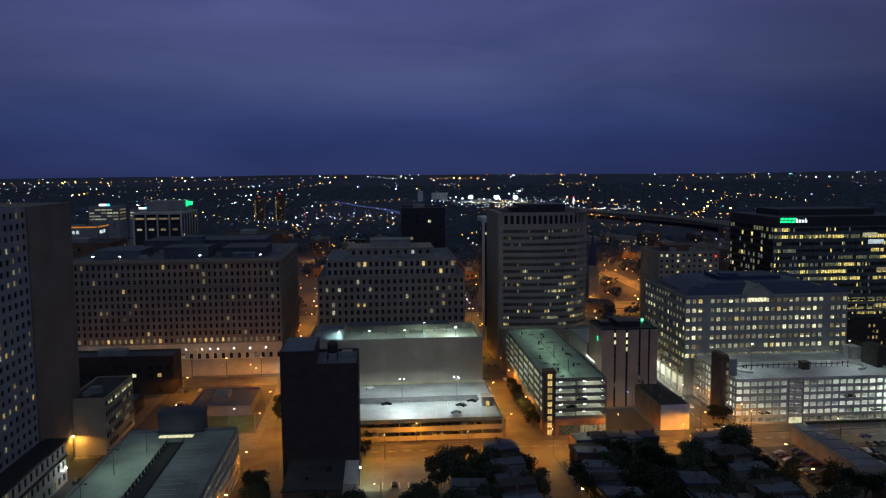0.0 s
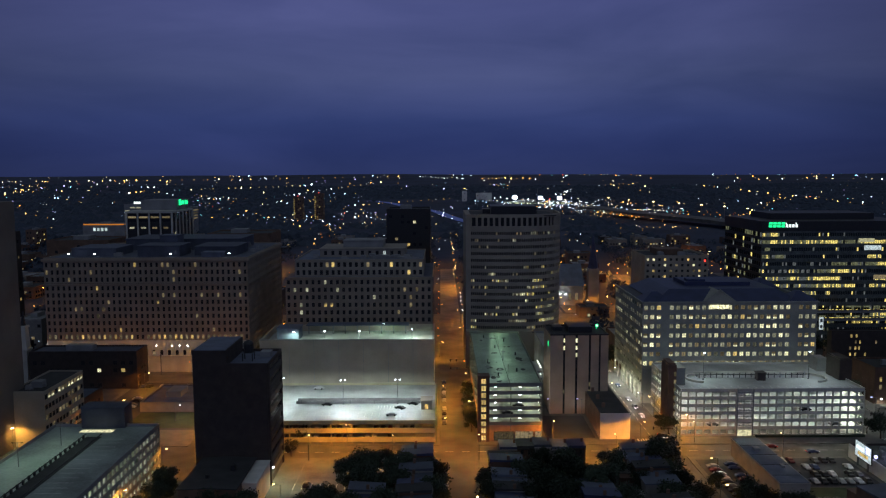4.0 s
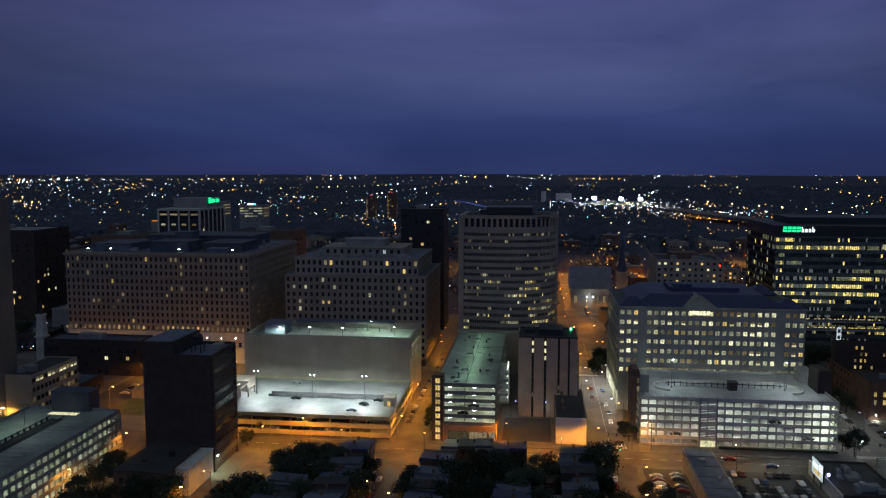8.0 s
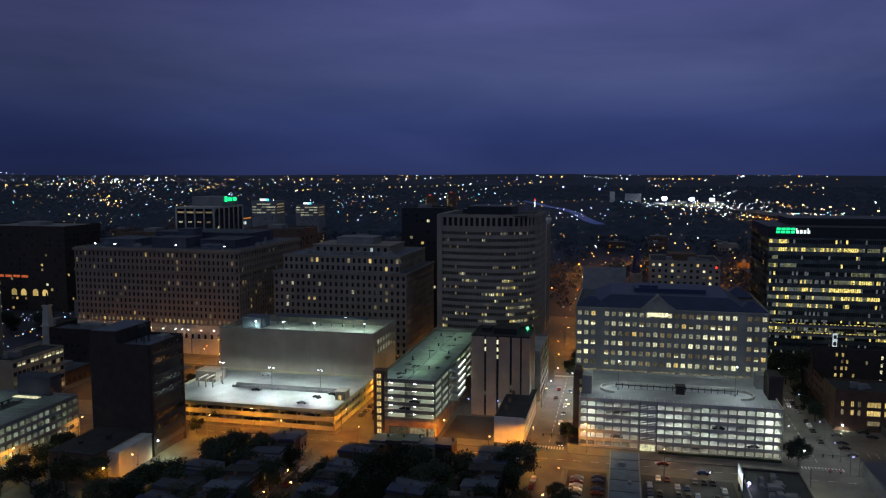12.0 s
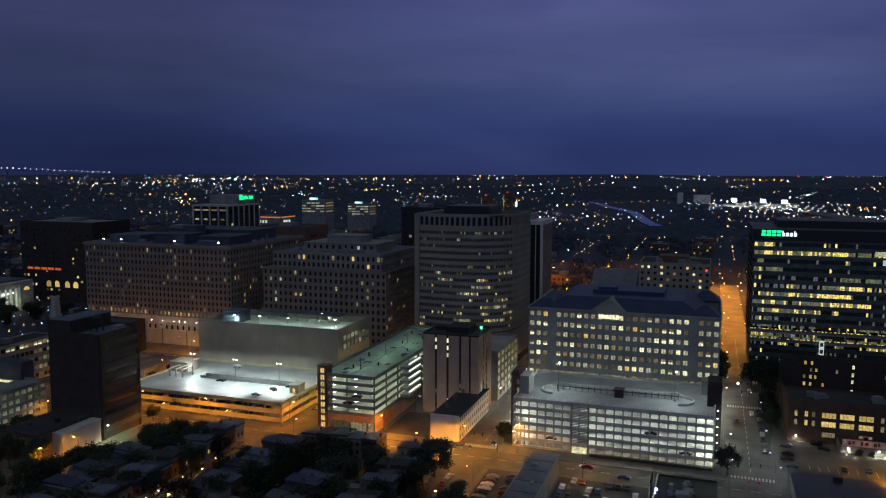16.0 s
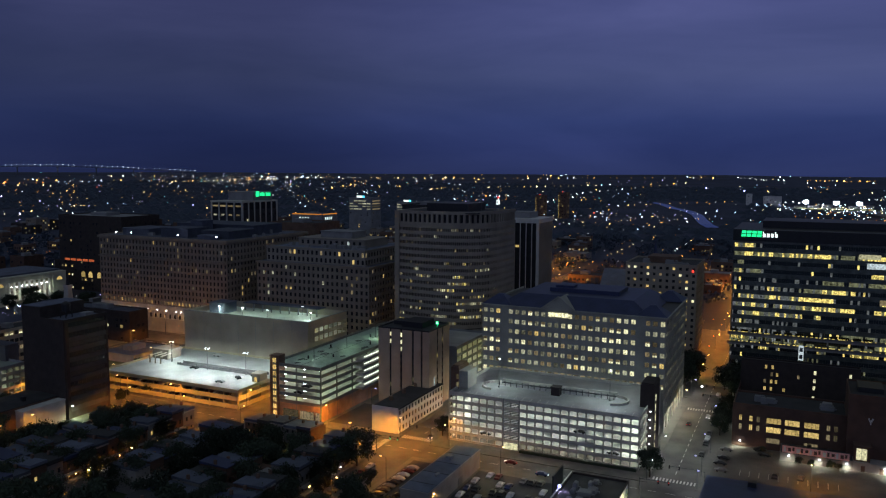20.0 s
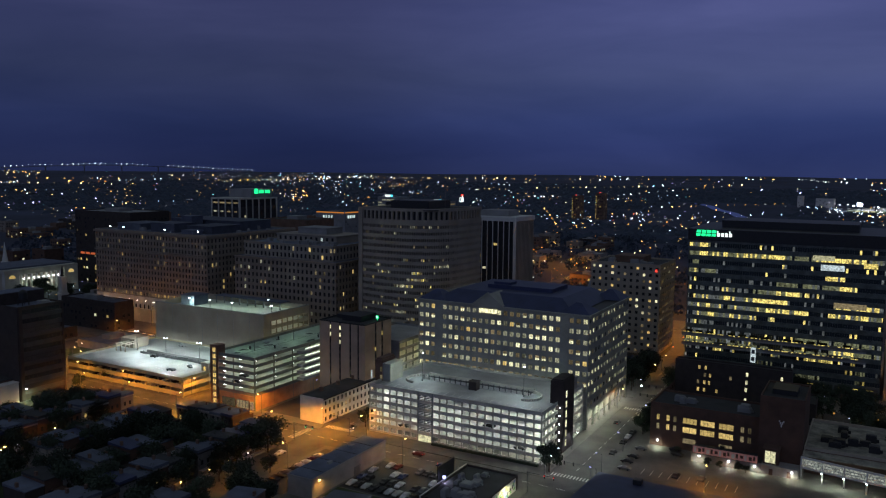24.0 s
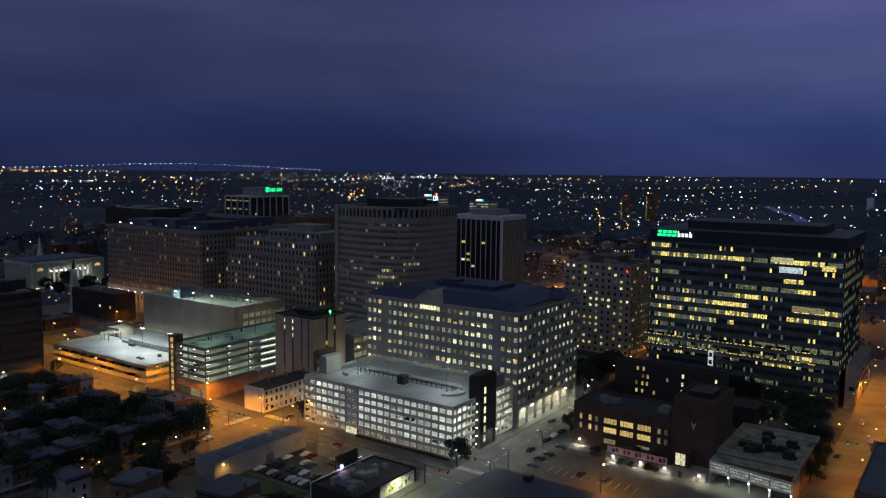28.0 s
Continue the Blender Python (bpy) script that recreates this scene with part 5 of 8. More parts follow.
# ---------------------------------------------------------------- red brick club building
ob = thing("club_building", (0, 0, 0), "red brick club with tall lit windows, tower and long banner", "building")
fr = Front(ob)
core(ob, 98, 41, 136, 60, 0.1, 15.6, ROOM_DARK)
boxes("wall", ob, [(98, 40.9, 0.1, 136, 41.35, 5.5)], RED_BRICK)
lot = []
WIN = [(100.8, 1.1, 6.5, 1.7), (104.4, 1.2, 6.5, 1.8), (106.9, 1.2, 6.5, 1.8), (112.2, 5.0, 6.4, 2.2), (118.4, 5.0, 6.4, 2.2), (124.8, 5.0, 6.4, 2.2), (130.2, 1.3, 6.5, 1.8), (132.6, 1.3, 6.5, 1.8)]
xs = [98] + [e for x, w, z, h in WIN for e in (x - w / 2, x + w / 2)] + [136]
for k in range(0, len(xs), 2):
    boxes("pier", ob, [(xs[k], 40.9, 5.5, xs[k + 1], 41.35, 15.6)], RED_BRICK)
for row, z in ((0, 6.5), (1, 9.9)):
    for i, (x, w, _, h) in enumerate(WIN):
        kind = "warm" if 3 <= i <= 5 or i in (1,) else ("warm" if i == 0 and row else "dim")
        put("window", pane(w, 2.2, kind, 3 if w > 3 else 1), ob, (x, 41.1, z))
        boxes("spandrel", ob, [(x - w / 2, 40.92, 5.5 if row == 0 else 8.7, x + w / 2, 41.3, 6.5 if row == 0 else 9.9)], RED_BRICK)
        if row:
            boxes("spandrel", ob, [(x - w / 2, 40.92, 12.1, x + w / 2, 41.3, 15.6)], RED_BRICK)
for x in (112.2, 124.8):
    put("window", pane(4.6, 2.0, "dim", 3), ob, (x, 40.87, 2.6))
boxes("flank_wall", ob, [(98, 41.35, 0.1, 98.4, 60, 15.6)], RED_BRICK)
facade(fr, "W", 97.9, 41.4, 88, 1, 15.6, 12, 4, RED_BRICK, 0.34, 0.45, 0.3, 0.3, chooser(3, dim=0.25), 1)
parapet(ob, 98, 41, 136, 60, 15.6, 0.8, RED_BRICK)
roof_units(ob, 99, 42, 135, 54, 15.7, 7, 5)
boxes("link_wing", ob, [(99, 60.6, 0.1, 136, 79.4, 9.0)], DARK_BRICK)
parapet(ob, 99, 60.6, 136, 79.4, 9.0, 0.6, DARK_BRICK)
boxes("rear_wing", ob, [(97.8, 79.6, 0.1, 142, 83.9, 24.0)], DARK_BRICK)
parapet(ob, 97.8, 79.6, 142, 83.9, 24.0, 0.7, DARK_BRICK, 0.3)
for x, z, kind in ((107.4, 21.3, "warm"), (109.9, 21.3, "warm"), (109.7, 18.3, "dim"), (111.7, 18.3, "warm"), (107.1, 15.3, "dim"), (109.6, 15.3, "warm"), (111.4, 15.3, "warm"), (107.2, 12.2, "warm"), (109.6, 12.2, "warm"), (114.4, 12.2, "warm"), (119.6, 18.2, "dim"), (125.7, 20.6, "white"), (125.6, 17.3, "white"), (125.5, 14.4, "white"), (125.4, 10.2, "white"), (138.4, 20.6, "white"), (138.2, 17.4, "warm")):
    put("window", pane(1.0, 1.7, kind, 1), ob, (x, 79.54, z))
boxes("brick_tower", ob, [(136, 37.5, 0.1, 150, 60, 24.6)], RED_BRICK)
parapet(ob, 136, 37.5, 150, 60, 24.6, 0.8, RED_BRICK)
boxes("roof_house", ob, [(139, 44, 24.7, 147, 54, 26.5)], DARK_METAL)
boxes("tower_emblem", ob, [(142.2, 37.38, 16.9, 142.6, 37.5, 17.5), (142.5, 37.38, 16.2, 142.9, 37.5, 17.0), (142.8, 37.38, 15.2, 143.2, 37.5, 16.4), (143.1, 37.38, 16.2, 143.5, 37.5, 17.0), (143.4, 37.38, 16.9, 143.9, 37.5, 17.5)], WHITE_PAINT, "pale emblem shape on the brick tower")
boxes("stair_bay", ob, [(138.2, 32.9, 3.3, 143.2, 37.45, 8.4), (138.0, 32.7, 8.4, 143.4, 37.45, 8.7)], RED_BRICK)
put("stair_window", pane(3.4, 4.2, "white", 1), ob, (140.5, 32.86, 3.7), 0, "brightly lit stair window")
boxes("front_wing", ob, [(115, 31.2, 0.1, 138, 40.85, 3.4), (114.8, 31.0, 3.3, 138.0, 31.2, 3.7)], STUCCO)
boxes("wing_roof", ob, [(115.2, 31.3, 3.4, 137.9, 40.8, 3.5)], ROOF_TAR)
for k in range(6):
    boxes("roof_unit", ob, [(117 + 3.3 * k, 33 + (k * 7 % 5), 3.5, 118.4 + 3.3 * k + 0.5 * (k % 2), 34.3 + (k * 7 % 5), 4.6 + 0.3 * (k % 3))], DARK_METAL)
boxes("wing_wall", ob, [(138, 31.4, 0.1, 149.5, 37.4, 3.2), (138, 31.2, 3.1, 149.6, 31.4, 3.4)], STUCCO)
for x in (140.4, 146.0):
    boxes("wing_door", ob, [(x, 31.3, 0.2, x + 1.2, 31.38, 2.3)], RED_BRICK)
bn = thing("banner", (115.6, 30.7, 3.5), "long red and white patterned banner above the club entrance", "banner")
boxes("banner_frame", bn, [(-0.2, 0.06, -0.2, 21.4, 0.3, 2.7)], DARK_METAL)
boxes("banner_cloth", bn, [(0, 0, 0, 21.2, 0.05, 2.5)], surface("banner_cloth", (0.80, 0.42, 0.36), 0.8, 0.2, 1.0, 6.0, 0.1))
for k in range(15):
    boxes("banner_shape", bn, [(0.5 + 1.38 * k, -0.03, 0.3 + 0.25 * (k % 3), 1.2 + 1.38 * k + 0.3 * (k % 2), 0.0, 2.1 - 0.3 * (k % 2))], RED_BRICK if k % 3 else WHITE_PAINT)
for x, y in ((101, 40.2), (117.8, 30.9), (127.6, 30.9), (136, 30.9), (147.5, 30.8)):
    wl_ = thing("wall_lamp", (x, y, 2.5), "bright round wall lamp over the parking lot", "lamp", "club wall lamps")
    boxes("bracket", wl_, [(-0.1, 0.1, -0.1, 0.1, 0.5, 0.1)], STEEL)
    boxes("lamp_head", wl_, [(-0.3, -0.25, -0.25, 0.3, 0.1, 0.15)], LED)
    lamp(wl_, (0, -0.8, -0.2), 420, (0.95, 1.0, 0.75), 165, 0.6)
ax = thing("arcade_building", (0, 0, 0), "low annex with flat cluttered roof and a pale lit lattice front", "building")
boxes("wall", ax, [(150.2, 40, 0.1, 176, 75, 8.2)], BROWN_BRICK)
LIGHT_ROOF = surface("pale_roof", (0.30, 0.28, 0.23), 0.8, 0.45, 0.25, 1.5, 0.3, stain=(0.12, 0.115, 0.10))
parapet(ax, 150.2, 40, 176, 75, 8.2, 1.0, TAN_CONCRETE, roof=LIGHT_ROOF)
roof_units(ax, 151, 44, 175, 74, 8.3, 9, 6, DARK_METAL)
def skew(name, lot, mat):
    """A piece of the annex front, which stands slightly askew."""
    return put(name, boxmesh(name, lot, mat), ax, (149.8, 33.4, 0), -10.3)


boxes("side_wall", ax, [(150.2, 34, 0.1, 150.6, 40, 8.2), (175.6, 30.0, 0.1, 176, 40, 8.2)], TAN_CONCRETE)
boxes("front_roof", ax, [(150.6, 34.2, 7.6, 175.6, 40.0, 7.9)], LIGHT_ROOF)
skew("front_beam", [(0, 0, 3.7, 26.6, 0.3, 4.3)], WHITE_PAINT)
skew("front_beam", [(0, 0, 7.0, 26.6, 0.3, 7.7)], WHITE_PAINT)
# panel gives off light itself in place of lamplight on a pale surface
skew("lattice_panel", [(0.2, 0.5, 4.3, 26.4, 0.6, 7.0)], LATTICE_GLOW)
for k in range(5):
    skew("front_post", [(6.53 * k, -0.1, 0.1, 6.53 * k + 0.45, 0.4, 7.7)], WHITE_PAINT)
vx, fx = [], []
for k in range(24):
    for x0, x1 in ((0.6 + 1.07 * k, 1.6 + 1.07 * k), (1.6 + 1.07 * k, 0.6 + 1.07 * k)):
        i = len(vx)
        vx += [(x0 - 0.07, 0.4, 4.3), (x0 + 0.07, 0.4, 4.3), (x1 + 0.07, 0.4, 7.0), (x1 - 0.07, 0.4, 7.0)]
        fx.append((i, i + 1, i + 2, i + 3))
tagged(put("cross_bar", polymesh("cross_bar", vx, fx, GREY_CONCRETE), ax, (149.8, 33.4, 0), -10.3), kind="stuff")
for k in range(2):
    skew("lattice_bar", [(0.2, 0.1, 5.1 + 0.95 * k, 26.4, 0.35, 5.3 + 0.95 * k)], WHITE_PAINT)
for k in range(4):
    skew("post_lamp", [(6.6 * k + 6.4, -0.35, 3.3, 6.6 * k + 6.75, -0.1, 3.6)], LED)
    lamp(ax, (155 + 6.4 * k, 30.6 - 1.15 * k, 3.3), 260, (0.80, 1.0, 0.80), 165, 0.6)

# ---------------------------------------------------------------- near low buildings
ob = thing("workshop", (0, 0, 0), "long low painted workshop with a flat blue-grey roof", "building")
boxes("wall", ob, [(12.2, -62, 0.1, 21.6, -21.2, 6.4)], STUCCO)
boxes("wall_band", ob, [(12.0, -62.2, 6.0, 21.8, -21.0, 6.6)], STUCCO)
boxes("roof", ob, [(12.4, -61.8, 6.6, 21.4, -21.4, 6.75)], ROOF_GREY)
for k in range(4):
    boxes("roof_seam", ob, [(12.4, -56 + 9 * k, 6.75, 21.4, -55.8 + 9 * k, 6.82)], ROOF_TAR)
boxes("roof_unit", ob, [(15, -35, 6.75, 17, -33, 7.8), (18, -50, 6.75, 19, -48, 7.5)], GREY_CONCRETE)
wl3 = thing("wall_lamp", (21.9, -58.5, 5.2), "small sodium wall lamp on the workshop", "lamp", "workshop lamps")
boxes("bracket", wl3, [(-0.3, -0.06, 0.1, 0.1, 0.06, 0.25)], STEEL)
boxes("lamp_head", wl3, [(-0.2, -0.2, -0.1, 0.2, 0.2, 0.1)], SODIUM)
lamp(wl3, (0.7, 0, -0.2), 420, (1.0, 0.5, 0.1), 170, 0.5)
boxes("door", ob, [(21.6, -40, 0.15, 21.68, -36.5, 3.0)], STEEL)

ob = thing("warehouse", (0, 0, 0), "low warehouse with a broad dark shallow roof", "building")
boxes("wall", ob, [(95, -75, 0.1, 168, -9, 5.6)], GREY_CONCRETE)
vv = [(94.6, -75.4, 5.6), (168.4, -75.4, 5.6), (168.4, -8.6, 5.6), (94.6, -8.6, 5.6), (94.6, -42, 7.2), (168.4, -42, 7.2)]
put("roof", polymesh("roof", vv, [(0, 1, 5, 4), (4, 5, 2, 3), (0, 4, 3), (1, 2, 5), (0, 3, 2, 1)], ROOF_BLUE), ob)
boxes("roof_unit", ob, [(107, -14, 5.9, 109.5, -11.5, 7.4), (150, -20, 6, 152, -18, 7.4), (140, -30, 6.4, 142, -28, 7.8)], DARK_METAL)

ob = thing("shop_building", (0, 0, 0), "flat dark roofed shop with a lit coloured mural wall", "shop")
boxes("wall", ob, [(54.5, -52, 0.1, 72.6, -22.5, 4.2)], DARK_BRICK)
parapet(ob, 54.5, -52, 72.6, -22.5, 4.2, 0.7, DARK_BRICK)
roof_units(ob, 55, -51, 72, -23, 4.3, 12, 9)
boxes("side_wall", ob, [(54.0, -52, 0.1, 54.45, -22.5, 4.9)], WHITE_PAINT)
MUR = [surface("mural_%s" % c, rgb, 0.8, 0.3, 1.0, 5.0, 0.1) for c, rgb in (("yellow", (0.65, 0.6, 0.15)), ("green", (0.2, 0.45, 0.18)), ("pale", (0.7, 0.72, 0.6)), ("blue", (0.2, 0.3, 0.5)))]
boxes("mural_ground", ob, [(72.6, -41, 0.2, 72.64, -24, 4.4)], WHITE_PAINT)
rm_ = random.Random(8)
for k in range(44):
    y, z, r_ = -40.2 + 15.4 * rm_.random(), 0.8 + 2.9 * rm_.random(), rm_.uniform(0.35, 1.0)
    ring = [(72.65 + 0.0008 * k, y + r_ * rm_.uniform(0.4, 1.1) * math.cos(a), max(0.3, min(4.3, z + r_ * rm_.uniform(0.4, 1.1) * math.sin(a)))) for a in [2 * math.pi * j / 7 for j in range(7)]]
    put("mural_patch", polymesh("mural_patch", ring, [tuple(range(7))], MUR[k % 4] if k % 5 else DARK_METAL), ob)
lamp(ob, (75.4, -33, 5.0), 1300, (1.0, 1.0, 0.66), 170, 0.5)
bb = thing("billboard", (53.0, -29.0, 0.15), "tall roadside billboard with a glowing white and yellow face", "billboard")
boxes("post", bb, [(-0.25, -2, 0, 0.25, -1.5, 3), (-0.25, -8.5, 0, 0.25, -8, 3)], STEEL)
boxes("face", bb, [(-0.2, -10.5, 3, 0.2, 0, 9.0)], DARK_METAL)
boxes("poster", bb, [(-0.27, -10.2, 3.3, -0.21, -0.3, 8.7)], PALE_PANEL)
boxes("poster_bar", bb, [(-0.31, -8.5, 4.2, -0.28, -2, 5.4)], LIT_WARM)
boxes("poster_bar", bb, [(-0.31, -6.0, 6.0, -0.28, -1, 7.4)], SIGN_WHITE)
boxes("poster_bar", bb, [(-0.31, -9.6, 6.2, -0.28, -7.2, 8.2)], BLUE_LED)
pl = thing("street_lamp", (54.8, -38.5, 0.15), "violet white lamp on a short pole", "street lamp", "street lamps")
boxes("pole", pl, [(-0.1, -0.1, 0, 0.1, 0.1, 5.4)], STEEL)
bm = bmesh.new()
bmesh.ops.create_icosphere(bm, subdivisions=2, radius=0.55, matrix=Matrix.Translation((0, 0, 5.8)))
put("lamp_globe", bmmesh("lamp_globe", bm, BLUE_LED), pl)
lamp(pl, (0, 0, 5.0), 900, (0.6, 0.55, 1.0), 170, 0.5)


# ---------------------------------------------------------------- row houses
def row_house(x, y, w, d, h, turn, wall, roof, seed, porch=True):
    r = random.Random(seed)
    ob = thing("row_house", (x, y, 0.15), "narrow brick row house with a flat sloped roof and rear wing" if wall is not STUCCO else "narrow painted row house with a flat sloped roof and rear wing", "house", "row houses", turn=turn)
    boxes("wall", ob, [(0, 0, 0, w, d, h)], wall)
    put("roof", polymesh("roof", [(-0.15, -0.3, h), (w + 0.15, -0.3, h), (w + 0.15, d + 0.2, h + 0.02), (-0.15, d + 0.2, h + 0.02), (-0.15, -0.3, h + 0.9), (w + 0.15, -0.3, h + 0.9), (w + 0.15, d + 0.2, h + 0.3), (-0.15, d + 0.2, h + 0.3)], list(FACES), roof), ob)
    boxes("rear_wing", ob, [(0.3, d, 0, w * 0.62, d + 4.5, h * 0.62), (0.1, d, h * 0.62, w * 0.66, d + 4.7, h * 0.62 + 0.2)], wall)
    boxes("chimney", ob, [(w - 0.9, d * 0.5, h, w - 0.2, d * 0.5 + 0.9, h + 1.9)], BROWN_BRICK)
    boxes("cornice", ob, [(-0.1, -0.45, h - 0.5, w + 0.1, -0.01, h)], STUCCO if r.random() < 0.4 else DARK_METAL)
    if r.random() < 0.45:
        boxes("porch_lamp", ob, [(w * 0.5, -2.0, 2.2, w * 0.5 + 0.3, -1.75, 2.45)], r.choice((LED, SODIUM, SODIUM)))
    for k in range(2):
        for c in range(2):
            put("window", pane(0.95, 1.6, "dark" if r.random() > 0.08 else "warm", 1), ob, (w * (0.3 + 0.42 * c), -0.06, 1.1 + 3.0 * k))
    for c in range(2):
        put("window", pane(0.9, 1.3, "dark" if r.random() > 0.06 else "warm", 1), ob, (w * (0.75 - 0.5 * c), d + (0.06 if c == 0 else 4.56), 1.4 + (3 if c == 0 else 0)), 180)
    if porch:
        boxes("porch", ob, [(0.1, -1.9, 2.5, w - 0.1, -0.02, 2.7), (0.2, -1.8, 0, 0.35, -1.65, 2.5), (w - 0.35, -1.8, 0, w - 0.2, -1.65, 2.5), (0.1, -1.9, 0, w - 0.1, -0.02, 0.4)], STUCCO)
    return ob


walls = [BROWN_BRICK, RED_BRICK, STUCCO, STUCCO, DARK_BRICK]
roofs = [ROOF_GREY, ROOF_GREY, ROOF_BLUE, ROOF_TAR]
n_ = 0
# rows facing the side streets: (x of the front, first y, count, turn)
for x, y0, count, turn, step in ((-95.5, -32, 15, 90, -6.0), (-76.5, -84, 6, -90, 6.0), (-76.5, -44, 2, -90, 6.0), (-20.5, -32, 16, 90, -6.0), (-51, -60, 9, -90, -6.0), (-120, -66, 8, -90, -6.0)):
    for k in range(count):
        n_ += 1
        hh = 7.2 + (n_ * 7 % 5) * 0.45
        yy = y0 + step * k
        if turn == 90 and -72 < yy < -28 and x > -30 and k % 7 == 6:
            continue
        row_house(x, yy - (5.8 if turn == 90 else 0), 5.8, 10.5, hh, turn, walls[(n_ * 3) % 5], roofs[(n_ * 5) % 4], n_)
for k in range(5):
    n_ += 1
    row_house(-72 + 6.0 * k, -30, 5.9, 9, 6.0 + 0.4 * (k % 3), 0, walls[k % 5], roofs[(k + 2) % 4], n_, False)
for x, y, w, d, h, turn in ((12, -92, 9, 12, 8, 15), (28, -98, 10, 12, 8, 0), (36, -80, 12, 14, 7, 10), (2, -100, 8, 11, 8, 90), (50, -84, 12, 14, 6, 0)):
    n_ += 1
    row_house(x, y, w, d, h, turn, STUCCO if n_ % 2 else BROWN_BRICK, ROOF_GREY, n_, False)


# ---------------------------------------------------------------- trees
def tree_mesh(seed, h, r):
    q = random.Random(seed)
    bm = bmesh.new()
    tube(bm, (0, 0, 0), (0.1, 0, h * 0.45), 0.26, 0.16)
    lobes = []
    for k in range(9):
        a, t = 2 * math.pi * k / 9 + q.random(), q.uniform(0.35, 0.85)
        rr = r * q.uniform(0.35, 0.75)
        tip = (rr * math.cos(a), rr * math.sin(a), h * t)
        tube(bm, (0.05, 0, h * q.uniform(0.22, 0.42)), tip, 0.11, 0.03, 5)
        lobes.append((tip, r * q.uniform(0.32, 0.52)))
    lobes.append(((0, 0, h * 0.82), r * 0.5))
    trunk = bmmesh("trunk", bm, BARK)
    vv, ff = [], []
    for k in range(3000):
        (cx, cy, cz), lr = q.choice(lobes)
        d = Vector((q.gauss(0, 1), q.gauss(0, 1), q.gauss(0, 1))).normalized() * lr * q.uniform(0.3, 1.0 + 0.45 * q.random() ** 2)
        c = Vector((cx, cy, cz)) + Vector((d.x, d.y, d.z * 0.8))
        s = q.uniform(0.14, 0.42)
        a = Vector((q.gauss(0, 1), q.gauss(0, 1), q.gauss(0, 1))).normalized()
        b = a.orthogonal().normalized()
        i = len(vv)
        vv += [tuple(c - a * s), tuple(c + b * s * 0.6), tuple(c + a * s), tuple(c - b * s * 0.6)]
        ff.append((i, i + 1, i + 2, i + 3))
    return trunk, polymesh("crown", vv, ff, LEAF)


TREES = [tree_mesh(k, 9.0, 4.4) for k in range(5)]


def tree(x, y, size=1.0, k=0):
    ob = thing("tree", (x, y, 0.1), "broad leafy street tree, dark at night" if size < 1.15 else "large leafy garden tree, dark at night", "tree", "trees", turn=(k * 67) % 360)
    size *= 0.95
    ob.scale = (size, size, size * (0.9 + 0.05 * (k % 5)))
    put("trunk", TREES[k % 5][0], ob)
    put("crown", TREES[k % 5][1], ob)


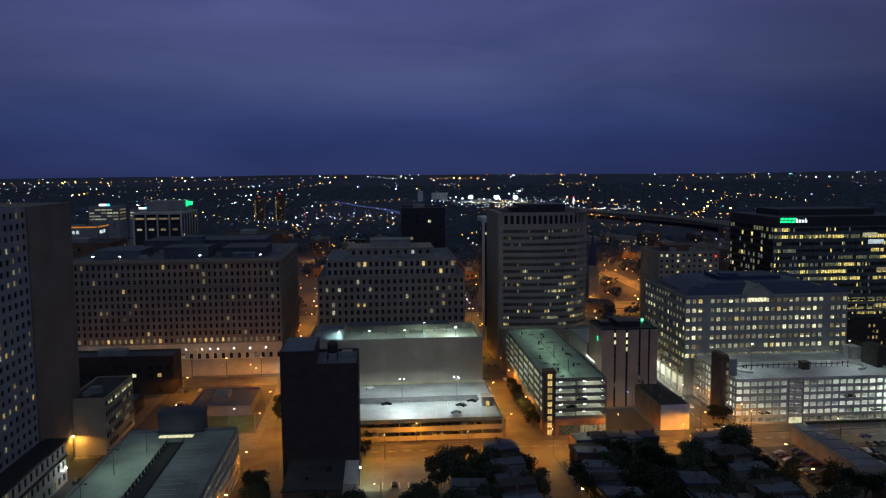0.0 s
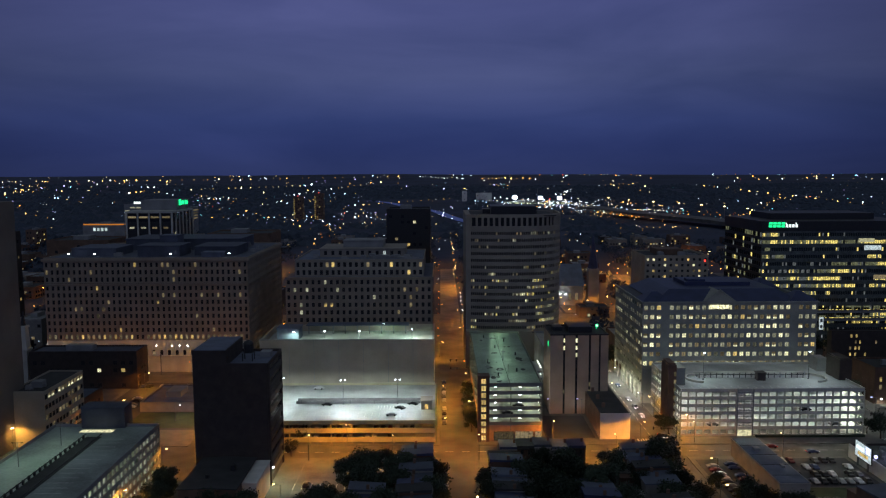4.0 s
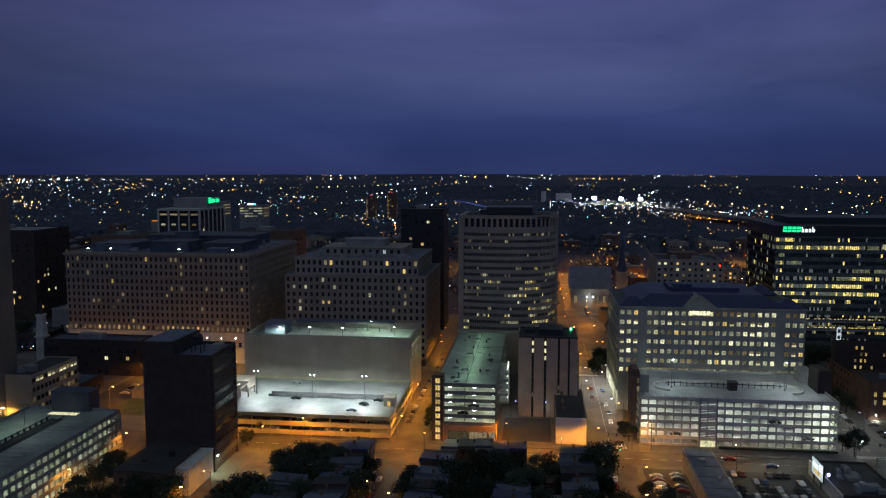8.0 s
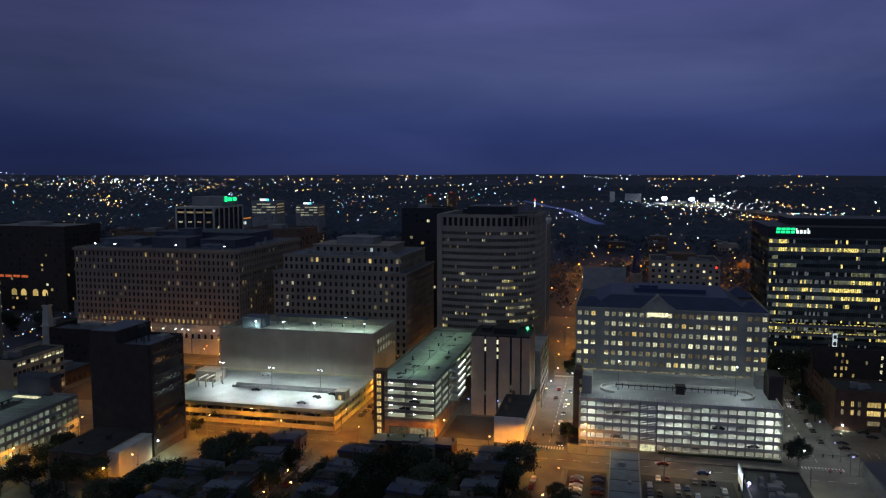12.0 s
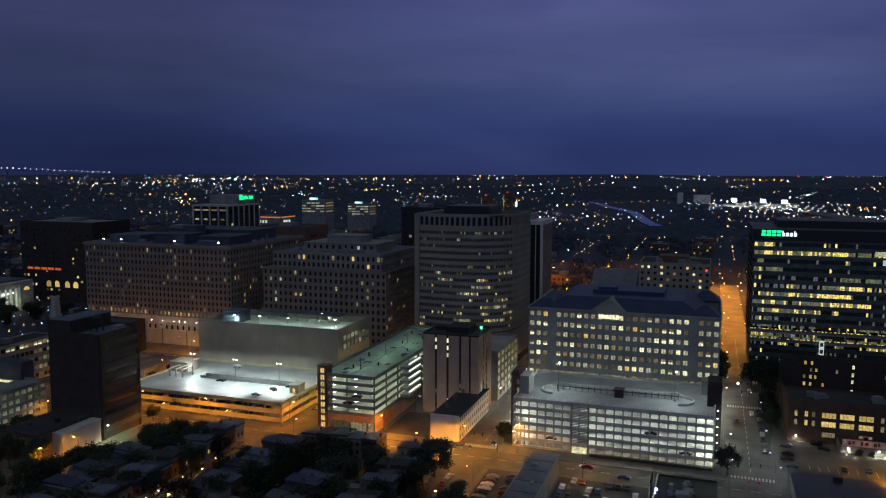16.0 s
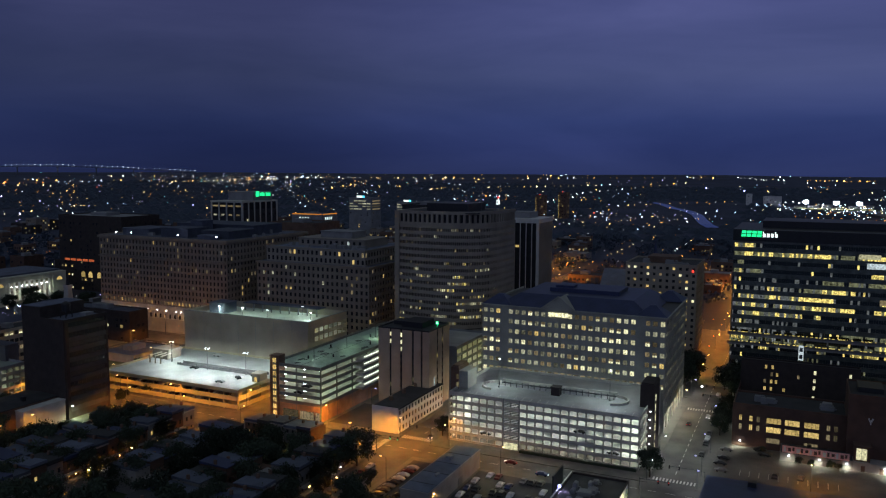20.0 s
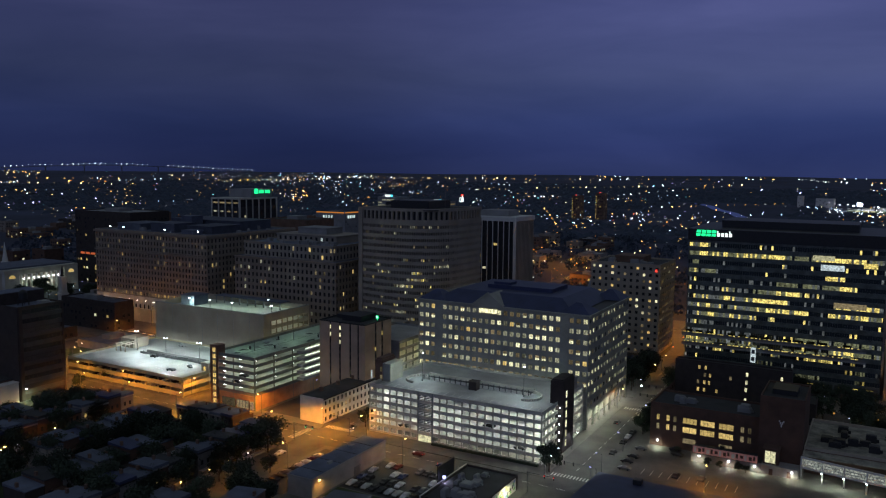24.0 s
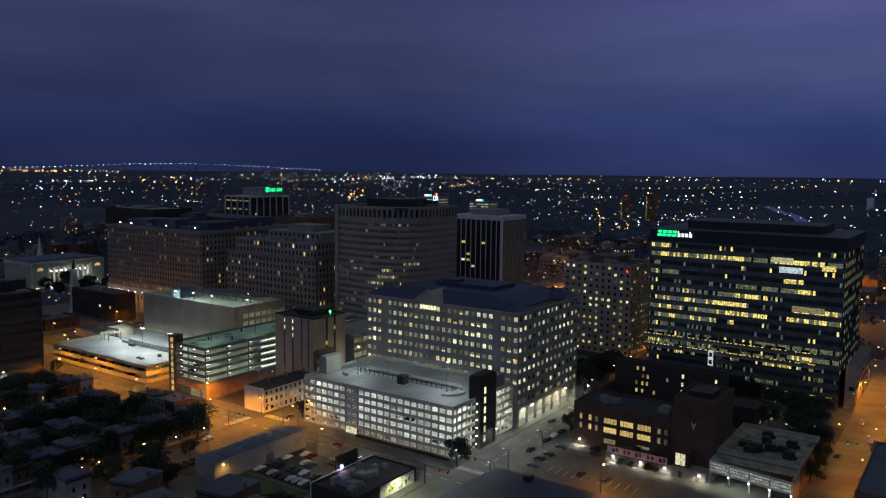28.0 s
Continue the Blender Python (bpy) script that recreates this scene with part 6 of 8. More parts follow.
SPOTS = [(-117, -43, 1.35), (-112, -36, 1.0), (-123, -50, 1.2), (-54, -58, 1.55), (-60, -64, 1.3), (-48, -52, 1.2), (-46, -63, 1.4), (-17.5, -38, 1.5), (-22, -44, 1.2), (-18, -60, 1.1), (-13, -66, 1.0), (-131, -87, 1.3), (-138, -92, 1.2), (-120, -80, 1.3), (-126, -96, 1.3),
         (-101, -35, 1.1), (-108, -58, 1.3), (-110, -74, 1.2), (-100, -90, 1.2), (-66, -72, 1.2), (-58, -80, 1.3), (-44, -82, 1.3), (-38, -72, 1.2), (-34, -92, 1.3), (-50, -98, 1.4), (-70, -100, 1.2), (-22, -84, 1.2), (-26, -100, 1.3), (-4, -52, 0.7),
         (76, -4, 1.05), (74, 2, 0.8), (-3.6, 2.5, 0.9), (-5, 8, 0.7), (72, 108, 1.5), (71, 115, 1.5), (68, 122, 1.4), (73, 126, 1.5), (73, 134, 1.4), (71, 144, 1.4), (92.5, 108, 1.4), (93, 116, 1.6), (95, 122, 1.5), (93, 128, 1.3), (98, 134, 1.2), (106, 132, 1.3), (116, 130, 1.1), (93, 70, 0.95), (93.5, 80, 0.95), (93, 60, 0.9), (93, 50, 0.9), (94, 104, 1.1), (104, 112, 1.2), (115, 115, 1.2),
         (-80.5, 6, 0.75), (-80.5, 15, 0.8), (-80.5, 24, 0.8), (-80.5, 33, 0.75), (-80.5, 44, 0.8), (-80.5, 56, 0.75), (-180, -55, 1.0), (-179, -64, 1.1), (-181, -74, 1.0), (-183, -48, 0.8), (-184, 25, 0.7), (-185, 40, 0.7), (173, 90, 1.3), (170, 102, 1.4), (164, 96, 1.2), (174, 80, 1.2), (177, 66, 1.0), (177, 52, 1.0),
         (166, 130, 1.1), (124, 128, 1.3), (132, 131, 1.2), (140, 128, 1.3), (150, 131, 1.2), (158, 127, 1.3), (110, 124, 1.4), (128, 118, 1.2), (88.5, 118, 1.2), (166, 116, 1.3), (168, 124, 1.2), (152, 108, 1.1), (163, 112, 1.2), (-147, -20, 0.7), (-145.5, -5, 0.8), (-8, 100, 1.2), (-6, 112, 1.3), (-150, -76, 1.2), (-158, -80, 1.3), (-168, -84, 1.3), (-176, -88, 1.2), (121, 29.2, 0.34), (125, 29.0, 0.3), (131, 29.0, 0.36), (133.5, 28.8, 0.36), (109, 37, 0.3), (-62, -24.3, 0.35), (-55, -24.3, 0.35), (0, -70, 1.2), (6, -76, 1.3), (60, -70, 1.2), (14, -74, 1.0), (-106, -46, 1.3), (-116, -58, 1.2), (-133, -76, 1.2), (-128, -64, 1.0), (-66, -54, 1.3), (-41, -58, 1.4), (-36, -46, 1.2), (-62, -46, 1.1), (-28, -52, 1.2), (-24, -70, 1.2), (-40, -100, 1.4), (-80, -110, 1.3), (-104, -104, 1.4), (-118, -108, 1.4), (-14, -90, 1.2), (-8, -100, 1.3), (-62, -110, 1.4), (-140, -104, 1.3), (-150, -96, 1.3), (-58, -36, 1.0), (-50, -42, 1.2), (-402, 132, 1.5), (-388, 128, 1.4), (-374, 134, 1.5), (-418, 126, 1.5), (-360, 122, 1.4), (-344, 132, 1.5), (-332, 120, 1.3), (-396, 110, 1.4), (-366, 104, 1.3), (-94.5, -50, 1.1), (-94, -66, 1.2), (-94.5, -84, 1.2), (-77, -58, 1.2), (-77.5, -70, 1.2), (-78, -92, 1.3), (-19, -52, 1.1), (-19, -76, 1.2), (-4, -82, 1.1), (-70, -86, 1.3), (-30, -60, 1.1), (-56, -70, 1.3), (-128, -74, 1.3), (-112, -90, 1.3), (-86, -118, 1.4)]
for k, (x, y, s) in enumerate(SPOTS):
    tree(x, y, s, k)


# ---------------------------------------------------------------- cars
def car_mesh(paint):
    bm = bmesh.new()
    prof = [(-2.2, 0.35), (-2.25, 0.75), (-1.75, 0.92), (-1.05, 1.38), (0.55, 1.42), (1.2, 0.98), (2.1, 0.82), (2.25, 0.6), (2.2, 0.35)]
    left = [bm.verts.new((-0.86 if z < 1 else -0.66, x, z)) for x, z in prof]
    right = [bm.verts.new((0.86 if z < 1 else 0.66, x, z)) for x, z in prof]
    bm.faces.new(left)
    bm.faces.new(right[::-1])
    for i in range(len(prof)):
        j = (i + 1) % len(prof)
        bm.faces.new((left[j], left[i], right[i], right[j]))
    bmesh.ops.recalc_face_normals(bm, faces=bm.faces)
    bmesh.ops.bevel(bm, geom=bm.edges[:], offset=0.06, segments=1, affect="EDGES")
    return bmmesh("body", bm, paint)


PAINTS = [surface("car_paint_%s" % n, c, 0.3, 0.08, 1.0, 4.0, 0.0, 0.2) for n, c in (("white", (0.6, 0.6, 0.6)), ("black", (0.02, 0.02, 0.022)), ("silver", (0.35, 0.36, 0.37)), ("red", (0.12, 0.02, 0.02)), ("blue", (0.04, 0.06, 0.14)), ("grey", (0.12, 0.12, 0.125)))]
CARS = [car_mesh(p) for p in PAINTS]
CAR_NAMES = ["white", "black", "silver", "red", "dark blue", "dark grey"]
GLASSBOX = boxmesh("car_window", [(-0.69, -1.15, 0.98, 0.69, 0.75, 1.3)], GLASS)
bm = bmesh.new()
bmesh.ops.create_cone(bm, cap_ends=True, segments=10, radius1=0.32, radius2=0.32, depth=0.22, matrix=Matrix.Rotation(radians(90), 4, "Y"))
WHEEL = bmmesh("wheel", bm, RUBBER)
HEADLIGHT = {True: boxmesh("headlight", [(-0.12, -0.03, -0.07, 0.12, 0.03, 0.07)], glow("headlight_on", (0.8, 0.85, 1.0), 14.0)), False: boxmesh("headlight", [(-0.12, -0.03, -0.07, 0.12, 0.03, 0.07)], WHITE_PAINT)}
TAIL = {True: boxmesh("tail_light", [(-0.12, -0.03, -0.07, 0.12, 0.03, 0.07)], SIGN_RED), False: boxmesh("tail_light", [(-0.12, -0.03, -0.07, 0.12, 0.03, 0.07)], PAINTS[3])}


def car(x, y, z, turn, k, on=False):
    i = k % 6
    ob = thing("car", (x, y, z), CAR_NAMES[i] + (" car standing in the street with its lights on" if on else " car parked in a marked bay"), "car", "cars", turn=turn)
    bodywork = put("body", CARS[i], ob)
    put("car_window", GLASSBOX, bodywork)
    for sx in (-0.8, 0.8):
        for sy in (-1.35, 1.35):
            put("wheel", WHEEL, ob, (sx, sy, 0.32))
        if on:
            put("headlight", HEADLIGHT[on], bodywork, (sx * 0.72, 2.24, 0.68))
            put("tail_light", TAIL[on], bodywork, (sx * 0.72, -2.24, 0.72))


q = random.Random(44)
PARK = []
for k in range(9):
    PARK.append((1.5, -60 + 3.4 * k, 0.17, 90))
    if k % 3:
        PARK.append((8.5, -58 + 3.4 * k, 0.17, -90))
for k in range(9):
    PARK.append((25 + 2.9 * k, -46, 0.17, q.choice((0, 180))))
    if k in (1, 2, 5, 6, 7):
        PARK.append((25 + 2.9 * k, -27.5, 0.17, 180))
    if k in (3, 4, 6):
        PARK.append((27 + 2.9 * k, -67 + q.uniform(-0.5, 0.5), 0.17, 0))
for k in range(9):
    if k not in (2, 6):
        PARK.append((25 + 2.9 * k, -40, 0.17, q.choice((0, 180))))
    if k in (0, 3, 4, 8):
        PARK.append((25 + 2.9 * k, -33.5, 0.17, 0))
PARK += [(25 + 2.8 * k, -61.5, 0.17, 0) for k in range(8) if k != 3]
PARK += [(114, 13.1, 0.17, 175), (121.9, 14.8, 0.17, 170), (97.2, 11.1, 0.17, 90), (96.9, 23.7, 0.17, 80), (96.2, 18, 0.17, 90), (97, 33, 0.17, 90), (108, 38.4, 0.17, 90), (110, 33.5, 0.17, 80), (-137, -47, 0.17, 0)]
PARK += [(-91.2, 10 + 6.2 * k, 0.03, 0) for k in range(12) if k % 5] + [(-80.8, 12 + 6.4 * k, 0.03, 0) for k in range(11) if k % 3]
PARK += [(89.3, 24 + 6.3 * k, 0.03, 180) for k in range(9) if k % 4 != 1]
PARK += [(-235 + 3.0 * k, 72, 0.17, 0) for k in range(12) if k % 4 != 2] + [(-228 - 0.4 * k, 36 + 3.1 * k, 0.17, 90) for k in range(7) if k % 3]
PARK += [(-250, -42, 0.17, 80), (-243, -34, 0.17, 10), (-240, -30, 0.17, 0)]
PARK += [(-168 + 2.8 * k, -3.2, 4.52, 0) for k in range(24) if k not in (3, 9, 16, 17)] + [(-160 + 2.8 * k, -3.0, 1.02, 0) for k in range(18) if k % 4]
PARK += [(-139, 16, 8.01, 90), (-104, 16.6, 8.01, 75), (-109, 11, 8.01, 60), (-112, 2.5, 8.01, 90), (-146, 40, 8.01, 90)]
PARK += [(-12.5, -31 - 6.2 * k, 0.03, 180) for k in range(10) if k % 3] + [(-91, -40 - 6.4 * k, 0.03, 0) for k in range(9) if k % 4]
PARK += [(50, 3.2, 9.04, 90), (14, 3.2, 3.1, 90), (62, 3.4, 3.1, 90), (180, 60, 0.03, 0), (180.5, 84, 0.03, 0), (190.5, 66, 0.03, 0), (190.5, 100, 0.03, 0), (-63, -1.8, 12.85, 90), (-67, -1.8, 9.85, 90)]
for k, (x, y, z, t) in enumerate(PARK):
    car(x, y, z, t + q.uniform(-3, 3), q.choice((0, 1, 1, 1, 1, 2, 5, 5, 5, 1, 4, 3, 0)))
for k, (x, y, t) in enumerate(((-8.5, 24, 180), (-8.2, 37, 180), (-8.4, 48, 180), (-13.2, 74, 0), (-8.0, 71, 180), (-13.5, 60, 0), (86.5, 70, 180), (80.5, 58, 0), (87, 106, 180), (30, -13, 90), (43, -18.5, -90), (183, 132, 180), (188.5, 108, 0), (-7, -1, 200))):
    car(x, y, 0.03, t, k, True)


# ---------------------------------------------------------------- street lamps
def street_lamp(x, y, turn, h, head, power, colour, label):
    ob = thing("street_lamp", (x, y, 0.1), label, "street lamp", "street lamps", turn=turn)
    bm = bmesh.new()
    tube(bm, (0, 0, 0), (0, 0, h), 0.13, 0.08)
    tube(bm, (0, 0, h - 0.3), (1.9, 0, h + 0.1), 0.06, 0.05, 5)
    post = put("pole", bmmesh("pole", bm, STEEL), ob)
    boxes("lamp_head", post, [(1.7, -0.15, h - 0.08, 2.3, 0.15, h + 0.1)], head)
    if power:
        lamp(ob, (2.0, 0, h - 0.3), power * (1.0 if head is SODIUM else 0.65), colour, 176, 0.3)


SL = [(12, 268, 0, 9000), (34, 284, 180, 9000), (50, 268, 180, 7000), (-226, 22, 0, 2600), (-190.5, 38, 0, 2600), (-190.5, 8, 0, 3000), (-232, 66, 0, 4000), (-203, 80, 0, 7000), (-189.5, 72, 0, 3500), (-188.6, -35, 0, 2000), (-188.6, -70, 0, 2500), (-176, 4, 180, 4200), (-143.0, -79, 180, 2600), (-141.4, -66, 180, 1000),
      (-79, 18.8, 180, 6000), (-79, 62.8, 180, 5500), (-93.5, 42, 0, 5500), (-93.0, -3, 0, 2800), (-50, -5.5, 270, 6800), (-79, -24, 90, 4400), (-110, -24, 90, 4500), (-140, -24, 90, 4500), (-160, -8.6, 270, 2200), (-128, -8.6, 270, 2400), (-30, -24, 90, 5600), (-17, -7, 300, 5200), (3.5, -7, 240, 3000), (30, -23.5, 90, 900),
      (-1.5, -46, 180, 900), (-8.4, -68, 0, 1000), (-77, -96, 180, 1700), (-80, -76, 180, 1200), (-18.5, 45, 0, 1200), (-3.5, 24, 180, 1600), (-18.5, 110, 0, 1700), (74.5, 78, 0, 500), (75.5, 128, 0, 1500), (75.5, 150, 0, 3000), (91, 172, 180, 4500), (75.5, 205, 0, 5000), (91, 235, 180, 6500), (75.5, 268, 0, 9000), (-3.5, 140, 180, 2600), (-18.5, 180, 0, 3600), (-3.5, 230, 180, 5000), (177.5, 168, 0, 5000), (193, 130, 180, 4200), (177.5, 205, 0, 5000), (193, 60, 180, 4200), (193, 98, 180, 3800), (193, 20, 180, 3000), (-18.5, 310, 0, 8000), (-3.5, 365, 180, 9000), (-18.5, 420, 0, 9000), (22, 345, 0, 7000), (45, 252, 90, 9000), (100, 252, 90, 9000), (-60, 252, 90, 8000), (91, 310, 180, 12000), (75.5, 350, 0, 14000), (91, 400, 180, 16000), (75.5, 450, 0, 16000), (-140, 252, 90, 8000), (140, 256, 270, 9000), (177, 96, 0, 1200), (124.8, 4, 90, 2600), (-93.5, 130, 0, 4200), (-79, 170, 180, 4000), (-79, 230, 180, 3600), (-188.5, 130, 0, 5000), (-176.5, 175, 180, 6000), (-188.5, 220, 0, 7000), (-176.5, 280, 180, 9000), (-188.5, 340, 0, 12000), (4.5, 0.5, 200, 900)]
# 22 tall lamps strewn over the town, added to brighten the middle distance
rs_ = random.Random(63)
for k in range(22):
    x = -430 + 620 * ((k * 0.618) % 1.0)
    SL.append((x, 225 + 19 * k + rs_.uniform(-8, 8), rs_.choice((0, 90, 180, 270)), 13000 + 1100 * k))
for k, (x, y, t, p) in enumerate(SL):
    street_lamp(x, y, t, 8.6 if k < len(SL) - 22 else 16.0, SODIUM, p, SODIUM_RGB, "grey street lamp with a glowing orange sodium head")
for x, y, t, p in ((-202.7, 21, 0, 900), (75.2, 20, 0, 900), (91.8, 28, 180, 500), (91.5, 4, 180, 500), (75.2, 104, 0, 500), (91.8, 112, 180, 700), (91.8, 66, 180, 400), (75.4, -6.8, 0, 900), (-49.5, 27.5, 0, 200), (-33, 27.6, 180, 160), (-5.5, 80, 180, 2200), (-17, 88, 0, 1500), (-18.2, 64, 0, 1800), (-5.2, 36, 180, 900), (94, -9.5, 180, 400), (160, 90, 0, 300), (150, 118, 0, 300), (-189.5, 99, 0, 1500), (-176, 104, 180, 900), (-189.5, 118, 0, 900), (-176, 140, 180, 900), (-189.5, 160, 0, 800)):
    street_lamp(x, y, t, 6.8, LED if p > 500 else BLUE_LED, p, (0.8, 0.9, 1.0), "slim street lamp with a cold white head")


def signal(x, y, turn, mat):
    ob = thing("traffic_light", (x, y, 0.1), "traffic signal on a long mast arm over the street", "traffic light", "traffic lights", turn=turn)
    boxes("pole", ob, [(-0.12, -0.12, 0, 0.12, 0.12, 6.6)], STEEL)
    boxes("mast_arm", ob, [(0.12, -0.07, 6.2, 9, 0.07, 6.4)], STEEL)
    for dx in (5.5, 8.6):
        head = boxes("signal_head", ob, [(dx, -0.2, 5.4, dx + 0.4, 0.18, 6.6)], DARK_METAL)
        boxes("signal_light", head, [(dx + 0.06, -0.25, 6.15 if mat is SIGN_RED else 5.5, dx + 0.34, -0.21, 6.43 if mat is SIGN_RED else 5.78)], mat)


for x, y, t, m in ((91.6, -8.0, 180, SIGN_RED), (76, -22.5, 0, SIGN_RED), (91.6, 83, 180, SIGN_RED), (91.5, 98, 180, SIGN_RED), (-79, 83, 180, SIGNAL_GREEN), (-79, 99, 180, SIGNAL_GREEN), (-3.6, -8, 180, SIGN_RED), (178, 84, 0, SIGNAL_GREEN), (-18.4, -22.6, 0, SIGNAL_GREEN)):
    signal(x, y, t, m)

# ---------------------------------------------------------------- the town beyond
def plain_block(name, x0, y0, x1, y1, h, mat, seed, label, lit=0.1, sides="SE", pitch=3.8, z0=0.0, most=60, cat_="building", kinds=("warm", "white", "dim")):
    """A simple far building with a parapet, roof house and real windows."""
    r = random.Random(seed)
    ob = thing(name, (0, 0, z0), label, cat_, "buildings beyond")
    boxes("wall", ob, [(x0, y0, 0.0, x1, y1, h)], mat)
    parapet(ob, x0, y0, x1, y1, h, 0.8, mat, 0.4, r.choice((ROOF_TAR, ROOF_GREY, GREY_CONCRETE)))
    w, d = x1 - x0, y1 - y0
    if w > 10:
        boxes("roof_house", ob, [(x0 + w * 0.3, y0 + d * 0.35, h, x0 + w * 0.55, y0 + d * 0.7, h + 2.6)], GREY_CONCRETE)
    spots = [("S", a, k) for a in range(int(w / pitch)) for k in range(int((h - 1) / 3.6))] + [("E", a, k) for a in range(int(d / pitch)) for k in range(int((h - 1) / 3.6))]
    r.shuffle(spots)
    made = 0
    if y0 > 290 and most < 8:
        lot = []
        for s, a, k in spots[:26]:
            slot = r.randrange(3) if r.random() < lit else 3
            u = pitch * (a + 0.45)
            lot.append((x0 + u, y0 - 0.12, 1.0 + 3.6 * k, x0 + u + pitch * 0.5, y0 - 0.02, 2.9 + 3.6 * k, slot) if s == "S" else (x1 + 0.02, y0 + u, 1.0 + 3.6 * k, x1 + 0.12, y0 + u + pitch * 0.5, 2.9 + 3.6 * k, slot))
        if lot:
            tagged(boxes("window_glazing", ob, lot, [LIT_WARM, LIT_HALF, LIT_DIM, GLASS]), kind="stuff")
        return ob
    for s, a, k in spots:
        if made >= most:
            break
        made += 1
        kind = r.choice(kinds) if r.random() < lit else "dark"
        if s == "S":
            put("window", pane(pitch * 0.5, 1.9, kind, 1), ob, (x0 + pitch * (a + 0.7), y0 - 0.06, 1.0 + 3.6 * k))
        else:
            put("window", pane(pitch * 0.5, 1.9, kind, 1), ob, (x1 + 0.06, y0 + pitch * (a + 0.7), 1.0 + 3.6 * k), 90)
    return ob


# landmarks behind the hotel
ob = plain_block("office_tower", -294, 207, -265, 250, 70, DARK_METAL, 1, "dark glass office tower with a green roof sign", 0.05, most=24)
boxes("top_floor", ob, [(-293.4, 207.6, 70.8, -265.6, 249, 76.4)], GLASS)
boxes("top_edge", ob, [(-294.4, 206.3, 76.4, -264.6, 250.4, 77.6)], LIGHT_CONCRETE)
boxes("plant_room", ob, [(-290, 222, 77.6, -266.4, 246, 84.2)], GREY_CONCRETE)
for k in range(5):
    boxes("pier", ob, [(-294.3 + 7.25 * k, 206.4, 50, -293.3 + 7.25 * k, 207, 76.4)], LIGHT_CONCRETE)
for k in range(7):
    boxes("pier", ob, [(-265, 207 + 7 * k, 50, -264.4, 208 + 7 * k, 76.4)], LIGHT_CONCRETE)
for k in range(4):
    boxes("lit_floor", ob, [(-292.8 + 7.25 * k, 206.85, 73.2, -287.6 + 7.25 * k, 206.95, 74.4)], LIT_DIM)
    boxes("lit_floor", ob, [(-292.0 + 7.25 * k, 206.85, 66.4, -289.0 + 7.25 * k, 206.95, 67.6)], LIT_HALF if k < 2 else LIT_DIM)
sg = thing("roof_sign", (-265.6, 234, 80.6), "green lit company sign shapes on the roof", "sign", turn=90)
for b in ((-9, 0, 0, -5.4, 0.3, 4.0), (-4.2, 0, 0.3, -3.0, 0.3, 2.8), (-2.2, 0, 0.3, -1.0, 0.3, 3.2), (-0.2, 0, 0.3, 1.2, 0.3, 2.8), (3.2, 0, 0.3, 4.4, 0.3, 3.0), (5.0, 0, 0.3, 6.4, 0.3, 2.7), (7.0, 0, 0.3, 8.6, 0.3, 2.7)):
    boxes("sign_shape", sg, [b], SIGN_GREEN)
boxes("sign_frame", sg, [(-8, 0.3, -3.0, -7.8, 0.5, 2), (7.4, 0.3, -3.0, 7.6, 0.5, 2), (-9, 0.3, -0.2, 8.6, 0.45, 0)], STEEL)
plain_block("office_building", -244, 212, -203, 245, 62, BROWN_BRICK, 2, "dark brick office block behind the hotel", 0.12, most=40)
# low hall with a lit orange fascia and white panels
ob = plain_block("hall", -500, 596, -452, 632, 42, GREY_CONCRETE, 9, "low far hall with a glowing orange fascia", 0.05, most=8, cat_="hall")
boxes("lit_fascia", ob, [(-499, 595.6, 42.2, -453, 595.9, 43.6), (-451.9, 597, 42.2, -451.6, 631, 43.6)], glow("orange_fascia", (1.0, 0.36, 0.06), 0.5), "glowing orange fascia")
for k in range(4):
    boxes("lit_panel", ob, [(-488 + 4.4 * k, 595.5, 35.5, -485.4 + 4.4 * k, 595.8, 39.0)], LIT_COOL)
    boxes("lit_panel", ob, [(-451.6, 602 + 4.4 * k, 35.5, -451.3, 604.6 + 4.4 * k, 39.0)], LIT_COOL)
ob = plain_block("office_tower", -127, 203, -99, 232, 78, DARK_METAL, 3, "black office tower with few lit windows", 0.08, most=70)
plain_block("office_building", -360, 235, -318, 270, 56, BROWN_BRICK, 4, "grey office block with lit top rows", 0.3, most=60)
ob = plain_block("office_building", -452, 199, -380, 240, 62, DARK_BRICK, 5, "dark brick office slab with lit arches at its foot", 0.16, most=130)
boxes("lit_band", ob, [(-446 + 7 * k, 198.8, 24.6, -440.5 + 7 * k, 199, 26.4) for k in range(5)], LIT_RED, "row of red lit shop windows")
for k in range(4):
    arch = [(2.3 * math.cos(math.pi * j / 10), 0, 2.3 * math.sin(math.pi * j / 10)) for j in range(11)] + [(-2.3, 0, -2.6), (2.3, 0, -2.6)]
    put("arched_window", polymesh("arched_window", arch, [tuple(range(13))], LIT_WARM), ob, (-425 + 8.2 * k + (2 if k > 1 else 0), 198.75, 14.0), label="tall warmly lit arched window")
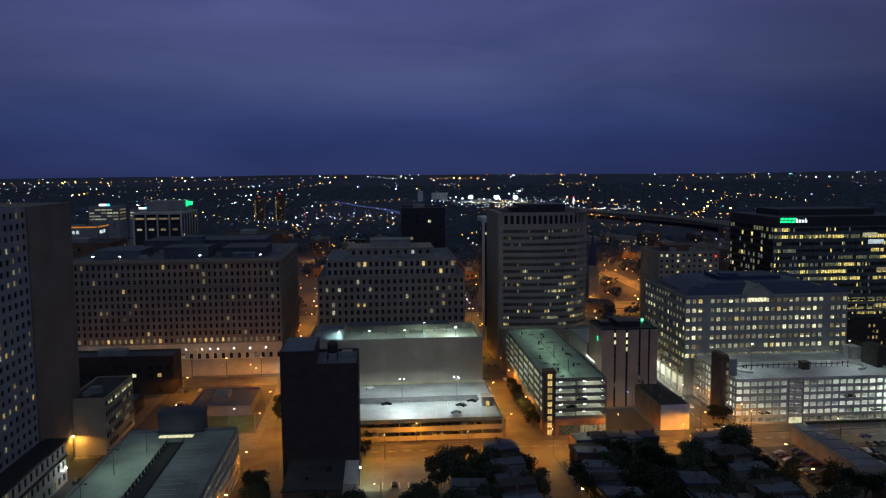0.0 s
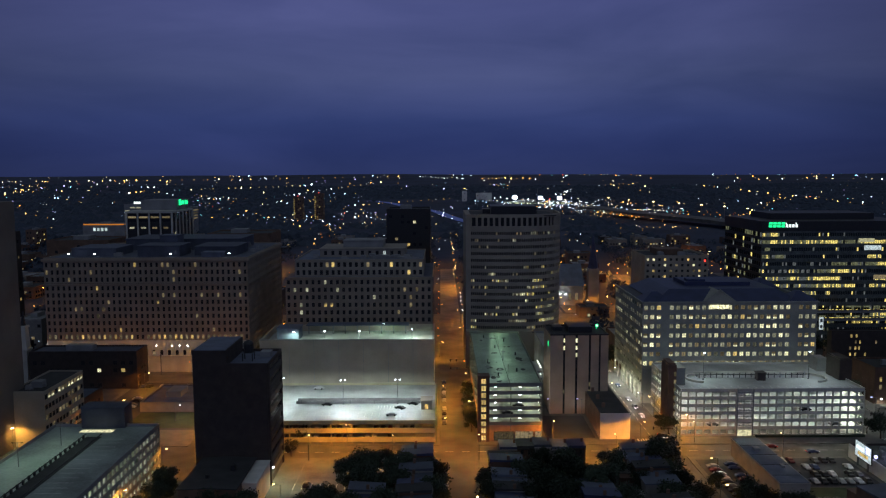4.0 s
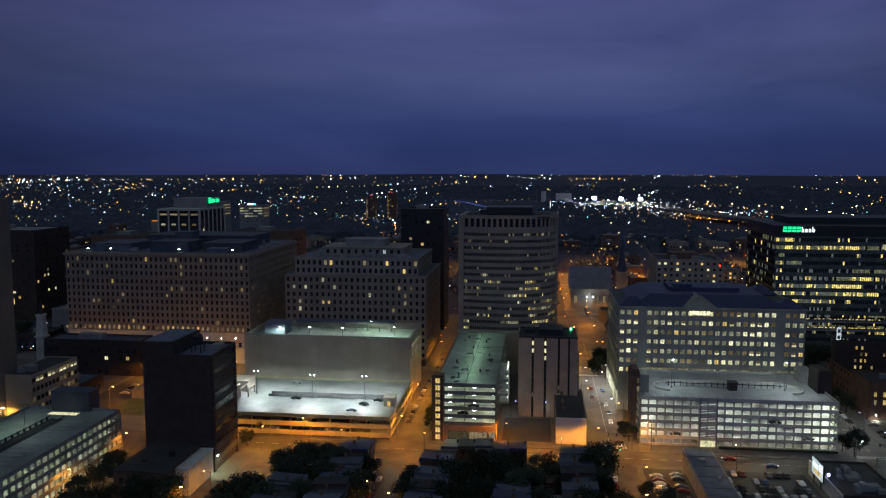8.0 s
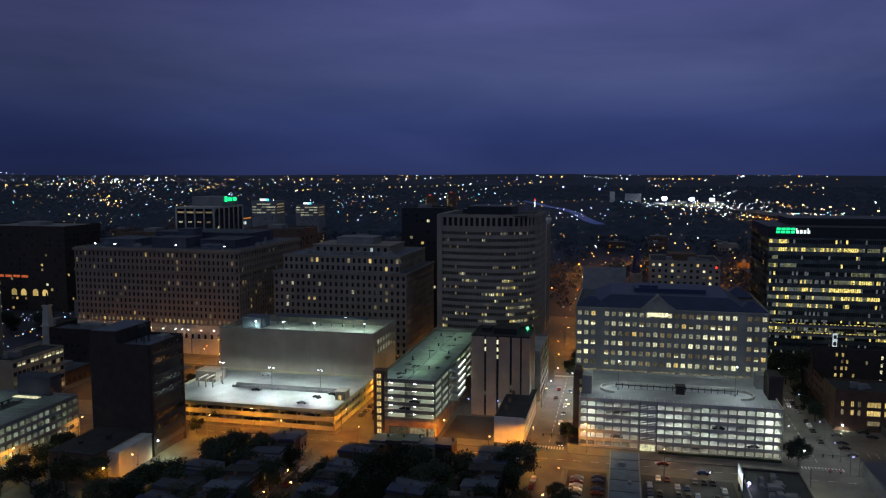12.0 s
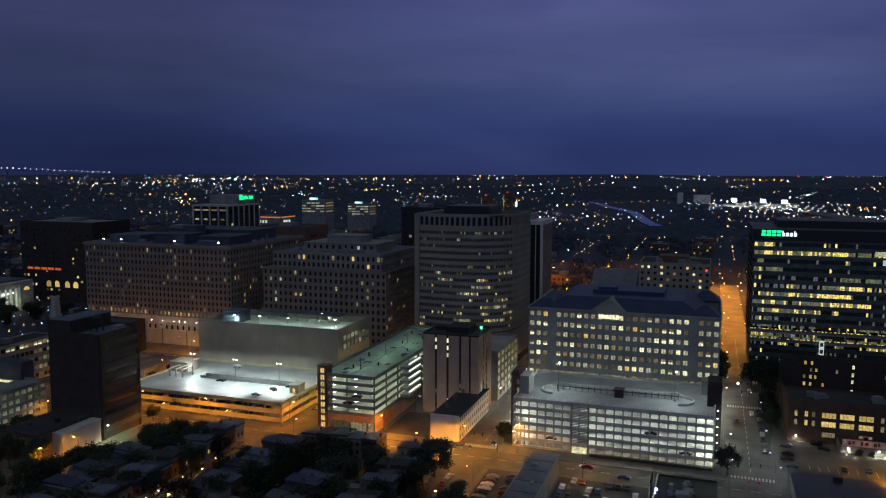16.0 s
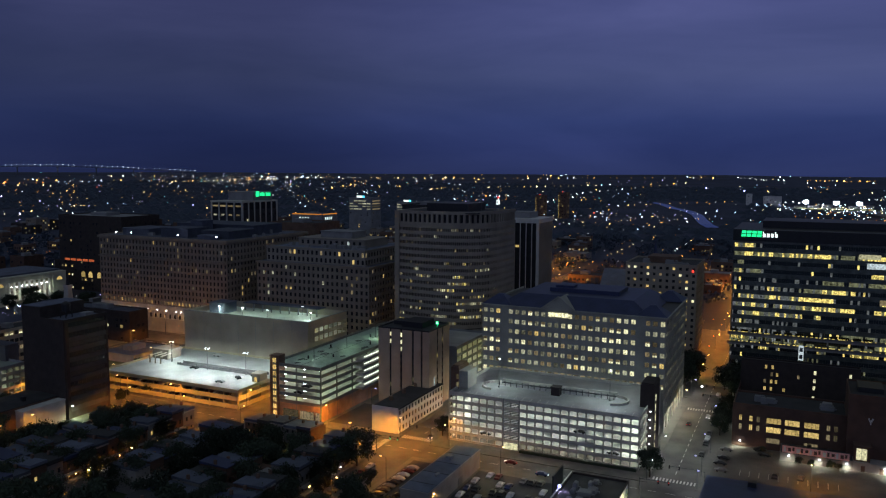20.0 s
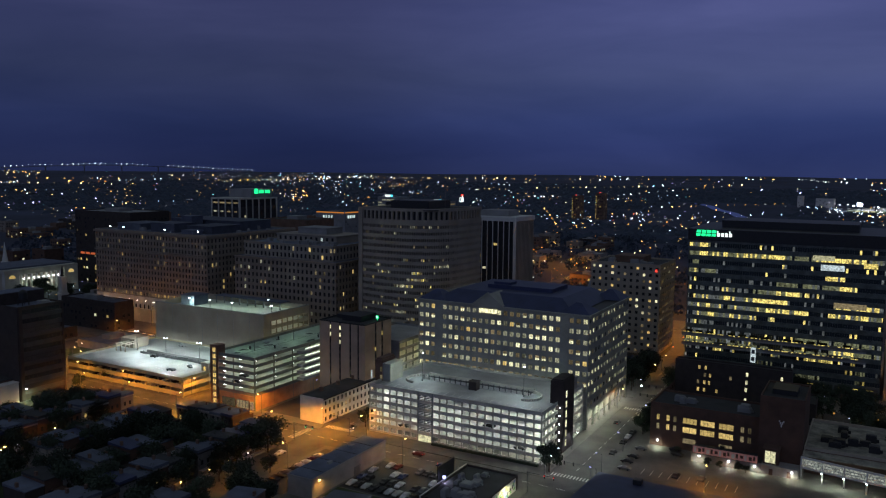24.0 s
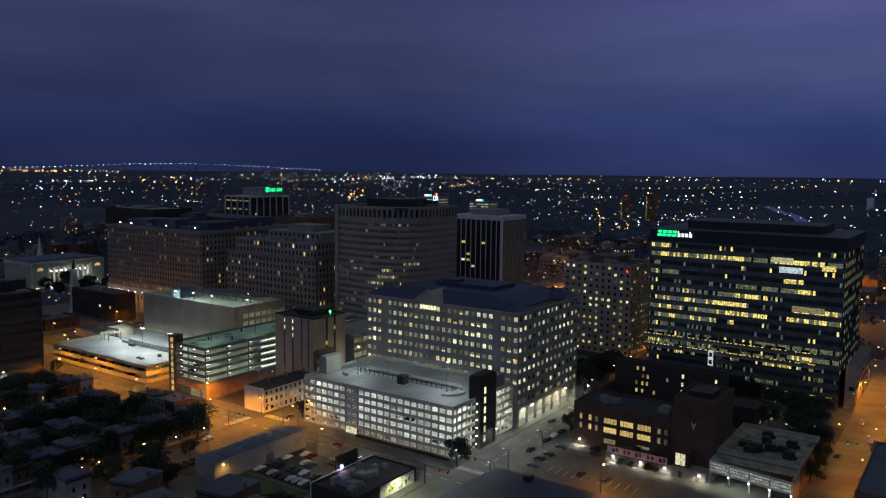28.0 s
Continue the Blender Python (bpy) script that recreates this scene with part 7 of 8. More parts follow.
for x, y, h in ((-499, 925, 49), (-510, 789, 60)):
    ob = plain_block("office_tower", x - 20, y, x + 20, y + 30, h - 3, GREY_CONCRETE, int(-x), "far office tower with lit bands and cyan roof sign", 0.2, most=20)
    for k in range(4):
        for j in range(5):
            if (k * 5 + j * 3 + int(h)) % 4:
                boxes("lit_band", ob, [(x - 19 + 7.7 * j, y - 0.3, h - 8 - 4.2 * k, x - 12.4 + 7.7 * j, y - 0.1, h - 6.2 - 4.2 * k)], LIT_HALF)
        boxes("lit_band", ob, [(x + 20.1, y + 2, h - 8 - 4.2 * k, x + 20.3, y + 26, h - 6.2 - 4.2 * k)], LIT_DIM)
    boxes("roof_sign", ob, [(x - 6, y - 0.6, h - 2, x + 4, y - 0.2, h + 1.2)], SIGN_WHITE, "glowing white sign bar")
    boxes("roof_sign", ob, [(x + 4.4, y - 0.6, h - 2, x + 8, y - 0.2, h + 1.2)], SIGN_CYAN, "glowing cyan sign bar")
for x, y, h in ((-381, 1292, 50), (-346, 1338, 55)):
    ob = plain_block("tower_block", x - 9, y, x + 9, y + 22, h, BROWN_BRICK, int(-x), "far residential tower with orange lit windows", 0.4, most=50, kinds=("warm", "dim", "dim", "bank"))
    boxes("roof_beacon", ob, [(x - 1, y, h + 1, x + 1, y + 1, h + 2.6)], SIGN_RED)
    for k in range(12):
        boxes("stair_light", ob, [(x - 8.6, y - 0.3, 3 + k * (h - 6) / 12, x - 7.2, y - 0.1, 4.6 + k * (h - 6) / 12)], LIT_WARM)

# church with a tall spire
ob = thing("church", (0, 0, 0), "grey stone church with a steep slate roof and thin spire", "church")
boxes("wall", ob, [(-14, 296, 0, 16, 330, 15)], GREY_CONCRETE)
put("roof", polymesh("roof", [(-15, 295, 15), (17, 295, 15), (17, 331, 15), (-15, 331, 15), (-15, 313, 30), (17, 313, 30)], [(0, 1, 5, 4), (2, 3, 4, 5), (0, 4, 3), (1, 2, 5), (0, 3, 2, 1)], surface("slate", (0.17, 0.18, 0.23), 0.6, 0.25, 0.2, 3.0, 0.3)), ob)
for x in (-2.0, 2.4):
    boxes("wall_lamp", ob, [(x, 295.5, 8.4, x + 0.9, 295.95, 9.2)], LED)
for x in (-10, 6, 11):
    put("window", pane(2.2, 5.5, "dim", 1), ob, (x, 295.94, 4.0))
lamp(ob, (0.6, 292.5, 8.6), 500, WHITE_RGB, 0)
boxes("tower", ob, [(20, 296, 0, 28, 304, 28)], GREY_CONCRETE)
bm = bmesh.new()
tube(bm, (24, 300, 28), (24, 300, 53.5), 4.0, 0.1, 8)
put("spire", bmmesh("spire", bm, ROOF_BLUE), ob)
ob = thing("church", (0, 0, 0), "small white church with a pointed steeple", "church")
boxes("wall", ob, [(-487, 152, 0, -470, 176, 8)], WHITE_PAINT)
put("roof", polymesh("roof", [(-487.4, 151.6, 8), (-469.6, 151.6, 8), (-469.6, 176.4, 8), (-487.4, 176.4, 8), (-478.5, 151.6, 13), (-478.5, 176.4, 13)], [(0, 4, 5, 3), (1, 2, 5, 4), (0, 1, 4), (2, 3, 5), (0, 3, 2, 1)], ROOF_GREY), ob)
boxes("tower", ob, [(-481, 148, 0, -475, 152, 20)], WHITE_PAINT)
bm = bmesh.new()
tube(bm, (-478, 150, 20), (-478, 150, 37), 2.4, 0.05, 8)
put("spire", bmmesh("spire", bm, WHITE_PAINT), ob)

# floodlit columned library, fronting a square
ob = thing("library", (0, 0, 0), "pale stone library with a floodlit row of columns", "library")
boxes("wall", ob, [(-456, 108, 0, -414, 170, 19)], TAN_CONCRETE)
boxes("cornice", ob, [(-456.4, 107.6, 19, -411, 170.4, 21.2), (-414, 120, 16.6, -411.4, 158, 19)], LIGHT_CONCRETE)
boxes("end_pavilion", ob, [(-414, 108, 0, -410.6, 120, 19)], LIGHT_CONCRETE)
boxes("end_pavilion", ob, [(-414, 158, 0, -410.6, 170, 19)], LIGHT_CONCRETE)
boxes("roof", ob, [(-455, 109, 21.2, -416, 169, 22.4)], ROOF_GREY)
for k in range(9):
    bm = bmesh.new()
    tube(bm, (-412.2, 122.2 + 4.2 * k, 3), (-412.2, 122.2 + 4.2 * k, 16.6), 0.9, 0.75, 10)
    put("column", bmmesh("column", bm, WHITE_PAINT), ob)
    if k < 8:
        boxes("floodlight", ob, [(-412.9, 124.0 + 4.2 * k, 13.0, -412.2, 124.7 + 4.2 * k, 13.7)], LED)
for k in range(4):
    lamp(ob, (-408.5, 125 + 10 * k, 9.0), 260, (0.9, 1.0, 0.75), 0)
for y in (114, 164):
    arch = [(0, 2.6 * math.cos(math.pi * j / 10), 2.6 * math.sin(math.pi * j / 10)) for j in range(11)]
    put("arched_window", polymesh("arched_window", arch, [tuple(range(11))], LIT_WARM), ob, (-410.5, y, 14.6), label="warmly lit half-round window")

# ordinary blocks, lower towards the edge of town
r = random.Random(77)
TOWN = [LIMESTONE, BROWN_BRICK, BROWN_BRICK, RED_BRICK, DARK_BRICK, STUCCO]
taken = [(-300, 95, -185, 190), (-180, 100, -95, 190), (-82, 95, -25, 245), (85, 130, 175, 205), (24, 150, 72, 210), (-4, 262, 62, 295), (-480, 570, -430, 640), (-300, 200, -255, 250), (-210, 205, -95, 250), (-20, 290, 32, 335), (-470, 96, -345, 200), (-365, 230, -315, 275), (-456, 196, -376, 245), (71, 95, 96, 900), (-98, 95, -74, 900), (-22, 95, 0, 700), (172, 40, 198, 700), (-192, 60, -173, 330), (-238, 320, -185, 450), (-262, 440, -222, 650), (-276, 640, -248, 840)]
made = 0
for row in range(16):
    y = 112 + row * 44 + r.uniform(-5, 5)
    for col in range(-24, 14):
        x = col * 42 + r.uniform(-6, 6) + (-0.1 * (y - 100) if col < 0 else 0)
        w, d = r.uniform(14, 30), r.uniform(14, 30)
        if any(x < b and x + w > a and y < dd and y + d > c for a, c, b, dd in taken) or r.random() < (0.42 if x > -450 else 0.66):
            continue
        if x < -1.1 * (y + 295) - 200 or x > 0.25 * (y + 295) + 170:
            continue
        h = r.choice((7, 8, 9, 11, 13, 16)) if r.random() < 0.85 else r.uniform(18, 28)
        made += 1
        plain_block("building" if h < 15 else "office_building", x, y, x + w, y + d, h, r.choice(TOWN), 500 + made, "low town building with a flat roof beyond the centre", 0.22, most=2 if y > 290 else 8)
for x0, y0, x1, y1, h, m in ((-288, 70, -237, 84, 17.5, DARK_BRICK), (-262, 28, -245, 50, 6, DARK_BRICK), (193.5, 20, 230, 70, 12, BROWN_BRICK), (194, 120, 225, 170, 14, TAN_CONCRETE), (173.5, 150, 177.5, 200, 18, TAN_CONCRETE), (-222, 33.5, -196, 62, 3.6, STUCCO), (100, 96, 150, 112, 8, DARK_BRICK), (-16 + 16.5, 100, 22, 140, 14, BROWN_BRICK), (194, -30, 230, 5, 9, DARK_BRICK)):
    plain_block("building", x0, y0, x1, y1, h, m, int(x0 * 3 + y0), "low dark brick building along the street", 0.1, most=24)

# tall stone monument at the edge of the square
mo = thing("monument", (-292, 74, 0.1), "tall pale stone monument with a dark bronze top", "monument")
bm = bmesh.new()
for z0, z1, a, b in ((0, 2, 3.4, 3.2), (2, 18, 2.5, 2.3), (18, 19, 2.9, 2.9), (19, 29, 2.3, 1.7), (29, 30, 2.2, 2.2)):
    bmesh.ops.create_cone(bm, cap_ends=True, segments=4, radius1=a * 1.25, radius2=b * 1.25, depth=z1 - z0, matrix=Matrix.Translation((0, 0, (z0 + z1) / 2)) @ Matrix.Rotation(radians(45), 4, "Z"))
put("pedestal", bmmesh("pedestal", bm, LIGHT_CONCRETE), mo)
bm = bmesh.new()
tube(bm, (0, 0, 30), (0, 0, 33), 1.2, 0.8, 8)
tube(bm, (0, 0, 33), (0.2, 0, 36.6), 0.8, 0.25, 8)
put("finial", bmmesh("finial", bm, DARK_METAL), mo)

# far woods between the lights
OCT = ((1, 0, 0), (-1, 0, 0), (0, 1, 0), (0, -1, 0), (0, 0, 1), (0, 0, -1))
OCTF = ((0, 2, 4), (2, 1, 4), (1, 3, 4), (3, 0, 4), (2, 0, 5), (1, 2, 5), (3, 1, 5), (0, 3, 5))


CLEAR = taken + [(230, 780, 470, 1640), (-330, 1180, 0, 2080), (60, 1780, 320, 2000)]


def woods(name, seed, count, box, size, label, leafy):
    """Many tree crowns as one object: loose leaf clumps near by, low lumpy canopies far off."""
    q = random.Random(seed)
    vv, ff = [], []
    for _ in range(count):
        x, y = q.uniform(box[0], box[2]), q.uniform(box[1], box[3])
        if any(a - 3 < x < b + 3 and c - 3 < y < d + 3 for a, c, b, d in CLEAR):
            continue
        z = rise(math.hypot(x, y))
        for _ in range(26 if leafy else 3):
            i = len(vv)
            if leafy:
                c = Vector((x + q.gauss(0, size * 0.38), y + q.gauss(0, size * 0.38), z + q.uniform(0.25, 1.1) * size))
                s = size * q.uniform(0.10, 0.26)
                a = Vector((q.gauss(0, 1), q.gauss(0, 1), q.gauss(0, 1))).normalized()
                b = a.orthogonal().normalized()
                vv += [tuple(c - a * s), tuple(c + b * s), tuple(c + a * s), tuple(c - b * s)]
                ff.append((i, i + 1, i + 2, i + 3))
            else:
                c = Vector((x + q.gauss(0, size), y + q.gauss(0, size), z))
                vv += [(c.x + o[0] * size * q.uniform(0.8, 1.6), c.y + o[1] * size * q.uniform(0.8, 1.6), c.z + o[2] * size * q.uniform(0.4, 0.75)) for o in OCT]
                ff += [(i + a, i + b, i + e) for a, b, e in OCTF]
    thing(name, (0, 0, 0), label, "trees", kind="stuff", data=polymesh(name, vv, ff, HAZY_LEAF))


woods("town_trees", 1, 2300, (-900, 110, 420, 900), 7, "dark tree crowns between the town buildings, tinted with haze", True)
woods("far_woods", 2, 5200, (-2600, 800, 1700, 3000), 13, "dark woods and gardens in the distance, tinted with haze", False)

# thousands of far lamps
BASE_COL = [((1.0, 0.50, 0.12), 2.0), ((1.0, 0.34, 0.05), 1.9), ((0.80, 0.92, 1.0), 2.0), ((0.45, 0.66, 1.0), 2.2), ((1.0, 0.76, 0.36), 1.9), ((0.2, 0.85, 1.0), 1.8), ((1.0, 0.12, 0.06), 1.6), ((0.5, 0.45, 1.0), 2.4)]
FARMATS = [glow("far_lamp", c, s * f) for f in (4.2, 1.3, 0.35) for c, s in BASE_COL]
for m in FARMATS:
    m.cycles.emission_sampling = "NONE"
q = random.Random(5)
def lights(name, label, lot, bright=False):
    """Far lamps as one object: (x, y, z, radius, colour)."""
    vv, ff, ss = [], [], []
    for x, y, z, s, c in lot:
        i = len(vv)
        vv += [(x + s * a, y + s * b, z + s * e * 0.8) for a, b, e in OCT]
        ff += [(i + a, i + b, i + e) for a, b, e in OCTF]
        ss += [c + 8 * (0 if bright else q.choice((0, 0, 1, 1, 2, 2, 2, 2)))] * 8
    thing(name, (0, 0, 0), label, "lights", kind="stuff", data=polymesh(name, vv, ff, FARMATS, ss))


EYE = Vector((40, -270, 102))
q = random.Random(5)


def ground_at(az, drop):
    """The place on the ground seen that many degrees below the level, towards az degrees right of north."""
    dx, dy, s = math.sin(radians(az)), math.cos(radians(az)), math.tan(radians(drop))
    lo, hi = 100.0, 4600.0
    for _ in range(24):
        d = (lo + hi) / 2
        p = (EYE.x + dx * d, EYE.y + dy * d)
        if 102 - d * s > rise(math.hypot(*p)):
            lo = d
        else:
            hi = d
    return EYE.x + dx * d, EYE.y + dy * d, d


lot = []
for _ in range(2500):
    az = q.uniform(-74, 42)
    drop = 0.36 + 3.5 * q.random() ** 1.4
    thick = noise.noise(Vector((az * 0.22, drop * 1.7, 3.0))) + 0.5 * noise.noise(Vector((az * 0.7, drop * 4.0, 8.0)))
    if q.random() > max(0.03, 0.26 + 1.9 * thick):
        continue
    x, y, d = ground_at(az, drop)
    s = d * q.choice((0.00034, 0.0004, 0.00045, 0.0005, 0.00056, 0.00066, 0.0008)) * (1.4 if q.random() < 0.05 else 1)
    lot.append((x, y, rise(math.hypot(x, y)) + 5 + 3 * q.random(), s, q.choice((0, 0, 0, 1, 2, 2, 2, 3, 3, 4, 4, 4, 7, 5) if q.random() < 0.94 else (7, 3, 6))))
for _ in range(330):
    az, drop = q.uniform(-74, -36), 1.6 + 6.0 * q.random() ** 1.3
    x, y, d = ground_at(az, drop)
    lot.append((x, y, rise(math.hypot(x, y)) + 6, d * q.uniform(0.0003, 0.0008), q.choice((0, 0, 1, 2, 4, 7))))
lights("distant_lamps", "thousands of tiny street and house lights reaching to the hills", lot)
lot = []
# strings of lamps along far roads: azimuth and drop from one end to the other
for a0, d0, a1, d1, n, c in ((2, 3.2, 22, 3.6, 46, 1), (3, 2.9, 18, 3.35, 40, 1), (6, 3.4, 20, 3.9, 30, 4), (16, 1.2, 26, 2.6, 26, 0), (-24, 0.75, -4, 0.55, 40, 0), (-48, 0.62, -28, 0.72, 36, 2), (-14, 1.9, -6, 0.9, 26, 2), (-35, 1.6, -30, 3.4, 20, 0), (-20, 1.4, -12, 1.2, 26, 4), (18, 0.7, 34, 0.8, 26, 4), (-70, 1.1, -50, 1.3, 40, 4), (-60, 1.8, -52, 1.75, 22, 3), (-58, 0.9, -40, 1.0, 34, 0), (-10, 2.7, -2, 2.2, 22, 0), (-18, 3.0, -15, 4.6, 14, 0)):
    n = round(n * 0.62)
    for k in range(n):
        t = (k + q.uniform(-0.3, 0.3)) / n
        x, y, d = ground_at(a0 + (a1 - a0) * t, d0 + (d1 - d0) * t)
        lot.append((x, y, rise(math.hypot(x, y)) + 7, d * q.uniform(0.0006, 0.0009), c if q.random() < 0.75 else q.choice((0, 2, 4))))
# strings along the roads between: (x, y) to (x, y), count, colour
STRINGS = [(-195, 330, -231, 440, 10, 0), (-231, 440, -255, 641, 16, 1), (-255, 641, -269, 833, 14, 0), (-269, 833, -289, 1122, 18, 1), (258, 1424, 303, 1296, 30, 1), (303, 1296, 410, 1168, 44, 1), (410, 1168, 491, 1221, 18, 1), (517, 1294, 930, 2038, 34, 0), (125, 3764, 407, 3760, 26, 0), (284, 2240, 392, 2577, 20, 2), (551, 2891, 758, 3088, 14, 0), (370, 1865, 466, 1600, 24, 0), (74, 2072, 281, 1720, 40, 2), (227, 990, 324, 968, 16, 0), (4, 1898, 91, 1803, 14, 3), (-202, 4080, 38, 3687, 24, 2), (-996, 417, -738, 379, 16, 4), (-1356, 859, -1363, 916, 8, 0)]
STRINGS2 = [(-2133, 2556, -2188, 2846, 14, 2), (-2220, 2972, -2117, 3022, 12, 4), (-1472, 2148, -1558, 2574, 16, 0), (-1225, 2004, -1181, 2017, 8, 3), (-1989, 3154, -1505, 3416, 26, 4), (-1133, 2292, -1127, 2512, 12, 0), (-809, 2011, -709, 2032, 12, 2), (-1460, 1681, -1119, 1317, 20, 0), (-2694, 1390, -2591, 1499, 22, 3), (-2653, 1737, -2503, 1791, 14, 1), (-2568, 1909, -2512, 2137, 18, 3), (-1482, 1061, -2500, 1914, 22, 0), (-2326, 2214, -2158, 2802, 46, 4), (-1766, 1732, -1478, 1785, 18, 0), (-1580, 814, -1571, 903, 10, 7)]
for x0, y0, x1, y1, n, c in STRINGS + STRINGS2:
    far = math.hypot(x0 - EYE.x, y0 - EYE.y)
    n = max(4, round(n * 0.6))
    for k in range(n):
        t = (k + q.uniform(-0.5, 0.5)) / n
        x, y = x0 + (x1 - x0) * t + q.gauss(0, 5), y0 + (y1 - y0) * t + q.gauss(0, far * 0.008)
        lot.append((x, y, rise(math.hypot(x, y)) + 6 + q.uniform(0, 4), far * q.uniform(0.0005, 0.0010), c if q.random() < 0.8 else q.choice((0, 2, 4))))
lights("road_lamps", "strings of orange and white lamps along far roads", lot)
lot = []
for _ in range(60):
    x, y = q.gauss(-210, 90), q.gauss(1230, 140)
    lot.append((x, y, q.uniform(5, 18), q.uniform(0.6, 1.3), q.choice((2, 2, 3, 4, 0, 7))))
for _ in range(110):
    az, drop = q.uniform(-16, 28), q.uniform(3.6, 7.5)
    x, y, d = ground_at(az, drop)
    lot.append((x, y, 7 + 6 * q.random(), d * q.uniform(0.0004, 0.0008), q.choice((0, 0, 1, 4, 2))))
for x0, y0, sx, sy, n in ((-1700, 2300, 330, 260, 150), (-2300, 2700, 260, 240, 110), (-330, 1180, 150, 110, 64), (-1250, 1500, 160, 120, 60), (-640, 1750, 150, 200, 70)):
    for _ in range(n):
        x, y = q.gauss(x0, sx), q.gauss(y0, sy)
        far = math.hypot(x - EYE.x, y - EYE.y)
        lot.append((x, y, rise(math.hypot(x, y)) + q.uniform(8, 22), far * q.uniform(0.0003, 0.00065), q.choice((2, 2, 3, 3, 4, 0, 1, 5, 7))))
lights("district_lamps", "dense clusters of white and orange lamps in far districts", lot)

lot = []
for _ in range(150):
    x, y = q.gauss(215, 90), q.gauss(1690, 120)
    lot.append((x, y, rise(math.hypot(x, y)) + q.uniform(5, 14), q.uniform(0.4, 0.95), q.choice((2, 3, 2, 4))))
for _ in range(90):
    x, y = q.gauss(330, 70), q.gauss(1450, 50)
    lot.append((x, y, rise(math.hypot(x, y)) + q.uniform(5, 12), q.uniform(0.4, 0.95), q.choice((2, 3, 4, 5))))
lights("ballpark_lamps", "dense bright white lamps round the ballpark", lot, True)

# lamps along the far lengths of the side streets
lot = []
for x in (-95, -78, -20, -3, 75, 92, -190, -176, 177, 194):
    y = 140 + abs(x) % 17
    while y < 900:
        if y < 330 or q.random() < 0.4:
            lot.append((x + q.uniform(-1, 1), y, 8, 0.36 + y * 0.0003, q.choice((0, 1, 1, 1, 4, 2))))
        y += q.uniform(16, 30)
for y in (90, 256, 345, 420, 510):
    for k in range(40):
        lot.append((-420 + 18 * k + q.uniform(-5, 5), y, 8, 0.5 + y * 0.0003, q.choice((0, 1, 1, 2, 4))))
for _ in range(70):
    lot.append((q.uniform(-405, -310), q.uniform(75, 175), 4 + q.random() * 3, q.uniform(0.28, 0.5), q.choice((2, 2, 3, 7, 0))))
lights("street_lamp_rows", "rows of small orange lamps along the town streets", lot)

# sodium-lit motorway on a low embankment, and the river bend
def ribbon_road(name, line, width, z, mat, label, category):
    """A flat strip along a line of (x, y), with thickness."""
    pts = [Vector(p) for p in line]
    vv, ff = [], []
    for i, p in enumerate(pts):
        d = (pts[min(i + 1, len(pts) - 1)] - pts[max(i - 1, 0)]).normalized()
        side = Vector((d.y, -d.x)) * width / 2
        for e in (side, -side):
            zz = z + rise(math.hypot(p.x, p.y))
            vv += [(p.x + e.x, p.y + e.y, zz), (p.x + e.x, p.y + e.y, zz - 6)]
    for i in range(len(pts) - 1):
        a = 4 * i
        ff += [(a, a + 4, a + 6, a + 2), (a + 1, a + 5, a + 4, a), (a + 2, a + 6, a + 7, a + 3)]
    return thing(name, (0, 0, 0), label, category, kind="structure", data=polymesh(name, vv, ff, mat))


MOTORWAY = [(262, 1560), (285, 1470), (310, 1380), (340, 1300), (370, 1223), (392, 1160), (411, 1093), (422, 1015), (426, 934), (427, 880)]
ribbon_road("motorway", MOTORWAY, 52, 13.0, ASPHALT, "wide motorway lit orange by rows of sodium lamps", "road")
for i in range(1, len(MOTORWAY) - 1):
    x, y = MOTORWAY[i]
    ml = thing("street_lamp", (x, y, 12.9 + rise(math.hypot(x, y))), "tall motorway lamp mast with a sodium head", "street lamp", "motorway lamps")
    boxes("pole", ml, [(-0.3, -0.3, 0, 0.3, 0.3, 24)], STEEL)
    boxes("lamp_head", ml, [(-1.2, -1.2, 24, 1.2, 1.2, 24.8)], SODIUM)
    lamp(ml, (0, 0, 23.5), 62000, SODIUM_RGB, 168, 0.4)
WATER = surface("river_water", (0.02, 0.03, 0.045), 0.05, 0.2, 0.02, 0.4, 0.0)
ribbon_road("water", [(-300, 2050), (-235, 1930), (-190, 1790), (-140, 1690), (-100, 1560), (-75, 1420), (-52, 1300), (-30, 1210)], 24, 1.2, WATER, "still river bend reflecting the dusk sky", "river")

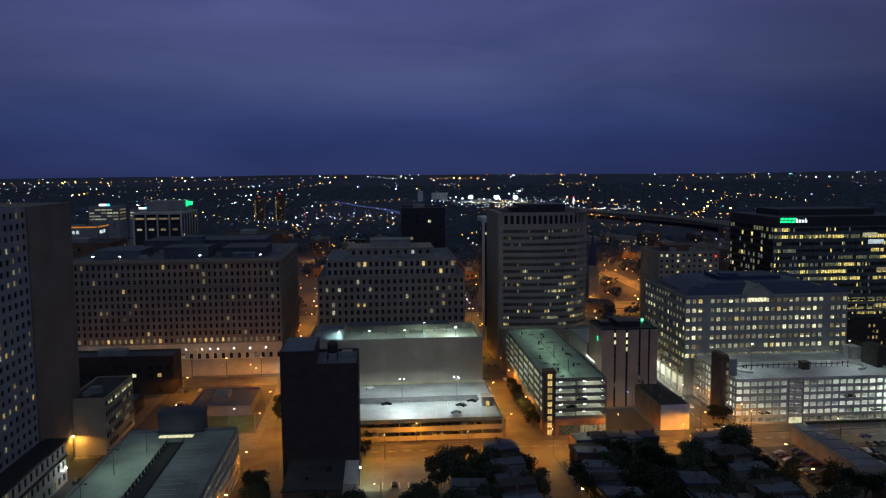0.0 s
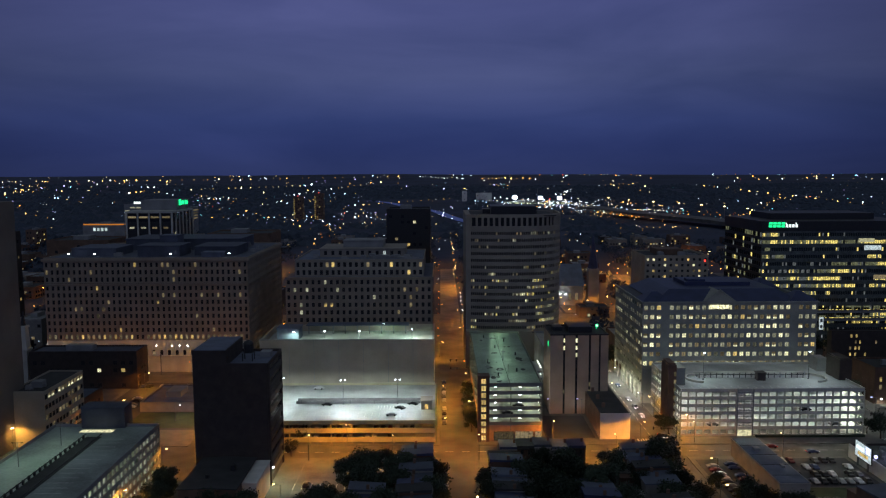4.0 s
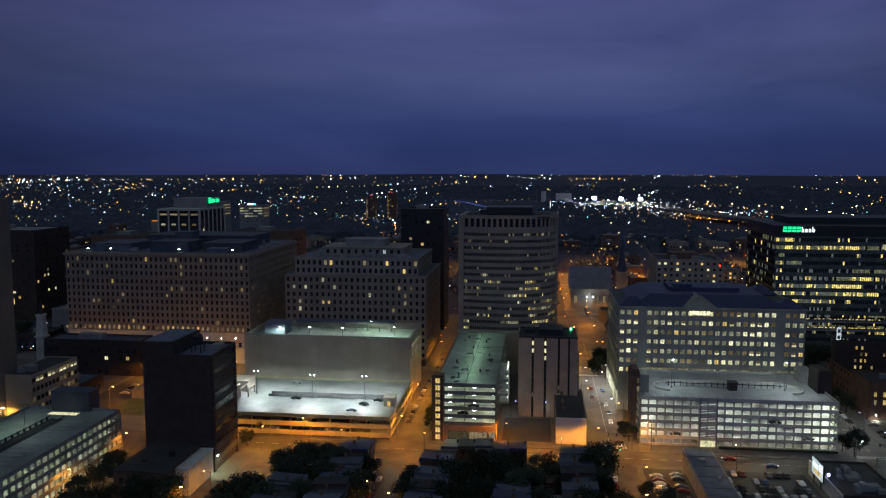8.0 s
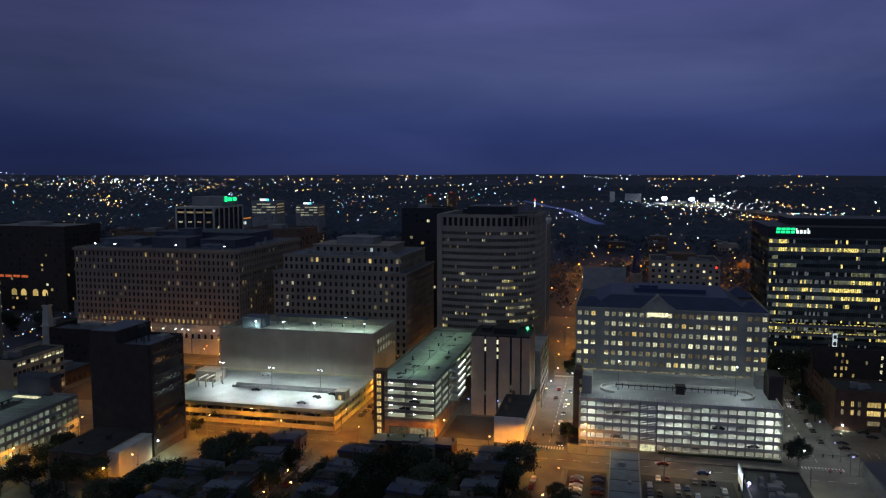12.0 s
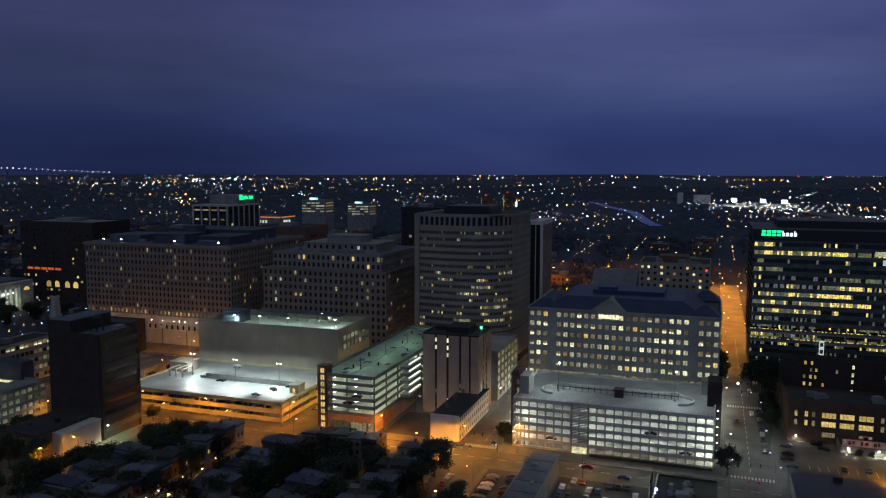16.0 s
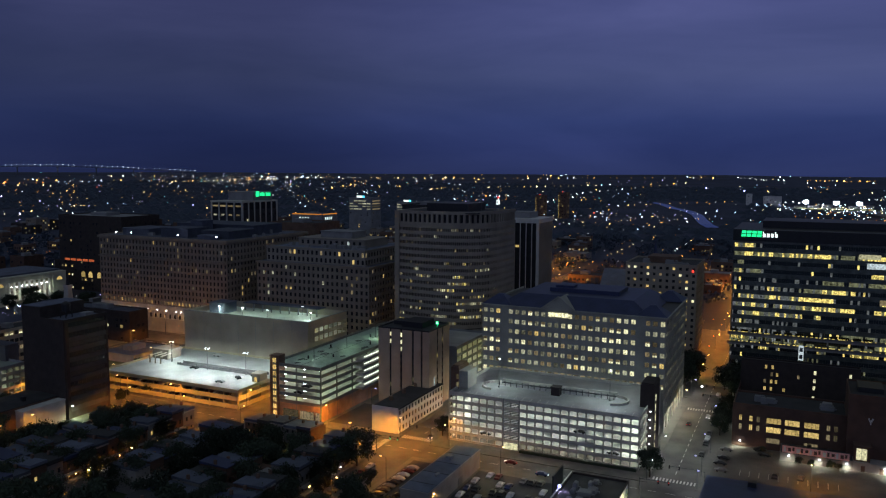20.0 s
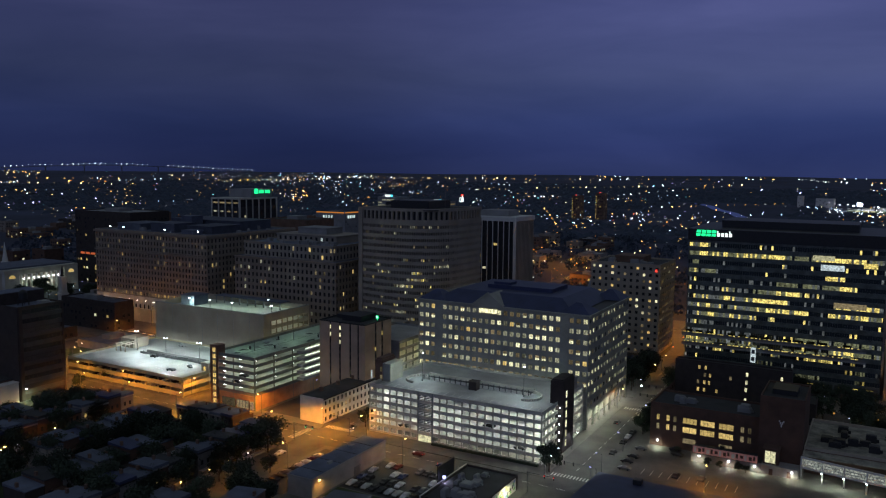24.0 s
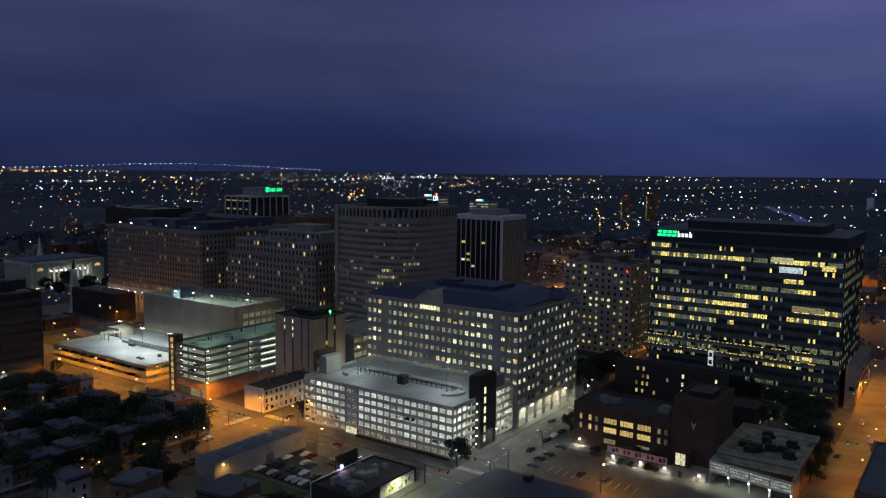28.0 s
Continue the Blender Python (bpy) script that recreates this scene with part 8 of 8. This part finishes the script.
# stadium with three floodlight masts
ob = thing("stadium", (0, 0, 0), "floodlit ballpark with white stands far away", "stadium")
for k in range(6):
    boxes("stand", ob, [(92 + 31 * k, 1950 + 4 * (k % 3), 8, 119 + 31 * k, 1978 + 4 * (k % 3), 13 + 2.2 * (k % 3))], GREY_CONCRETE)
boxes("field", ob, [(90, 1860, 8, 280, 1950, 10)], GRASS)
boxes("wall_light", ob, [(95 + 16 * k, 1858, 10.5, 105 + 16 * k, 1859, 12.5) for k in range(11) if k % 4], LIT_WHITE)
FLOOD = glow("stadium_flood", (0.80, 0.86, 1.0), 90.0)
FLOOD.cycles.emission_sampling = "NONE"
for x, y in ((118, 1935), (187, 1897), (236, 1870)):
    boxes("mast", ob, [(x - 0.6, y - 0.6, 8, x + 0.6, y + 0.6, 26)], STEEL)
    for j in range(3):
        for i in range(5):
            boxes("flood_lamp", ob, [(x - 5.6 + 2.3 * i + 0.4 * (j % 2), y - 1, 21.5 + 2.6 * j, x - 3.9 + 2.3 * i + 0.4 * (j % 2), y, 23.6 + 2.6 * j)], FLOOD)
    lamp(ob, (x, y - 6, 30), 50000, (0.82, 0.88, 1.0), 172, 0.5)
for x, y, w, h in ((36, 2023, 45, 34), (-22, 2005, 14, 40)):
    plain_block("office_building", x - w / 2, y, x + w / 2, y + 30, h, WHITE_PAINT, int(w * 9), "pale far hotel block near the ballpark", 0.1, most=30)

# long lit bridge over the estuary
ob = thing("bridge", (0, 0, 0), "long arched road bridge strung with white lamps", "bridge")
br = []
SPANS = 104
for k in range(SPANS):
    az = -76 + 34.5 * k / (SPANS - 1)
    d = 4350
    x, y = EYE.x + d * math.sin(radians(az)), EYE.y + d * math.cos(radians(az))
    t = (az + 50.9) / 8.2
    br.append((x, y, 80 + 36 * math.exp(-t * t)))
tagged(boxes("deck_span", ob, [(min(p[0], n[0]) - 1, min(p[1], n[1]), min(p[2], n[2]) - 9, max(p[0], n[0]) + 1, max(p[1], n[1]), min(p[2], n[2]) - 6) for p, n in zip(br, br[1:])], STEEL), kind="stuff")
for x, y, z in br[::7]:
    boxes("pier", ob, [(x - 2, y - 2, 40, x + 2, y + 2, z - 7)], STEEL)
lights("bridge_lamps", "row of white lamps along the far bridge", [(x, y, z, 1.9, 2 if k > 34 else 4) for k, (x, y, z) in enumerate(br)], True)
lights("port_lamps", "yellow lamps of the far port", [(EYE.x + 4200 * math.sin(radians(a)), EYE.y + 4200 * math.cos(radians(a)), 70 + q.uniform(-4, 7), q.uniform(1.3, 2.6), q.choice((0, 0, 1, 4))) for a in [q.uniform(-67, -55) for _ in range(64)]], True)
